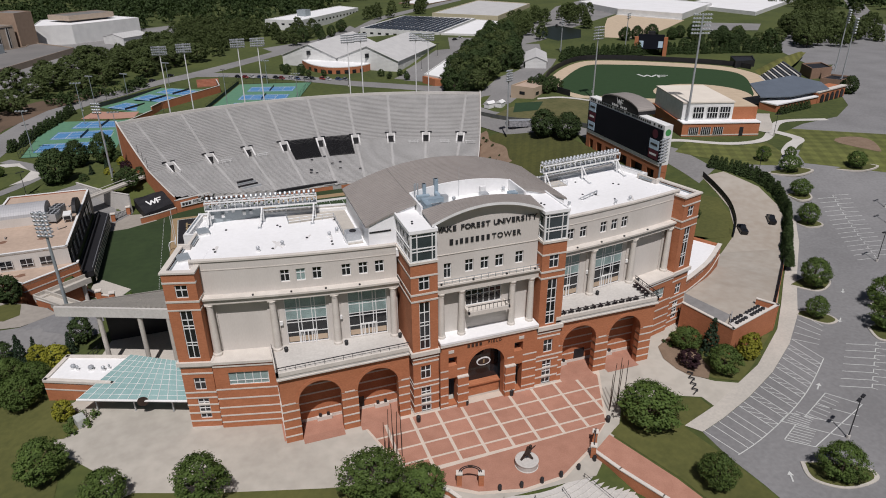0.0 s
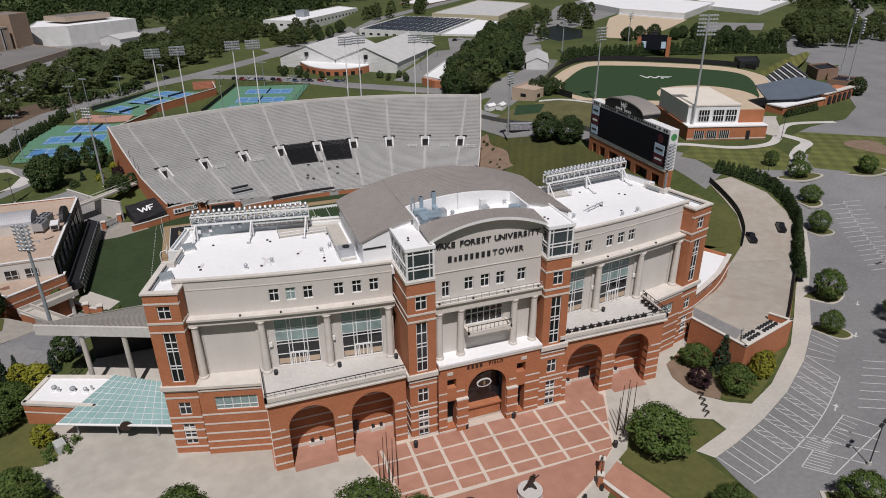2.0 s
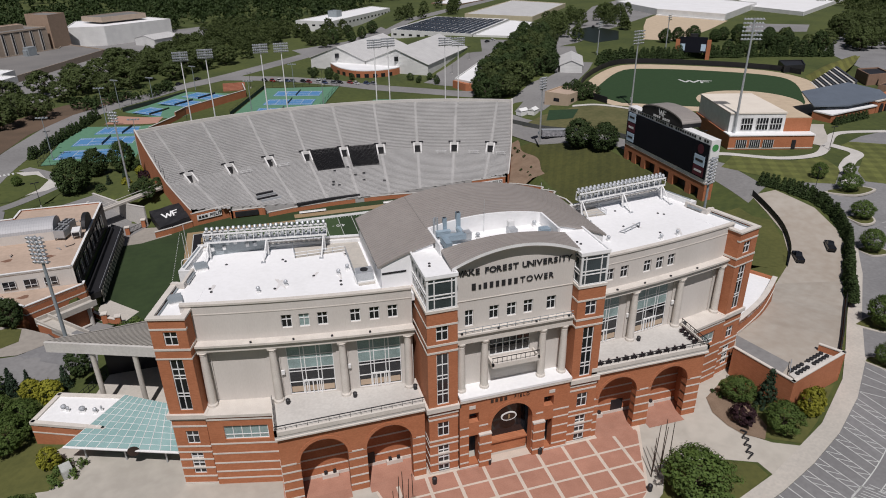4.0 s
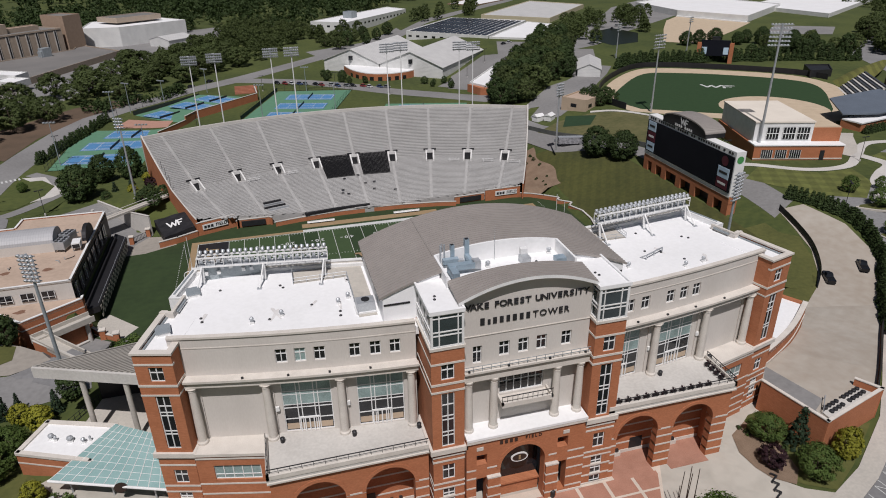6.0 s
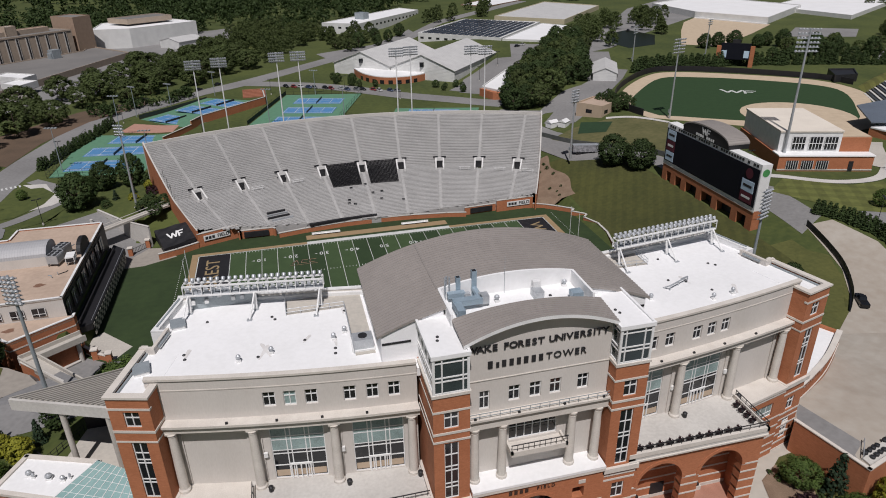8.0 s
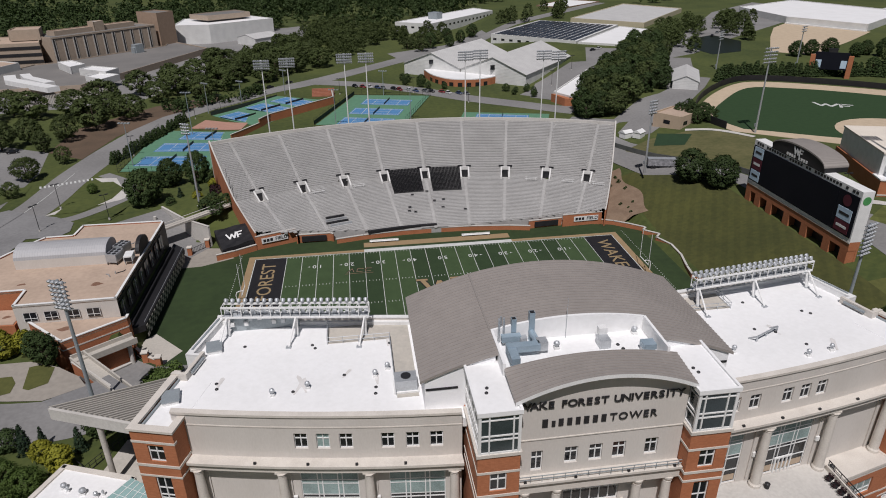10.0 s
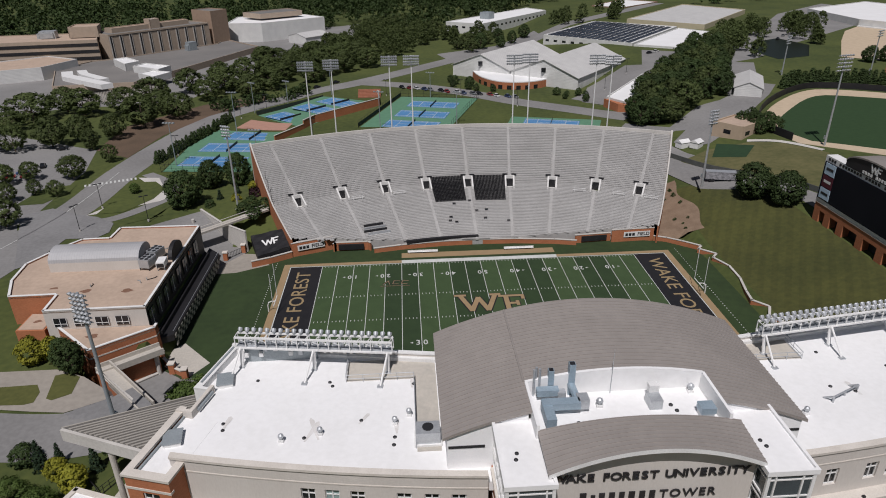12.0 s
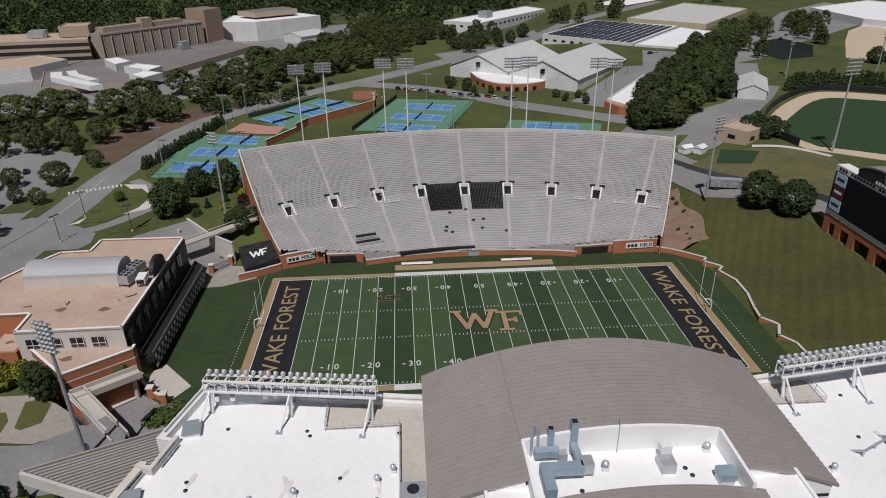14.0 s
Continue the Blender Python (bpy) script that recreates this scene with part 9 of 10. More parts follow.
island([(77.5, -100.8), (80.5, -106.2), (84.2, -106.2), (84.0, -103), (80, -100)], [("lot1", 80.6, -103.2, 5.4, 1.0)])
island([(117, -61.5), (118, -65.5), (123, -66), (124, -63), (120, -60)], [("lot2", 120, -63.2, 6.4, 1.1)])
island([(97, -103), (95, -108), (100, -110), (106, -106), (103, -102)], [("lot3", 99.5, -105.0, 7.5, 1.2)])
island([(88, -110), (86, -115), (92, -117), (97, -114), (94, -110)], [("lot0", 91.0, -112.4, 7.5, 1.2)])
island([(128, -45), (128, -52), (133, -52), (136, -47), (132, -44)], [("lot1", 131.5, -48.4, 5.6, 1.3)])
island([(133, -33), (140, -38), (150, -36), (146, -31), (138, -30)], [("lot2", 141.0, -34.0, 5.8, 1.4)])
island([(158, -36), (166, -41), (176, -39), (170, -34)], [("lot0", 166.5, -37.6, 6.0, 1.4)])

# ---------- pavilion and canopies west of the tower ----------
pv = thing("ticket_pavilion", "low brick pavilion with a white flat roof", "building")
PP = [(-75.4, -76.2), (-63.0, -81.7), (-60.4, -73.4), (-72.4, -68.9)]
for a, b in zip(PP, PP[1:] + PP[:1]):
    d = (Vector(b) - Vector(a)).normalized()
    n = Vector((-d.y, d.x)) * 0.4
    part("wall", Geo().prism([a, b, (b[0] + n.x, b[1] + n.y), (a[0] + n.x, a[1] + n.y)], 5, 10.9), BRICK, pv)
    part("stone_band", Geo().prism([(a[0] - n.x * 0.15, a[1] - n.y * 0.15), (b[0] - n.x * 0.15, b[1] - n.y * 0.15), b, a], 9.2, 9.45), STONE, pv)
    part("coping", Geo().prism([(a[0] - n.x * 0.4, a[1] - n.y * 0.4), (b[0] - n.x * 0.4, b[1] - n.y * 0.4), (b[0] + n.x * 1.6, b[1] + n.y * 1.6), (a[0] + n.x * 1.6, a[1] + n.y * 1.6)], 10.9, 11.4), STONE, pv)
part("roof", Geo().prism(PP, 10.6, 11.1), ROOF_WHITE, pv, "white membrane roof")
for x, y, s in ((-70.6, -73.9, 0.9), (-69.8, -74.6, 0.5), (-67.4, -75.4, 1.0), (-65.2, -76.4, 0.7), (-64.2, -76.2, 0.4)):
    roof_vent(x, y, 11.1, s)
gc = thing("glass_canopy", "sloping pale green glass canopy with white glazing bars", "canopy")
Q = [Vector((-69.0, -83.6, 10.6)), Vector((-50.4, -91.0, 10.8)), Vector((-51.2, -81.5, 13.2)), Vector((-60.4, -74.6, 12.4))]
for i in range(11):
    cells = [[Q[0].lerp(Q[1], t).lerp(Q[3].lerp(Q[2], t), k / 10) for t in (i / 11, (i + 1) / 11)] for k in range(11)]
    part("glass_panel", Geo().strip(cells), GLASS_GREEN, gc)
for i in range(12):
    t = i / 11
    a, b = Q[0].lerp(Q[1], t), Q[3].lerp(Q[2], t)
    part("glazing_bar", Geo().tube(a + Vector((0, 0, 0.05)), b + Vector((0, 0, 0.05)), 0.06, 0.06, 4), WHITE, gc)
for i in range(1, 8):
    t = i / 8
    a, b = Q[0].lerp(Q[3], t), Q[1].lerp(Q[2], t)
    part("purlin", Geo().tube(a + Vector((0, 0, 0.02)), b + Vector((0, 0, 0.04)), 0.035, 0.035, 4), WHITE, gc)
part("gutter", Geo().tube(Q[0], Q[1], 0.22, 0.22, 8), WHITE, gc)
for t in (0.15, 0.5, 0.85):
    p = Q[0].lerp(Q[1], t)
    part("post", Geo().tube((p.x, p.y + 1.2, 7.3), (p.x, p.y + 1.2, p.z - 0.1), 0.14, 0.14, 8), STEEL, gc)
p = Q[0].lerp(Q[1], 0.6)
part("round_sign", Geo().tube((p.x, p.y - 0.3, p.z), (p.x, p.y - 0.15, p.z), 0.95, 0.95, 20), BRONZE, gc, "round dark gate sign")
g = Geo().box(-60, -51.4, -82.6, -82.2, 6, 10.9)
solo("gate_screen", g, DARK, "dark glazed gate screen under the canopy", "screen wall", kind="structure")

cc = thing("concourse_deck", "raised concrete concourse with ribbed roof and white fascia", "canopy")
RIB = surf("grey_deck_roof", (0.20, 0.19, 0.178), (0.16, 0.15, 0.14), scale=0.3, rough=0.7)


def deck_z(x, y):
    return 21.4 - 0.44 * ((x + 72.5) * 0.379 + (y + 67.2) * 0.925)


DK = [(-72.5, -67.2), (-49.5, -76.6), (-45.6, -74.0), (-45.6, -41.0), (-55.0, -41.0)]
part("roof", Geo().prism(DK, [deck_z(*p) - 0.5 for p in DK], [deck_z(*p) for p in DK]), RIB, cc, "sloping grey deck roof with pale ribs")
for i in range(1, 26):
    x, y = -72.5 + 0.925 * 0.95 * i, -67.2 - 0.379 * 0.95 * i
    L = min(30.0, (-46.0 - x) / 0.559)
    q = [(x, y + 0.3), (x + 0.42, y + 0.12), (x + 0.42 + 0.559 * L, y + 0.12 + 0.831 * L), (x + 0.559 * L, y + 0.3 + 0.831 * L)]
    part("roof_rib", Geo().prism(q, [deck_z(*p) for p in q], [deck_z(*p) + 0.16 for p in q]), CONC, cc)
a, b = Vector(DK[0]), Vector(DK[1])
n = Vector(((b - a).y, -(b - a).x)).normalized()
part("fascia", Geo().prism([tuple(a + n * 0.5), tuple(b + n * 0.5), tuple(b), tuple(a)], 19.5, 21.5), CONC_LIGHT, cc, "pale concrete fascia beam")
a, b = Vector(DK[4]), Vector(DK[0])
n = Vector(((b - a).y, -(b - a).x)).normalized() * 0.35
za, zb = deck_z(*a), deck_z(*b)
part("fascia", Geo().prism([(a.x + n.x, a.y + n.y), (b.x + n.x, b.y + n.y), tuple(b), tuple(a)], [za - 0.9, zb - 0.9, zb - 0.9, za - 0.9], [za + 0.35, zb + 0.1, zb + 0.1, za + 0.35]), CONC, cc)
for x, y in ((-65.0, -70.0), (-57.6, -73.2), (-52.4, -75.4), (-53.0, -62.0)):
    part("column", Geo().tube((x, y, 5.5), (x, y, deck_z(x, y) - 0.4), 0.45, 0.45, 14), CONC, cc)
# Wall added in near black; its colour carries the shade under the deck.
g = Geo().box(-66, -46, -60.0, -59.6, 5, 14.0)
part("back_wall", g, DARK, cc)
part("floor", Geo().prism([(-68.5, -69.5), (-50, -79), (-46, -70), (-46, -60), (-66, -60)], 6.5, 7.7), CONC, cc)
lr = thing("gate_fence", "dark metal fence beside the concourse", "fence")
for i in range(9):
    x, y = -71.5 + 0.62 * i, -68.0 + 1.0 * i
    part("post", Geo().tube((x, y, 6.6), (x, y, 8.8), 0.06, 0.06, 6), DARK, lr)
for z in (7.2, 8.0, 8.7):
    part("rail", Geo().tube((-71.5, -68.0, z), (-66.6, -60.0, z), 0.05, 0.05, 6), DARK, lr)
solo("lane_rail", Geo().path([(-77, -60, 7.4), (-72, -65, 7.6), (-68, -70, 7.8)], 0.08, 6), DARK, "dark railing along the lane", "railing")
ob = thing("utility_box", "pale green transformer box in the shrubs", "utility box", at=(-68.6, -86.4, plain(-68.6, -86.4)), rz=25)
part("case", Geo().box(-0.8, 0.8, -1.1, 1.1, 0, 1.7), surf("box_green", (0.46, 0.47, 0.44), rough=0.6), ob)
part("door", Geo().box(-0.7, 0.7, -1.16, -1.1, 0.1, 1.6), surf("box_door", (0.5, 0.51, 0.48), rough=0.6), ob)
lay("west_lawn", [(-96, -62), (-80, -66), (-76.5, -74), (-70, -82), (-67, -86.4), (-71, -89.2), (-74.5, -88.4), (-70.4, -100), (-70.4, -112), (-59, -107), (-48, -111), (-30, -116.4), (-26, -118), (-26, -150), (-130, -150), (-130, -70)], GRASS_RICH, 0.08, "mown lawn west of the forecourt", "lawn")
for key, x, y, h, sp, lab in (("gold0", -71.6, -83.6, 4.4, 1.0, "golden clipped shrub tree by the pavilion"), ("gold0", -75.4, -64.6, 5.4, 1.15, "golden shrub tree by the lane"), ("lot2", -79.6, -76.0, 7.0, 1.2, "leafy tree by the pavilion"), ("lot0", -83.6, -67.6, 6.4, 1.2, "leafy tree by the lane"),
                              ("dark0", -71.8, -56.6, 6.4, 1.0, "dark leafy tree beside the concourse"), ("fir1", -73.6, -60.4, 5.2, 1.0, "dark conifer beside the concourse"), ("fir1", -83.2, -59.0, 6.5, 0.9, "small conifer by the lane"), ("fir0", -80.8, -57.8, 4.6, 0.8, "small conifer by the lane"), ("lot1", -79.0, -69.0, 5.0, 1.3, "shrubby tree beside the pavilion"),
                              ("lot3", -87.5, -73.0, 7.5, 1.3, "leafy tree on the west lawn"), ("gold0", -79.4, -61.5, 4.6, 1.1, "golden shrub tree by the lane"), ("dark1", -86.8, -57.5, 4.5, 1.2, "dark shrub tree by the lane"), ("lot0", -92.0, -80.0, 7.0, 1.3, "leafy tree on the west lawn")):
    put_tree(key, x, y, h, lab, "west trees", spread=sp, z=plain(x, y))
for x, y in ((-69.8, -88.4), (-67.4, -87.2), (-71.0, -87.2), (-66.6, -85.0), (-68.4, -84.4), (-70.2, -85.4)):
    put_shrub(0, x, y, 1.0, "clipped green shrub round the utility box")
for s in ((-73.0, -90.6), (-74.4, -92.0), (-75.6, -93.2)):
    solo("lawn_bench", Geo().box(s[0] - 0.5, s[0] + 0.5, s[1] - 0.3, s[1] + 0.3, 6.0, 6.7), BRONZE, "dark block seat on the path", "bench", "block seats")

# ---------- the field house ----------
fh = thing("field_house", "brick and white field house with tan roofs", "building")
FZ = 13.3
ROOF = [(-79.0, -17.9), (-79.1, 26.8), (-101.2, 27.2), (-101.4, 20.4), (-108.5, 20.2), (-112.4, 14.5), (-116.5, 6), (-115.5, -2.8), (-112.0, -10.9), (-101.4, -10.7), (-101.0, -18.1)]
part("roof", Geo().prism(ROOF, FZ - 0.6, FZ - 0.3), GRAVEL_ROOF, fh, "tan gravel roof with stains")
for i, (a, b) in enumerate(zip(ROOF, ROOF[1:] + ROOF[:1])):
    d = (Vector(b) - Vector(a)).normalized()
    n = Vector((-d.y, d.x)) * 0.4
    mat = WHITE if i in (0, 10) else BRICK
    # East wall (i == 0) is near black: its shade is put into the colour.
    part("wall", Geo().prism([a, b, (b[0] + n.x, b[1] + n.y), (a[0] + n.x, a[1] + n.y)], 0 if i else 3.2, FZ if i else 12.4), (DARK if i == 0 else STUCCO) if i in (0, 10) else BRICK, fh)
    part("coping", Geo().prism([(a[0] - n.x * 0.2, a[1] - n.y * 0.2), (b[0] - n.x * 0.2, b[1] - n.y * 0.2), (b[0] + n.x * 1.2, b[1] + n.y * 1.2), (a[0] + n.x * 1.2, a[1] + n.y * 1.2)], FZ, FZ + 0.15), WHITE, fh)
for x in (-97.8, -93.4, -88.8, -84.4):
    w = part("window", Geo().box(x - 1.4, x + 1.4, -18.25, -18.05, 9.3, 11.3), GLASS_DARK, fh)
    for k in (-1.4, 0, 1.4):
        part("window_bar", Geo().box(x + k - 0.06, x + k + 0.06, -18.32, -18.25, 9.3, 11.3), WHITE, w)
    part("window_bar", Geo().box(x - 1.4, x + 1.4, -18.33, -18.26, 9.9, 10.0), WHITE, w)
for i in range(8):
    y = -15.5 + 5.0 * i
    part("window", Geo().box(-78.95, -78.8, y - 1.5, y + 1.5, 7.6, 11.6), GLASS_DARK, fh)
    part("window_bar", Geo().box(-78.8, -78.7, y - 0.06, y + 0.06, 7.6, 11.6), WHITE, fh)
# lower triangular wing
LO = [(-98.8, -18.1), (-88.4, -27.8), (-77.2, -19.6), (-77.2, -18.0)]
part("low_roof", Geo().prism(LO, 8.2, 8.5), GRAVEL_ROOF, fh)
for a, b in zip(LO[:3], LO[1:]):
    d = (Vector(b) - Vector(a)).normalized()
    n = Vector((-d.y, d.x)) * 0.4
    part("low_wall", Geo().prism([a, b, (b[0] + n.x, b[1] + n.y), (a[0] + n.x, a[1] + n.y)], -1, 8.9), BRICK, fh)
    part("stone_band", Geo().prism([(a[0] - n.x * 0.15, a[1] - n.y * 0.15), (b[0] - n.x * 0.15, b[1] - n.y * 0.15), b, a], 6.6, 6.9), STONE, fh)
    part("coping", Geo().prism([(a[0] - n.x * 0.2, a[1] - n.y * 0.2), (b[0] - n.x * 0.2, b[1] - n.y * 0.2), (b[0] + n.x * 1.2, b[1] + n.y * 1.2), (a[0] + n.x * 1.2, a[1] + n.y * 1.2)], 8.9, 9.1), WHITE, fh)
WB = [(-108.0, -18.2), (-101.6, -18.4), (-101.6, -11.5), (-108.0, -11.0)]
part("west_block", Geo().prism(WB, 0, 8.6), BRICK, fh)
part("west_block_roof", Geo().prism([(-107.6, -17.8), (-102, -18), (-102, -11.6), (-107.6, -11.2)], 8.6, 8.75), GRAVEL_ROOF, fh)
# barrel roof and plant
n = 10
g = Geo()
for i in range(n):
    t0, t1 = math.pi * i / n, math.pi * (i + 1) / n
    y0, y1 = 5.4 - 4.1 * math.cos(t0), 5.4 - 4.1 * math.cos(t1)
    z0, z1 = 15.4 + 2.6 * math.sin(t0), 15.4 + 2.6 * math.sin(t1)
    g.quad((-108.2, y0, z0), (-86.6, y0, z0), (-86.6, y1, z1), (-108.2, y1, z1))
    for x in (-108.2, -86.6):
        g.poly([(x, y0, z0), (x, y1, z1), (x, y1, 13.0), (x, y0, 13.0)])
part("barrel_roof", g, ribbed("silver_barrel", (0.42, 0.42, 0.43), (0.36, 0.36, 0.37), "x", 0.6, rough=0.6, metal=0.1, dark=0.93), fh, "silver barrel roof")
part("barrel_wall", Geo().box(-108.2, -86.6, 1.3, 9.5, 13.0, 15.4), STUCCO, fh)
for x, y, rz in ((-84.45, 6.8, -20), (-84.8, 2.0, -14)):
    ob = thing("roof_unit", "pale grey rooftop condenser with six dark fans", "air conditioner", "field house units", at=(x, y, 13.0), rz=rz)
    part("case", Geo().box(-1.35, 1.35, -1.85, 1.85, 0.7, 2.9), STEEL, ob)
    for i in range(2):
        for k in range(3):
            part("fan", Geo().lathe([(0.48, 2.88), (0.48, 3.0), (0.12, 2.95)], (-0.65 + 1.3 * i, -1.2 + 1.2 * k, 0), 12), DARK, ob)
    for i in (-1, 1):
        for k in (-1, 1):
            part("leg", Geo().box(i * 1.2 - 0.1, i * 1.2 + 0.1, k * 1.7 - 0.1, k * 1.7 + 0.1, 0, 0.7), DARK, ob)
        part("coil_panel", Geo().box(i * 1.36 - 0.02, i * 1.36 + 0.02, -1.6, 1.6, 1.0, 2.5), STEEL_DULL, ob)
ob = thing("roof_hood", "white sheet-metal air hood on the tan roof", "air duct", at=(-81.3, 1.6, 13.0), rz=5)
part("case", Geo().box(-1.0, 1.0, -1.9, 1.6, 0.9, 2.3), WHITE, ob)
# Dark plate on the closed case paints the shade inside the hood.
part("opening", Geo().box(-0.85, 0.85, -1.94, -1.9, 1.0, 2.0), DARK, ob)
for i in (-0.8, 0.8):
    for k in (-1.6, 1.3):
        part("leg", Geo().box(i - 0.08, i + 0.08, k - 0.08, k + 0.08, 0, 0.9), STEEL_DULL, ob)
for i, (x, y, L, rz) in enumerate(((-82.0, -4.2, 2.4, 30), (-84.4, -5.4, 1.8, 115), (-95.0, -6.4, 1.6, 80), (-84.6, 12.0, 3.0, 25), (-82.4, 13.6, 2.2, 70))):
    ob = thing("roof_pipe", "short bent steel conduit lying on the tan roof", "pipe", "roof pipes", at=(x, y, 13.0), rz=rz)
    part("run", Geo().path([(-L / 2, 0, 0.12), (L * 0.3, 0.1, 0.12), (L / 2, 0.5, 0.12)], 0.1, 6), STEEL_DULL if i % 2 else DARK, ob)
    part("riser", Geo().tube((-L / 2, 0, 0), (-L / 2, 0, 0.7), 0.12, 0.12, 8), STEEL, ob)
g = Geo()
for i in range(12):
    t0, t1 = math.pi * i / 12, math.pi * (i + 1) / 12
    g.poly([(-79.4, 7.6 - 4.3 * math.cos(t0), 13.3), (-79.4, 7.6 - 4.3 * math.cos(t0), 14.2 + 3.0 * math.sin(t0)), (-79.4, 7.6 - 4.3 * math.cos(t1), 14.2 + 3.0 * math.sin(t1)), (-79.4, 7.6 - 4.3 * math.cos(t1), 13.3)])
    g.quad((-79.4, 7.6 - 4.3 * math.cos(t0), 14.2 + 3.0 * math.sin(t0)), (-80.4, 7.6 - 4.3 * math.cos(t0), 14.2 + 3.0 * math.sin(t0)), (-80.4, 7.6 - 4.3 * math.cos(t1), 14.2 + 3.0 * math.sin(t1)), (-79.4, 7.6 - 4.3 * math.cos(t1), 14.2 + 3.0 * math.sin(t1)))
part("arched_gable", g, BLACK, fh, "black arched gable")
# stained patches on the roof
for x, y, r in ((-86.0, -9.5, 1.3), (-95.5, -9.0, 1.2), (-103.5, -7.0, 0.9), (-90.0, -21.5, 1.3), (-104.8, -14.6, 0.9)):
    pts = [(x + r * (1 + 0.3 * math.sin(3 * t + x)) * math.cos(t), y + r * 0.6 * (1 + 0.3 * math.cos(2 * t + y)) * math.sin(t)) for t in [0.4 * k for k in range(15)]]
    z = 13.0 if y > -18 and x > -101 else 8.5
    z = 13.0 if (y > -10.5 or x > -101) and y > -18 else (8.5 if x > -101 else 8.75)
    part("roof_stain", Geo().prism(pts, z, z + 0.012), surf("rust_stain", (0.16, 0.08, 0.05), (0.22, 0.13, 0.09), scale=2, rough=1), fh)
# seating deck above the field with its patterned skirt
dk = thing("seating_deck", "dark seating deck with a chequered skirt", "terrace")
# Deck and benches carry the shade of the east side as black.
part("deck", Geo().prism([(-78.6, -18), (-75.0, -16), (-74.9, 26), (-78.7, 30)], 3.0, 4.6), BLACK, dk)
for i in range(36):
    for k in range(3):
        y = -15.5 + 1.12 * i
        part("chequer", Geo().box(-74.95, -74.86, y, y + 1.1, 1.2 + 1.0 * k, 2.2 + 1.0 * k), BLACK if (i + k) % 2 else CONC, dk)
part("rail", Geo().path([(-75.0, -16, 5.5), (-74.9, 26, 5.5)], 0.06, 6), STEEL, dk)
for i in range(2):
    part("bench", Geo().box(-78.5 + 0.7 * i, -78.1 + 0.7 * i, -16, 25, 4.6, 5.9 - 0.25 * i), BLACK, dk)
# walkway bridge and gate walls south of it
wb = thing("ramp_bridge", "concrete ramp bridge with low parapets", "bridge")
for a, b, z0, z1 in (((-84.6, -30.4), (-71.0, -44.6), 6.0, 6.4), ((-85.4, -31.2), (-75.0, -23.6), 5.9, 5.9)):
    d = (Vector(b) - Vector(a)).normalized()
    n = Vector((-d.y, d.x)) * 1.6
    part("deck", Geo().prism([(a[0] - n.x, a[1] - n.y), (b[0] - n.x, b[1] - n.y), (b[0] + n.x, b[1] + n.y), (a[0] + n.x, a[1] + n.y)], z0 - 0.5, z1), CONC, wb)
    for s in (-1, 1):
        o = n * s
        o2 = n * s * 0.8
        q = [(a[0] + o2.x, a[1] + o2.y), (b[0] + o2.x, b[1] + o2.y), (b[0] + o.x, b[1] + o.y), (a[0] + o.x, a[1] + o.y)]
        part("parapet", Geo().prism(q if s > 0 else q[::-1], z0, z1 + 0.9), CONC, wb)
for x, y in ((-84, -31.5), (-79.5, -35.6), (-74, -41.5), (-76.2, -24.6)):
    part("pier", Geo().tube((x, y, -1), (x, y, 5.4), 0.5, 0.5, 10), CONC_LIGHT, wb)
for x, y in ((-77.1, -20.2), (-73.4, -24.5), (-70.0, -26.8), (-74.8, 31.0), (-70.6, 36.0)):
    ob = thing("gate_pillar", "brick gate pillar with a stone cap", "pillar", "gate pillars", at=(x, y, -0.4))
    part("shaft", Geo().box(-0.6, 0.6, -0.6, 0.6, 0, 2.9), BRICK, ob)
    part("cap", Geo().box(-0.75, 0.75, -0.75, 0.75, 2.9, 3.15), STONE, ob)
g = Geo().prism([(-78, -20), (-74, -24), (-69.5, -26.5), (-66.2, -21.4), (-74, -13), (-76, -15)], -0.3, 0.03)
solo("gate_apron", g, CONC, "pale concrete apron at the field gate", "pavement", kind="structure")
g = Geo().prism([(-77, 22), (-70, 22.5), (-61.4, 26.6), (-66, 34), (-76, 36)], -0.3, 0.035)
solo("gate_apron", g, PATH_CONC, "tan concrete apron at the field corner", "pavement", kind="structure")
g = Geo().prism([(-82, -28), (-76, -23.4), (-71.4, -26.6), (-70, -31), (-73, -36), (-80, -36)], -0.4, 0.02)
solo("pit_floor", g, ASPHALT_OLD, "sunken asphalt yard below the bridge", "yard", kind="structure")
wall_line("pit_wall", [(-76.2, -23.4), (-84.9, -30.6)], -0.4, 5.3, BRICK, CONC_LIGHT, "brick wall of the sunken yard below the bridge", 0.5)
wall_line("pit_kerb", [(-76.4, -24.2), (-83.0, -29.8)], -0.4, 0.35, CONC_LIGHT, CONC_LIGHT, "pale concrete kerb at the foot of the yard wall", 0.7)
wall_line("pit_wall", [(-85.2, -32.4), (-71.6, -45.4)], -0.4, 6.6, BRICK, CONC_LIGHT, "brick retaining wall below the bridge", 0.6)
wall_line("gate_wall", [(-77.1, -20.2), (-73.4, -24.5), (-70.0, -26.8)], -0.4, 1.3, BRICK, STONE, "low brick gate wall at the field corner", 0.5)
rnd = random.Random(61)
for i in range(34):
    t = rnd.random()
    x, y = -71.0 + 7.0 * t + rnd.uniform(-0.8, 0.8), -34.8 + 3.2 * t + rnd.uniform(-2.2, 1.6)
    put_shrub(0, x, y, rnd.uniform(0.9, 1.5), "green shrub on the bank behind the tower", "bank shrubs", z=rnd.uniform(0.9, 1.8))
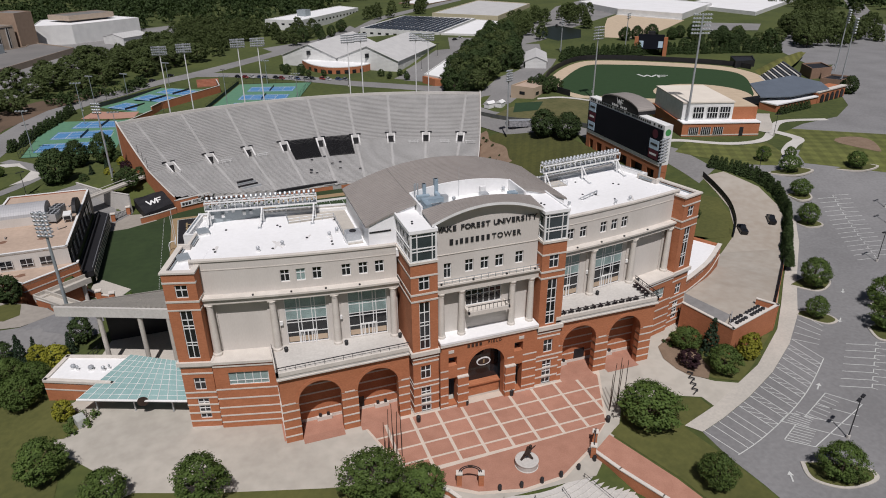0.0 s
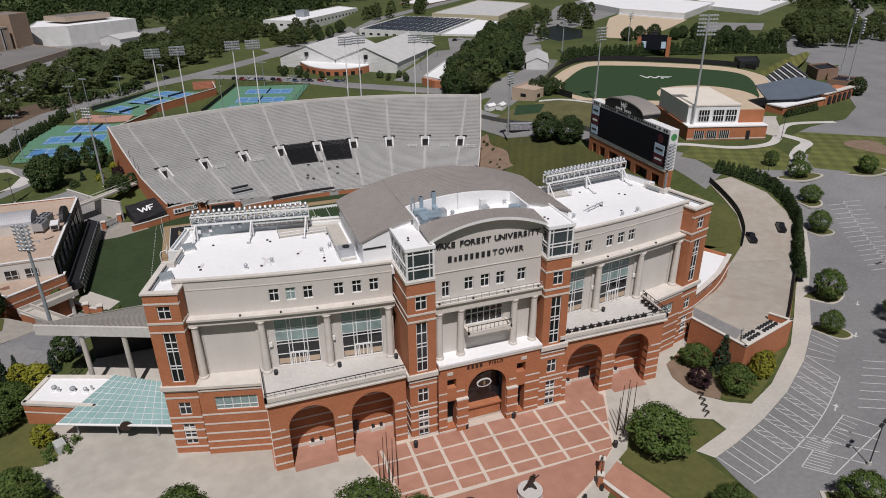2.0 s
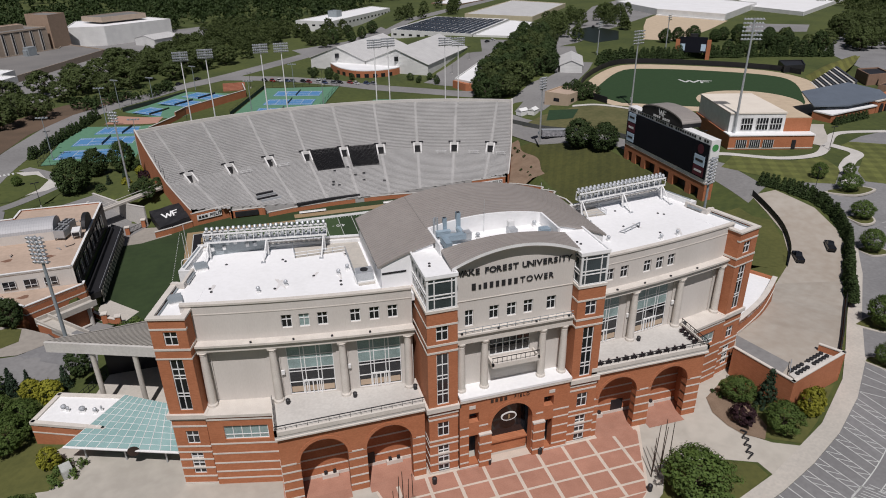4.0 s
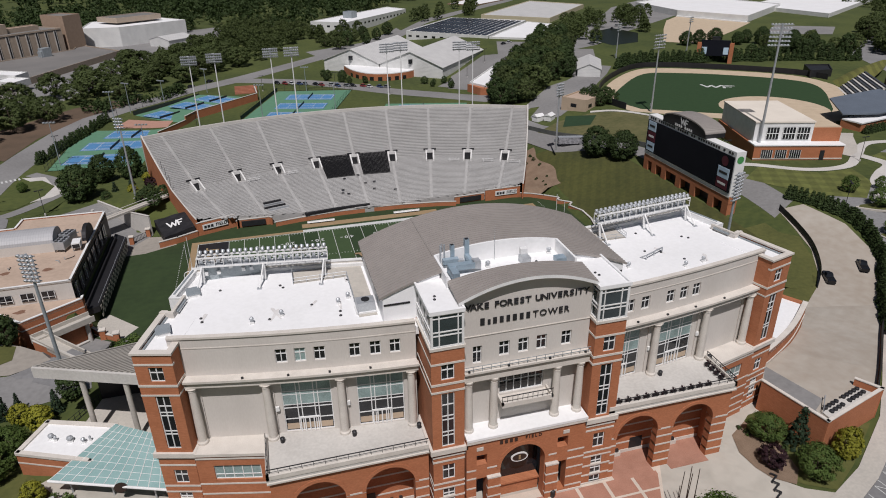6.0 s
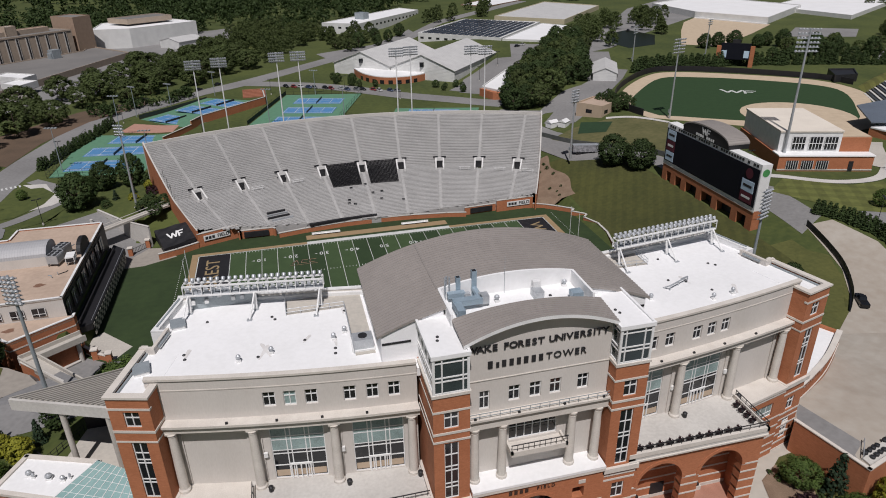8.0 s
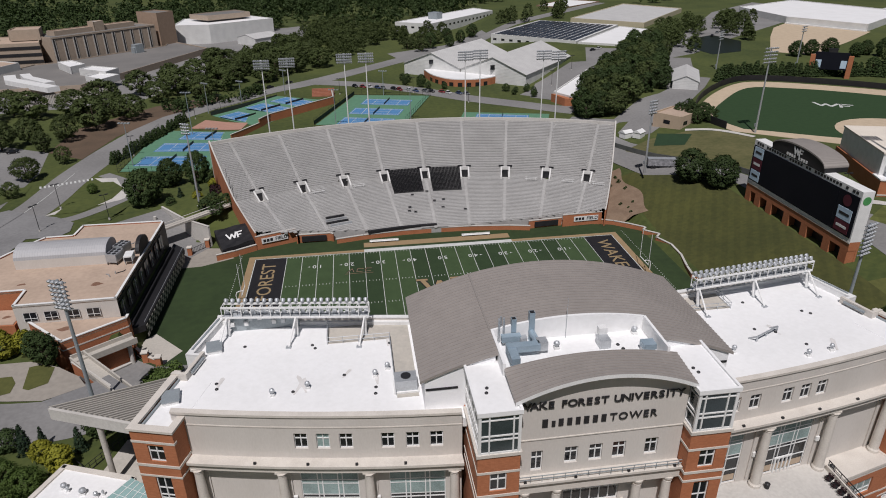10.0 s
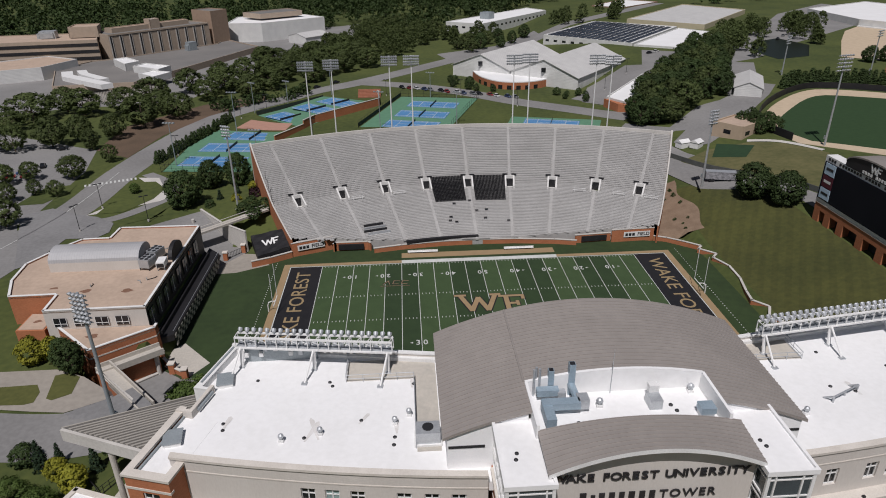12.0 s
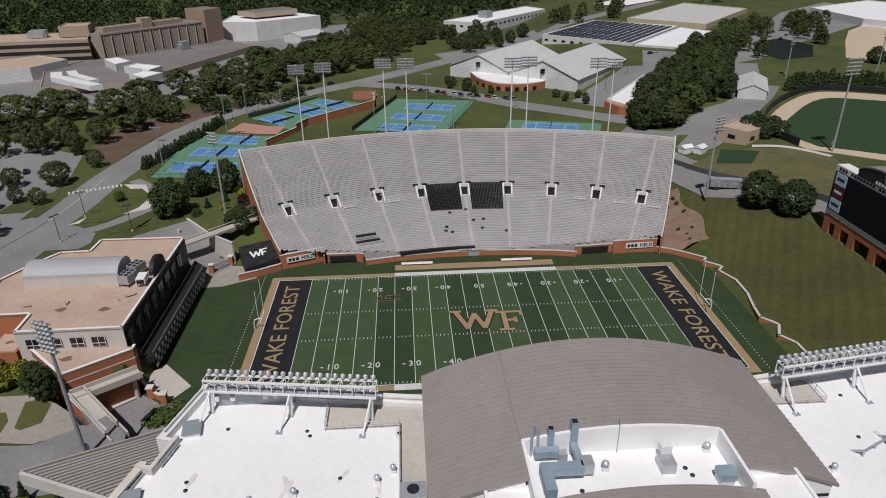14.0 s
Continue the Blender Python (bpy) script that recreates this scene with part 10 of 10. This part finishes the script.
g = Geo().strip([[(-73 + 2.2 * i, -40 + 2.0 * j, 0.1 + 1.9 * math.exp(-((i - 2) ** 2 + (j - 3) ** 2) / 9)) for i in range(6)] for j in range(7)])
solo("shrub_bank", g, ASPHALT_OLD, "sloping asphalt under the shrubs", "bank", kind="structure")
rowsR = []
for a, b in zip(spline([(-77, 25), (-84, 31), (-92, 37), (-101, 44.5)], 5), spline([(-69.4, 36.2), (-73.4, 39.4), (-78, 43.4), (-88, 55.4)], 5)):
    rowsR.append([(a[0] + (b[0] - a[0]) * k / 8, a[1] + (b[1] - a[1]) * k / 8) for k in range(9)])
solo("gate_ramp", Geo().strip([[(x, y, ramp_z(x, y)) for x, y in r] for r in rowsR]), ASPHALT_OLD, "asphalt drive running down to the field gate", "road", kind="structure")
g = Geo().strip([[(x, y, land(x, y) + 0.12) for x in gx if -86 < x < -66] for y in gy if -47 < y < -24])
solo("yard_floor", g, ASPHALT, "worn asphalt of the service yard below the bridge", "yard", kind="structure")
lay("service_lane", [(-86.5, -44.4), (-79.5, -40.9), (-76.0, -38.0), (-70.2, -44.0), (-68.4, -50.0), (-76, -52)], ASPHALT, 0.12, "asphalt lane beside the ramp bridge", "road", step=2.0)
lay("road_apron", [(-145.2, 56.8), (-137.7, 62.3), (-126.1, 55.9), (-119.9, 53.6), (-112.5, 47.9), (-111.1, 40.8), (-113.3, 37.0), (-122.2, 36.8), (-123.9, 21.7), (-127.2, 17.7)], ASPHALT, 0.16, "worn asphalt at the road junction", "road")
lay("west_road_lot", [(-190, 24), (-160, 40), (-147, 58), (-127, 19), (-135, -20), (-190, -30)], ASPHALT_OLD, 0.11, "open asphalt beside the west road", "car park")
lay("house_lawn", [(-104, -35.4), (-95.8, -35.0), (-94.1, -37.5), (-93.8, -40.7), (-95.4, -41.3), (-104, -41)], GRASS_RICH, 0.19, "small lawn patch beside the path", "lawn")
lay("house_lawn", [(-93.6, -32.2), (-91.1, -31.4), (-88.3, -33.0), (-87.6, -38.5), (-90.6, -40.3), (-91.9, -39.7)], GRASS_RICH, 0.19, "small lawn patch beside the path", "lawn")
lay("house_path", [(-108, -30), (-94.3, -30), (-87.5, -33), (-82.3, -37), (-79.6, -40.8), (-86.5, -44.2), (-93, -43.4), (-108, -41)], PATH_CONC, 0.14, "pale concrete path by the field house", "pavement")
for key, x, y, h, sp in (("gold0", -100.4, -26.6, 6.4, 1.2), ("gold0", -96.8, -25.6, 5.6, 1.1), ("dark2", -90.4, -30.8, 7.4, 1.0), ("dark3", -93.6, -27.4, 6.4, 1.0)):
    put_tree(key, x, y, h, "bushy shrub tree against the field house", "house shrubs", spread=sp)

# draped black cover with a pale mark at the end of the stand
tc = thing("draped_cover", "black tarpaulin cover with a pale mark by the stand", "tarpaulin")
T0, T1, T2, T3 = Vector((-64.8, 28.6, 1.9)), Vector((-55.8, 31.4, 3.6)), Vector((-59.2, 40.0, 5.6)), Vector((-68.6, 38.4, 4.2))
rowsT = []
for j in range(7):
    r = []
    for i in range(7):
        p = T0.lerp(T1, i / 6).lerp(T3.lerp(T2, i / 6), j / 6)
        r.append(p + Vector((0, 0, 0.12 * math.sin(i * 1.7 + j * 2.3))))
    rowsT.append(r)
part("cover", Geo().strip(rowsT), BLACK, tc)
part("skirt", Geo().quad(T0 - Vector((0, 0, 2)), T1 - Vector((0, 0, 2)), T1, T0).quad(T3 - Vector((0, 0, 3)), T0 - Vector((0, 0, 2)), T0, T3), BLACK, tc)
for k, (pts, w) in enumerate((([(-1.9, 0.9), (-1.1, -0.9), (-0.5, 0.5), (0.1, -0.9), (0.7, 0.9)], 0.42), ([(1.0, -1.0), (1.0, 0.8)], 0.42), ([(1.0, 0.7), (2.3, 0.7)], 0.36), ([(1.0, -0.2), (1.9, -0.2)], 0.36))):
    g = Geo()
    stroke(g, pts, w, 0, 0.05)
    me = g.mesh("cover_mark", WHITE)
    c = (T0 + T1 + T2 + T3) / 4
    xax = ((T1 - T0) + (T2 - T3)).normalized()
    yax = ((T3 - T0) + (T2 - T1))
    yax = (yax - xax * yax.dot(xax)).normalized()
    zax = xax.cross(yax)
    m = Matrix(((xax.x, yax.x, zax.x, c.x), (xax.y, yax.y, zax.y, c.y), (xax.z, yax.z, zax.z, c.z), (0, 0, 0, 1)))
    me.transform(m @ Matrix.Translation((0, 0, 0.16 + 0.004 * k)) @ Matrix.Diagonal((1.15, 1.5, 1, 1)))
    part("cover_mark", me, None, tc)
wall_line("path_wall", [(-87.9, 55.6), (-77.9, 43.2), (-69.6, 36.2)], 0, 6.6, CONC_LIGHT, CONC_LIGHT, "pale concrete retaining wall beside the stand", 0.5)
gf = thing("gate_fence", "dark iron gate between brick pillars", "fence")
for i in range(11):
    x, y = -74.4 + 0.35 * i, 31.6 + 0.4 * i
    part("bar", Geo().tube((x, y, -0.4), (x, y, 1.9), 0.05, 0.05, 5), DARK, gf)
for z in (0.3, 1.8):
    part("rail", Geo().tube((-74.6, 31.2, z), (-70.8, 35.8, z), 0.06, 0.06, 5), DARK, gf)
fb = thing("foot_bridge", "grey concrete footbridge to the stand", "bridge")
part("deck", Geo().prism([(-84.4, 36.0), (-83.0, 33.4), (-64.9, 51.6), (-66.6, 54.0)], 6.9, 7.4), CONC, fb)
part("column", Geo().tube((-75.0, 43.6, 0), (-75.0, 43.6, 6.9), 0.45, 0.45, 12), CONC, fb)
for o in (0, 2.4):
    part("rail", Geo().path([(-84.2 + o * 0.55, 35.8 - o, 8.2), (-66.5 + o * 0.68, 53.8 - o, 8.2)], 0.1, 6), CONC_LIGHT, fb)
for x, y in ((-88, 47.6), (-76, 55)):
    part("pier", Geo().tube((x, y, 0), (x, y, 6.6), 0.5, 0.5, 10), CONC_LIGHT, fb)
for i in range(3):
    solo("wall_mast", Geo().tube((-66.5 + 1.6 * i, 60 - 5 * i, 5), (-66.5 + 1.6 * i, 60 - 5 * i, 17 - i), 0.1, 0.06, 6), DARK, "thin dark pole beside the stand", "pole", "side poles")
# benches and gear along the pitch
for x in (-16.5, 12.5):
    ob = thing("team_bench", "pale metal team bench on the sideline", "bench", "team benches", at=(x, HALF + 6.2, 0.02))
    part("seat", Geo().box(-4.5, 4.5, -0.2, 0.2, 0.42, 0.5), WHITE, ob)
    part("back", Geo().box(-4.5, 4.5, 0.2, 0.28, 0.5, 0.95), WHITE, ob)
    for k in (-4, 0, 4):
        part("leg", Geo().box(k - 0.05, k + 0.05, -0.2, 0.28, 0, 0.45), STEEL, ob)
g = Geo()
for a0, a1 in ((-12.5, 0.5),):
    for i in range(10):
        b0, b1 = a0 + (a1 - a0) * i / 10, a0 + (a1 - a0) * (i + 1) / 10
        p = [polar(97.6, b0), polar(97.6, b1), polar(98.6, b1), polar(98.6, b0)]
        g.prism(p[::-1], 2.0, 2.75)
solo("seat_cover", g, BLACK, "long dark cover over the front seats", "cover")
for k, (r0, a0, a1) in enumerate(((105.5, -18.8, -14.9), (106.9, -18.6, -15.0), (108.4, -18.4, -15.2), (104.0, -18.3, -14.5))):
    g = Geo()
    for i in range(5):
        b0, b1 = a0 + (a1 - a0) * i / 5, a0 + (a1 - a0) * (i + 1) / 5
        p = [polar(r0, b0), polar(r0, b1), polar(r0 + 0.55, b1), polar(r0 + 0.55, b0)]
        g.prism(p[::-1], stand_z(r0), stand_z(r0) + 0.62)
    solo("rail_platform", g, DARK if k % 2 == 0 else STEEL, "dark raised platform strip among the benches", "platform", "stand platforms")
for a in (-17.3, -10.8, 17.3, 23.2, 28.0):
    g = Geo()
    for q in (-1.6, 1.6):
        x0, y0 = polar(RV - 4.2, a + math.degrees(q / RV))
        g.tube((x0, y0, stand_z(RV - 4.2)), (x0, y0, stand_z(RV - 4.2) + 1.4), 0.06, 0.06, 5)
    for dz in (0.7, 1.35):
        g.tube((*polar(RV - 4.2, a - 1.0), stand_z(RV - 4.2) + dz), (*polar(RV - 4.2, a + 1.0), stand_z(RV - 4.2) + dz), 0.06, 0.06, 5)
    solo("stand_rail", g, WHITE, "short white guard rail on the stand", "railing", "stand rails")
rnd = random.Random(44)
for i in range(12):
    r, a = rnd.uniform(104, 122), rnd.uniform(-4, 8)
    x, y = polar(r, a)
    solo("seat_gap", Geo().box(x - 0.5, x + 0.5, y - 0.15, y + 0.15, stand_z(r) + 0.42, stand_z(r) + 0.75), DARK, "small dark chairback among the benches", "seat", "loose chairbacks")

# ---------- trees and woods around ----------
put_tree("dense0", 90.0, 45.5, 11.5, "dense dark round tree beside the service road", "road trees", spread=1.2)
put_tree("dense0", 96.0, 36.0, 11.0, "dense dark round tree beside the service road", "road trees", spread=1.15)
put_tree("dense0", 91.5, -46.5, 6.0, "dense green tree behind the tower", "road trees", spread=1.1)
put_tree("dense0", 87.5, -49.0, 5.0, "dense green tree behind the tower", "road trees", spread=1.1)
for x, y, h, s in ((-94.0, 61.0, 12.5, 1.1), (-89.8, 78.0, 10.5, 0.95), (-80.5, 80.0, 12.0, 0.85)):
    put_tree("dense0", x, y, h, "dense dark evergreen tree beside the stand", "stand trees", spread=s)
for x, y, h, k in ((-84, 66, 5, "fir0"), (-79, 70, 5.5, "fir1"), (-78, 64, 4, "gold0"), (-74, 74, 4.5, "gold0"), (-72, 66, 4.5, "plum0"), (-86, 60, 4, "dark1"), (-76.5, 80, 5.5, "dark2"), (-73.0, 52, 5, "dark3"), (-69.0, 48, 5.5, "dark0"), (-66.5, 54, 5, "dark1"), (-71.5, 57, 5, "dark2")):
    put_tree(k, x, y, h, "garden shrub tree beside the stand", "stand shrubs", spread=1.2, z=plain(x, y) - 1.5)
put_tree("lot1", -115.1, 74.5, 4.0, "young tree on the grass verge", "verge trees")
put_tree("lot1", 150.0, -25.0, 4.5, "small tree by the footpath", "verge trees")
put_tree("lot2", 139.0, -24.0, 5.5, "small tree by the footpath", "verge trees")
for k, (x, y, h, sp) in enumerate(((-159, 92, 7.5, 1.1), (-144, 93, 9, 1.25), (-171, 135, 14, 1.0), (-184, 130, 12, 1.0), (-163, 144, 12, 1.0), (-152, 129, 10, 0.75), (-138, 112, 7.5, 0.8), (-149, 146, 12, 0.9), (-143, 165, 15.5, 1.2), (-166, 88, 8, 1.1), (-150, 76.5, 6.0, 0.9), (-142, 74.5, 6.0, 0.9), (-145, 48, 9.5, 1.15), (-156, 70, 7.0, 1.0), (-176, 62, 9, 1.1), (-162, 40, 8, 1.1))):
    put_tree(OAKS[k % 4], x, y, h, "broad leafy tree in the west car park", "west car park trees", spread=sp, rz=k * 1.9)
grove([(-260, 50), (-195, 40), (-190, 110), (-195, 165), (-240, 165)], 15, OAKS, 9, 14, "broad leafy tree in the west car park", "west car park trees", 101, 12.0, 1.3)
grove([(-158, 172), (-132, 178), (-122, 200), (-150, 215), (-205, 205), (-200, 175)], 7, OAKS, 11, 15, "broad leafy tree beside the road", "roadside trees", 102, 14.0, 1.3)
grove([(-118, 205), (-85, 235), (-60, 265), (-30, 300), (-70, 345), (-105, 350), (-145, 240)], 27, OAKS, 11, 15.5, "broad leafy tree beside the road", "roadside trees", 103, 12.0, 1.25)
woods("roadside_woods", [(-30, 305), (10, 350), (60, 410), (40, 430), (-60, 400), (-80, 360)], 24, 9, 14, 104, LEAF_MID, "loose leafy trees along the road", 0.62, 85, 10)
grove([(78, 130), (92, 128), (112, 150), (134, 165), (150, 200), (175, 250), (190, 300), (160, 285), (140, 240), (118, 210), (92, 170)], 78, DARKS + ["oak0", "oak2"], 9.5, 13.5, "tall dark tree in the dense grove", "grove trees", 105, 5.5)
woods("pond_woods", [(185, 262), (203, 262), (205, 300), (225, 330), (262, 345), (300, 392), (270, 400), (215, 350)], 26, 9, 14, 106, LEAF_MID, "dark trees round the pond", 0.62, 85, 10)
grove([(0, 236), (8, 242), (20, 226), (30, 212), (24, 208), (8, 222)], 7, DARKS, 4, 6, "small tree before the white hall", "hall trees", 107, 5.0)
grove([(60, 205), (74, 196), (80, 186), (70, 180), (58, 192)], 7, DARKS + ["fir0"], 3, 5, "small shrub tree before the white hall", "hall trees", 108, 4.0)
grove([(255, 180), (300, 165), (345, 160), (345, 196), (300, 212)], 15, DARKS + OAKS, 8, 13, "leafy tree beyond the ball park", "ball park trees", 109, 8.0)
woods("lot_woods", [(330, 160), (420, 120), (520, 200), (480, 300), (380, 240)], 34, 9, 14, 110, LEAF_MID, "loose leafy trees in the far car park", 0.62, 85, 10)
woods("far_road_woods", [(420, 230), (560, 300), (640, 420), (560, 420)], 24, 9, 14, 114, LEAF_MID, "loose leafy trees along the far road", 0.62, 85, 10)
grove([(118, 100), (126, 94), (128, 108), (122, 118), (114, 112)], 6, ["dense0", "dark0"], 6, 8, "dark tree beside the lodge", "lodge trees", 111, 4.0)
woods("yard_woods", [(264, 302), (284, 326), (314, 374), (336, 425), (300, 420), (262, 345)], 14, 8, 13, 112, LEAF_MID, "loose leafy trees beside the sandy yard", 0.62, 85, 10)
woods("warehouse_woods", [(100, 445), (130, 440), (175, 470), (230, 560), (180, 545)], 16, 9, 13, 113, LEAF_MID, "loose leafy trees between the warehouses", 0.62, 85, 10)
grove([(345, 162), (405, 160), (430, 200), (480, 262), (405, 245)], 26, OAKS, 11, 16, "broad leafy tree beyond the ball park", "ball park trees", 121, 9.0)
grove([(420, 130), (470, 170), (560, 262), (620, 300), (520, 180)], 16, OAKS, 12, 17, "broad leafy tree beside the far road", "far road trees", 122, 10.0)
grove([(12, 312), (48, 352), (88, 408), (70, 408), (20, 368), (0, 340)], 9, OAKS + DARKS, 9, 13, "leafy tree behind the white hall", "hall trees", 123, 9.0)
grove([(251, 240), (270, 232), (300, 222), (345, 214), (340, 224), (280, 240)], 7, ["dense0"], 9, 13, "round dense tree behind the ball park hedge", "ball park trees", 124, 9.0)
put_tree("dense0", 255.5, 44.0, 9.0, "dark round tree beside the ball park arcade", "ball park trees", spread=1.0)
rnd = random.Random(9)
HB = spline([(170, 176), (183, 182), (205, 183), (228, 178), (252, 173), (285, 164), (318, 152)], 9)
for p in HB:
    put_tree("thuja0", p[0] + rnd.uniform(-1, 1), p[1] + rnd.uniform(-1, 1), rnd.uniform(6.5, 9), "tall evergreen screen tree behind the fence", "fence screen", name="hedge_plant", spread=1.5)
for i in range(9):
    put_tree("thuja0", 194 + 2.5 * i, 24.4 + 0.55 * i, 3.4, "clipped hedge plant by the ball park", "ball park hedge", name="hedge_plant", spread=2.0)
woods("far_woods", [(-420, 330), (-300, 380), (-235, 420), (-160, 500), (-90, 500), (-50, 560), (-60, 700), (-500, 700), (-700, 500)], 560, 13, 20, 1, LEAF_DARK, "dense dark woodland beyond the works")
woods("far_woods", [(-40, 455), (10, 455), (60, 520), (100, 570), (170, 660), (200, 900), (-300, 900), (-60, 600)], 430, 13, 20, 2, LEAF_DARK, "dense woodland beyond the white works")
woods("far_woods", [(200, 660), (290, 570), (420, 620), (700, 700), (900, 1100), (200, 1100)], 420, 12, 19, 3, LEAF_DARK, "woodland behind the warehouses")
woods("far_woods", [(-700, 700), (-200, 720), (200, 930), (900, 1120), (1500, 1500), (-1200, 1500)], 700, 15, 26, 4, LEAF_DARK, "distant woodland", 2.4)
woods("far_woods", [(560, 330), (700, 300), (1000, 500), (1100, 900), (900, 1000), (640, 560)], 420, 12, 20, 5, LEAF_DARK, "distant woodland east of the halls", 2.0)
woods("court_brush", [(-122, 195), (-100, 210), (-62, 230), (-68, 222), (-100, 200), (-112, 186)], 40, 4, 7, 6, LEAF_DARK, "dark brush along the road", 0.6)
woods("avenue_woods", [(-128, 262), (-95, 268), (-72, 300), (-30, 322), (-12, 350), (16, 426), (-4, 500), (-50, 490), (-66, 420), (-90, 350), (-120, 300)], 95, 9, 14, 7, LEAF_MID, "loose leafy trees along the far road", 0.62, 85, 10)
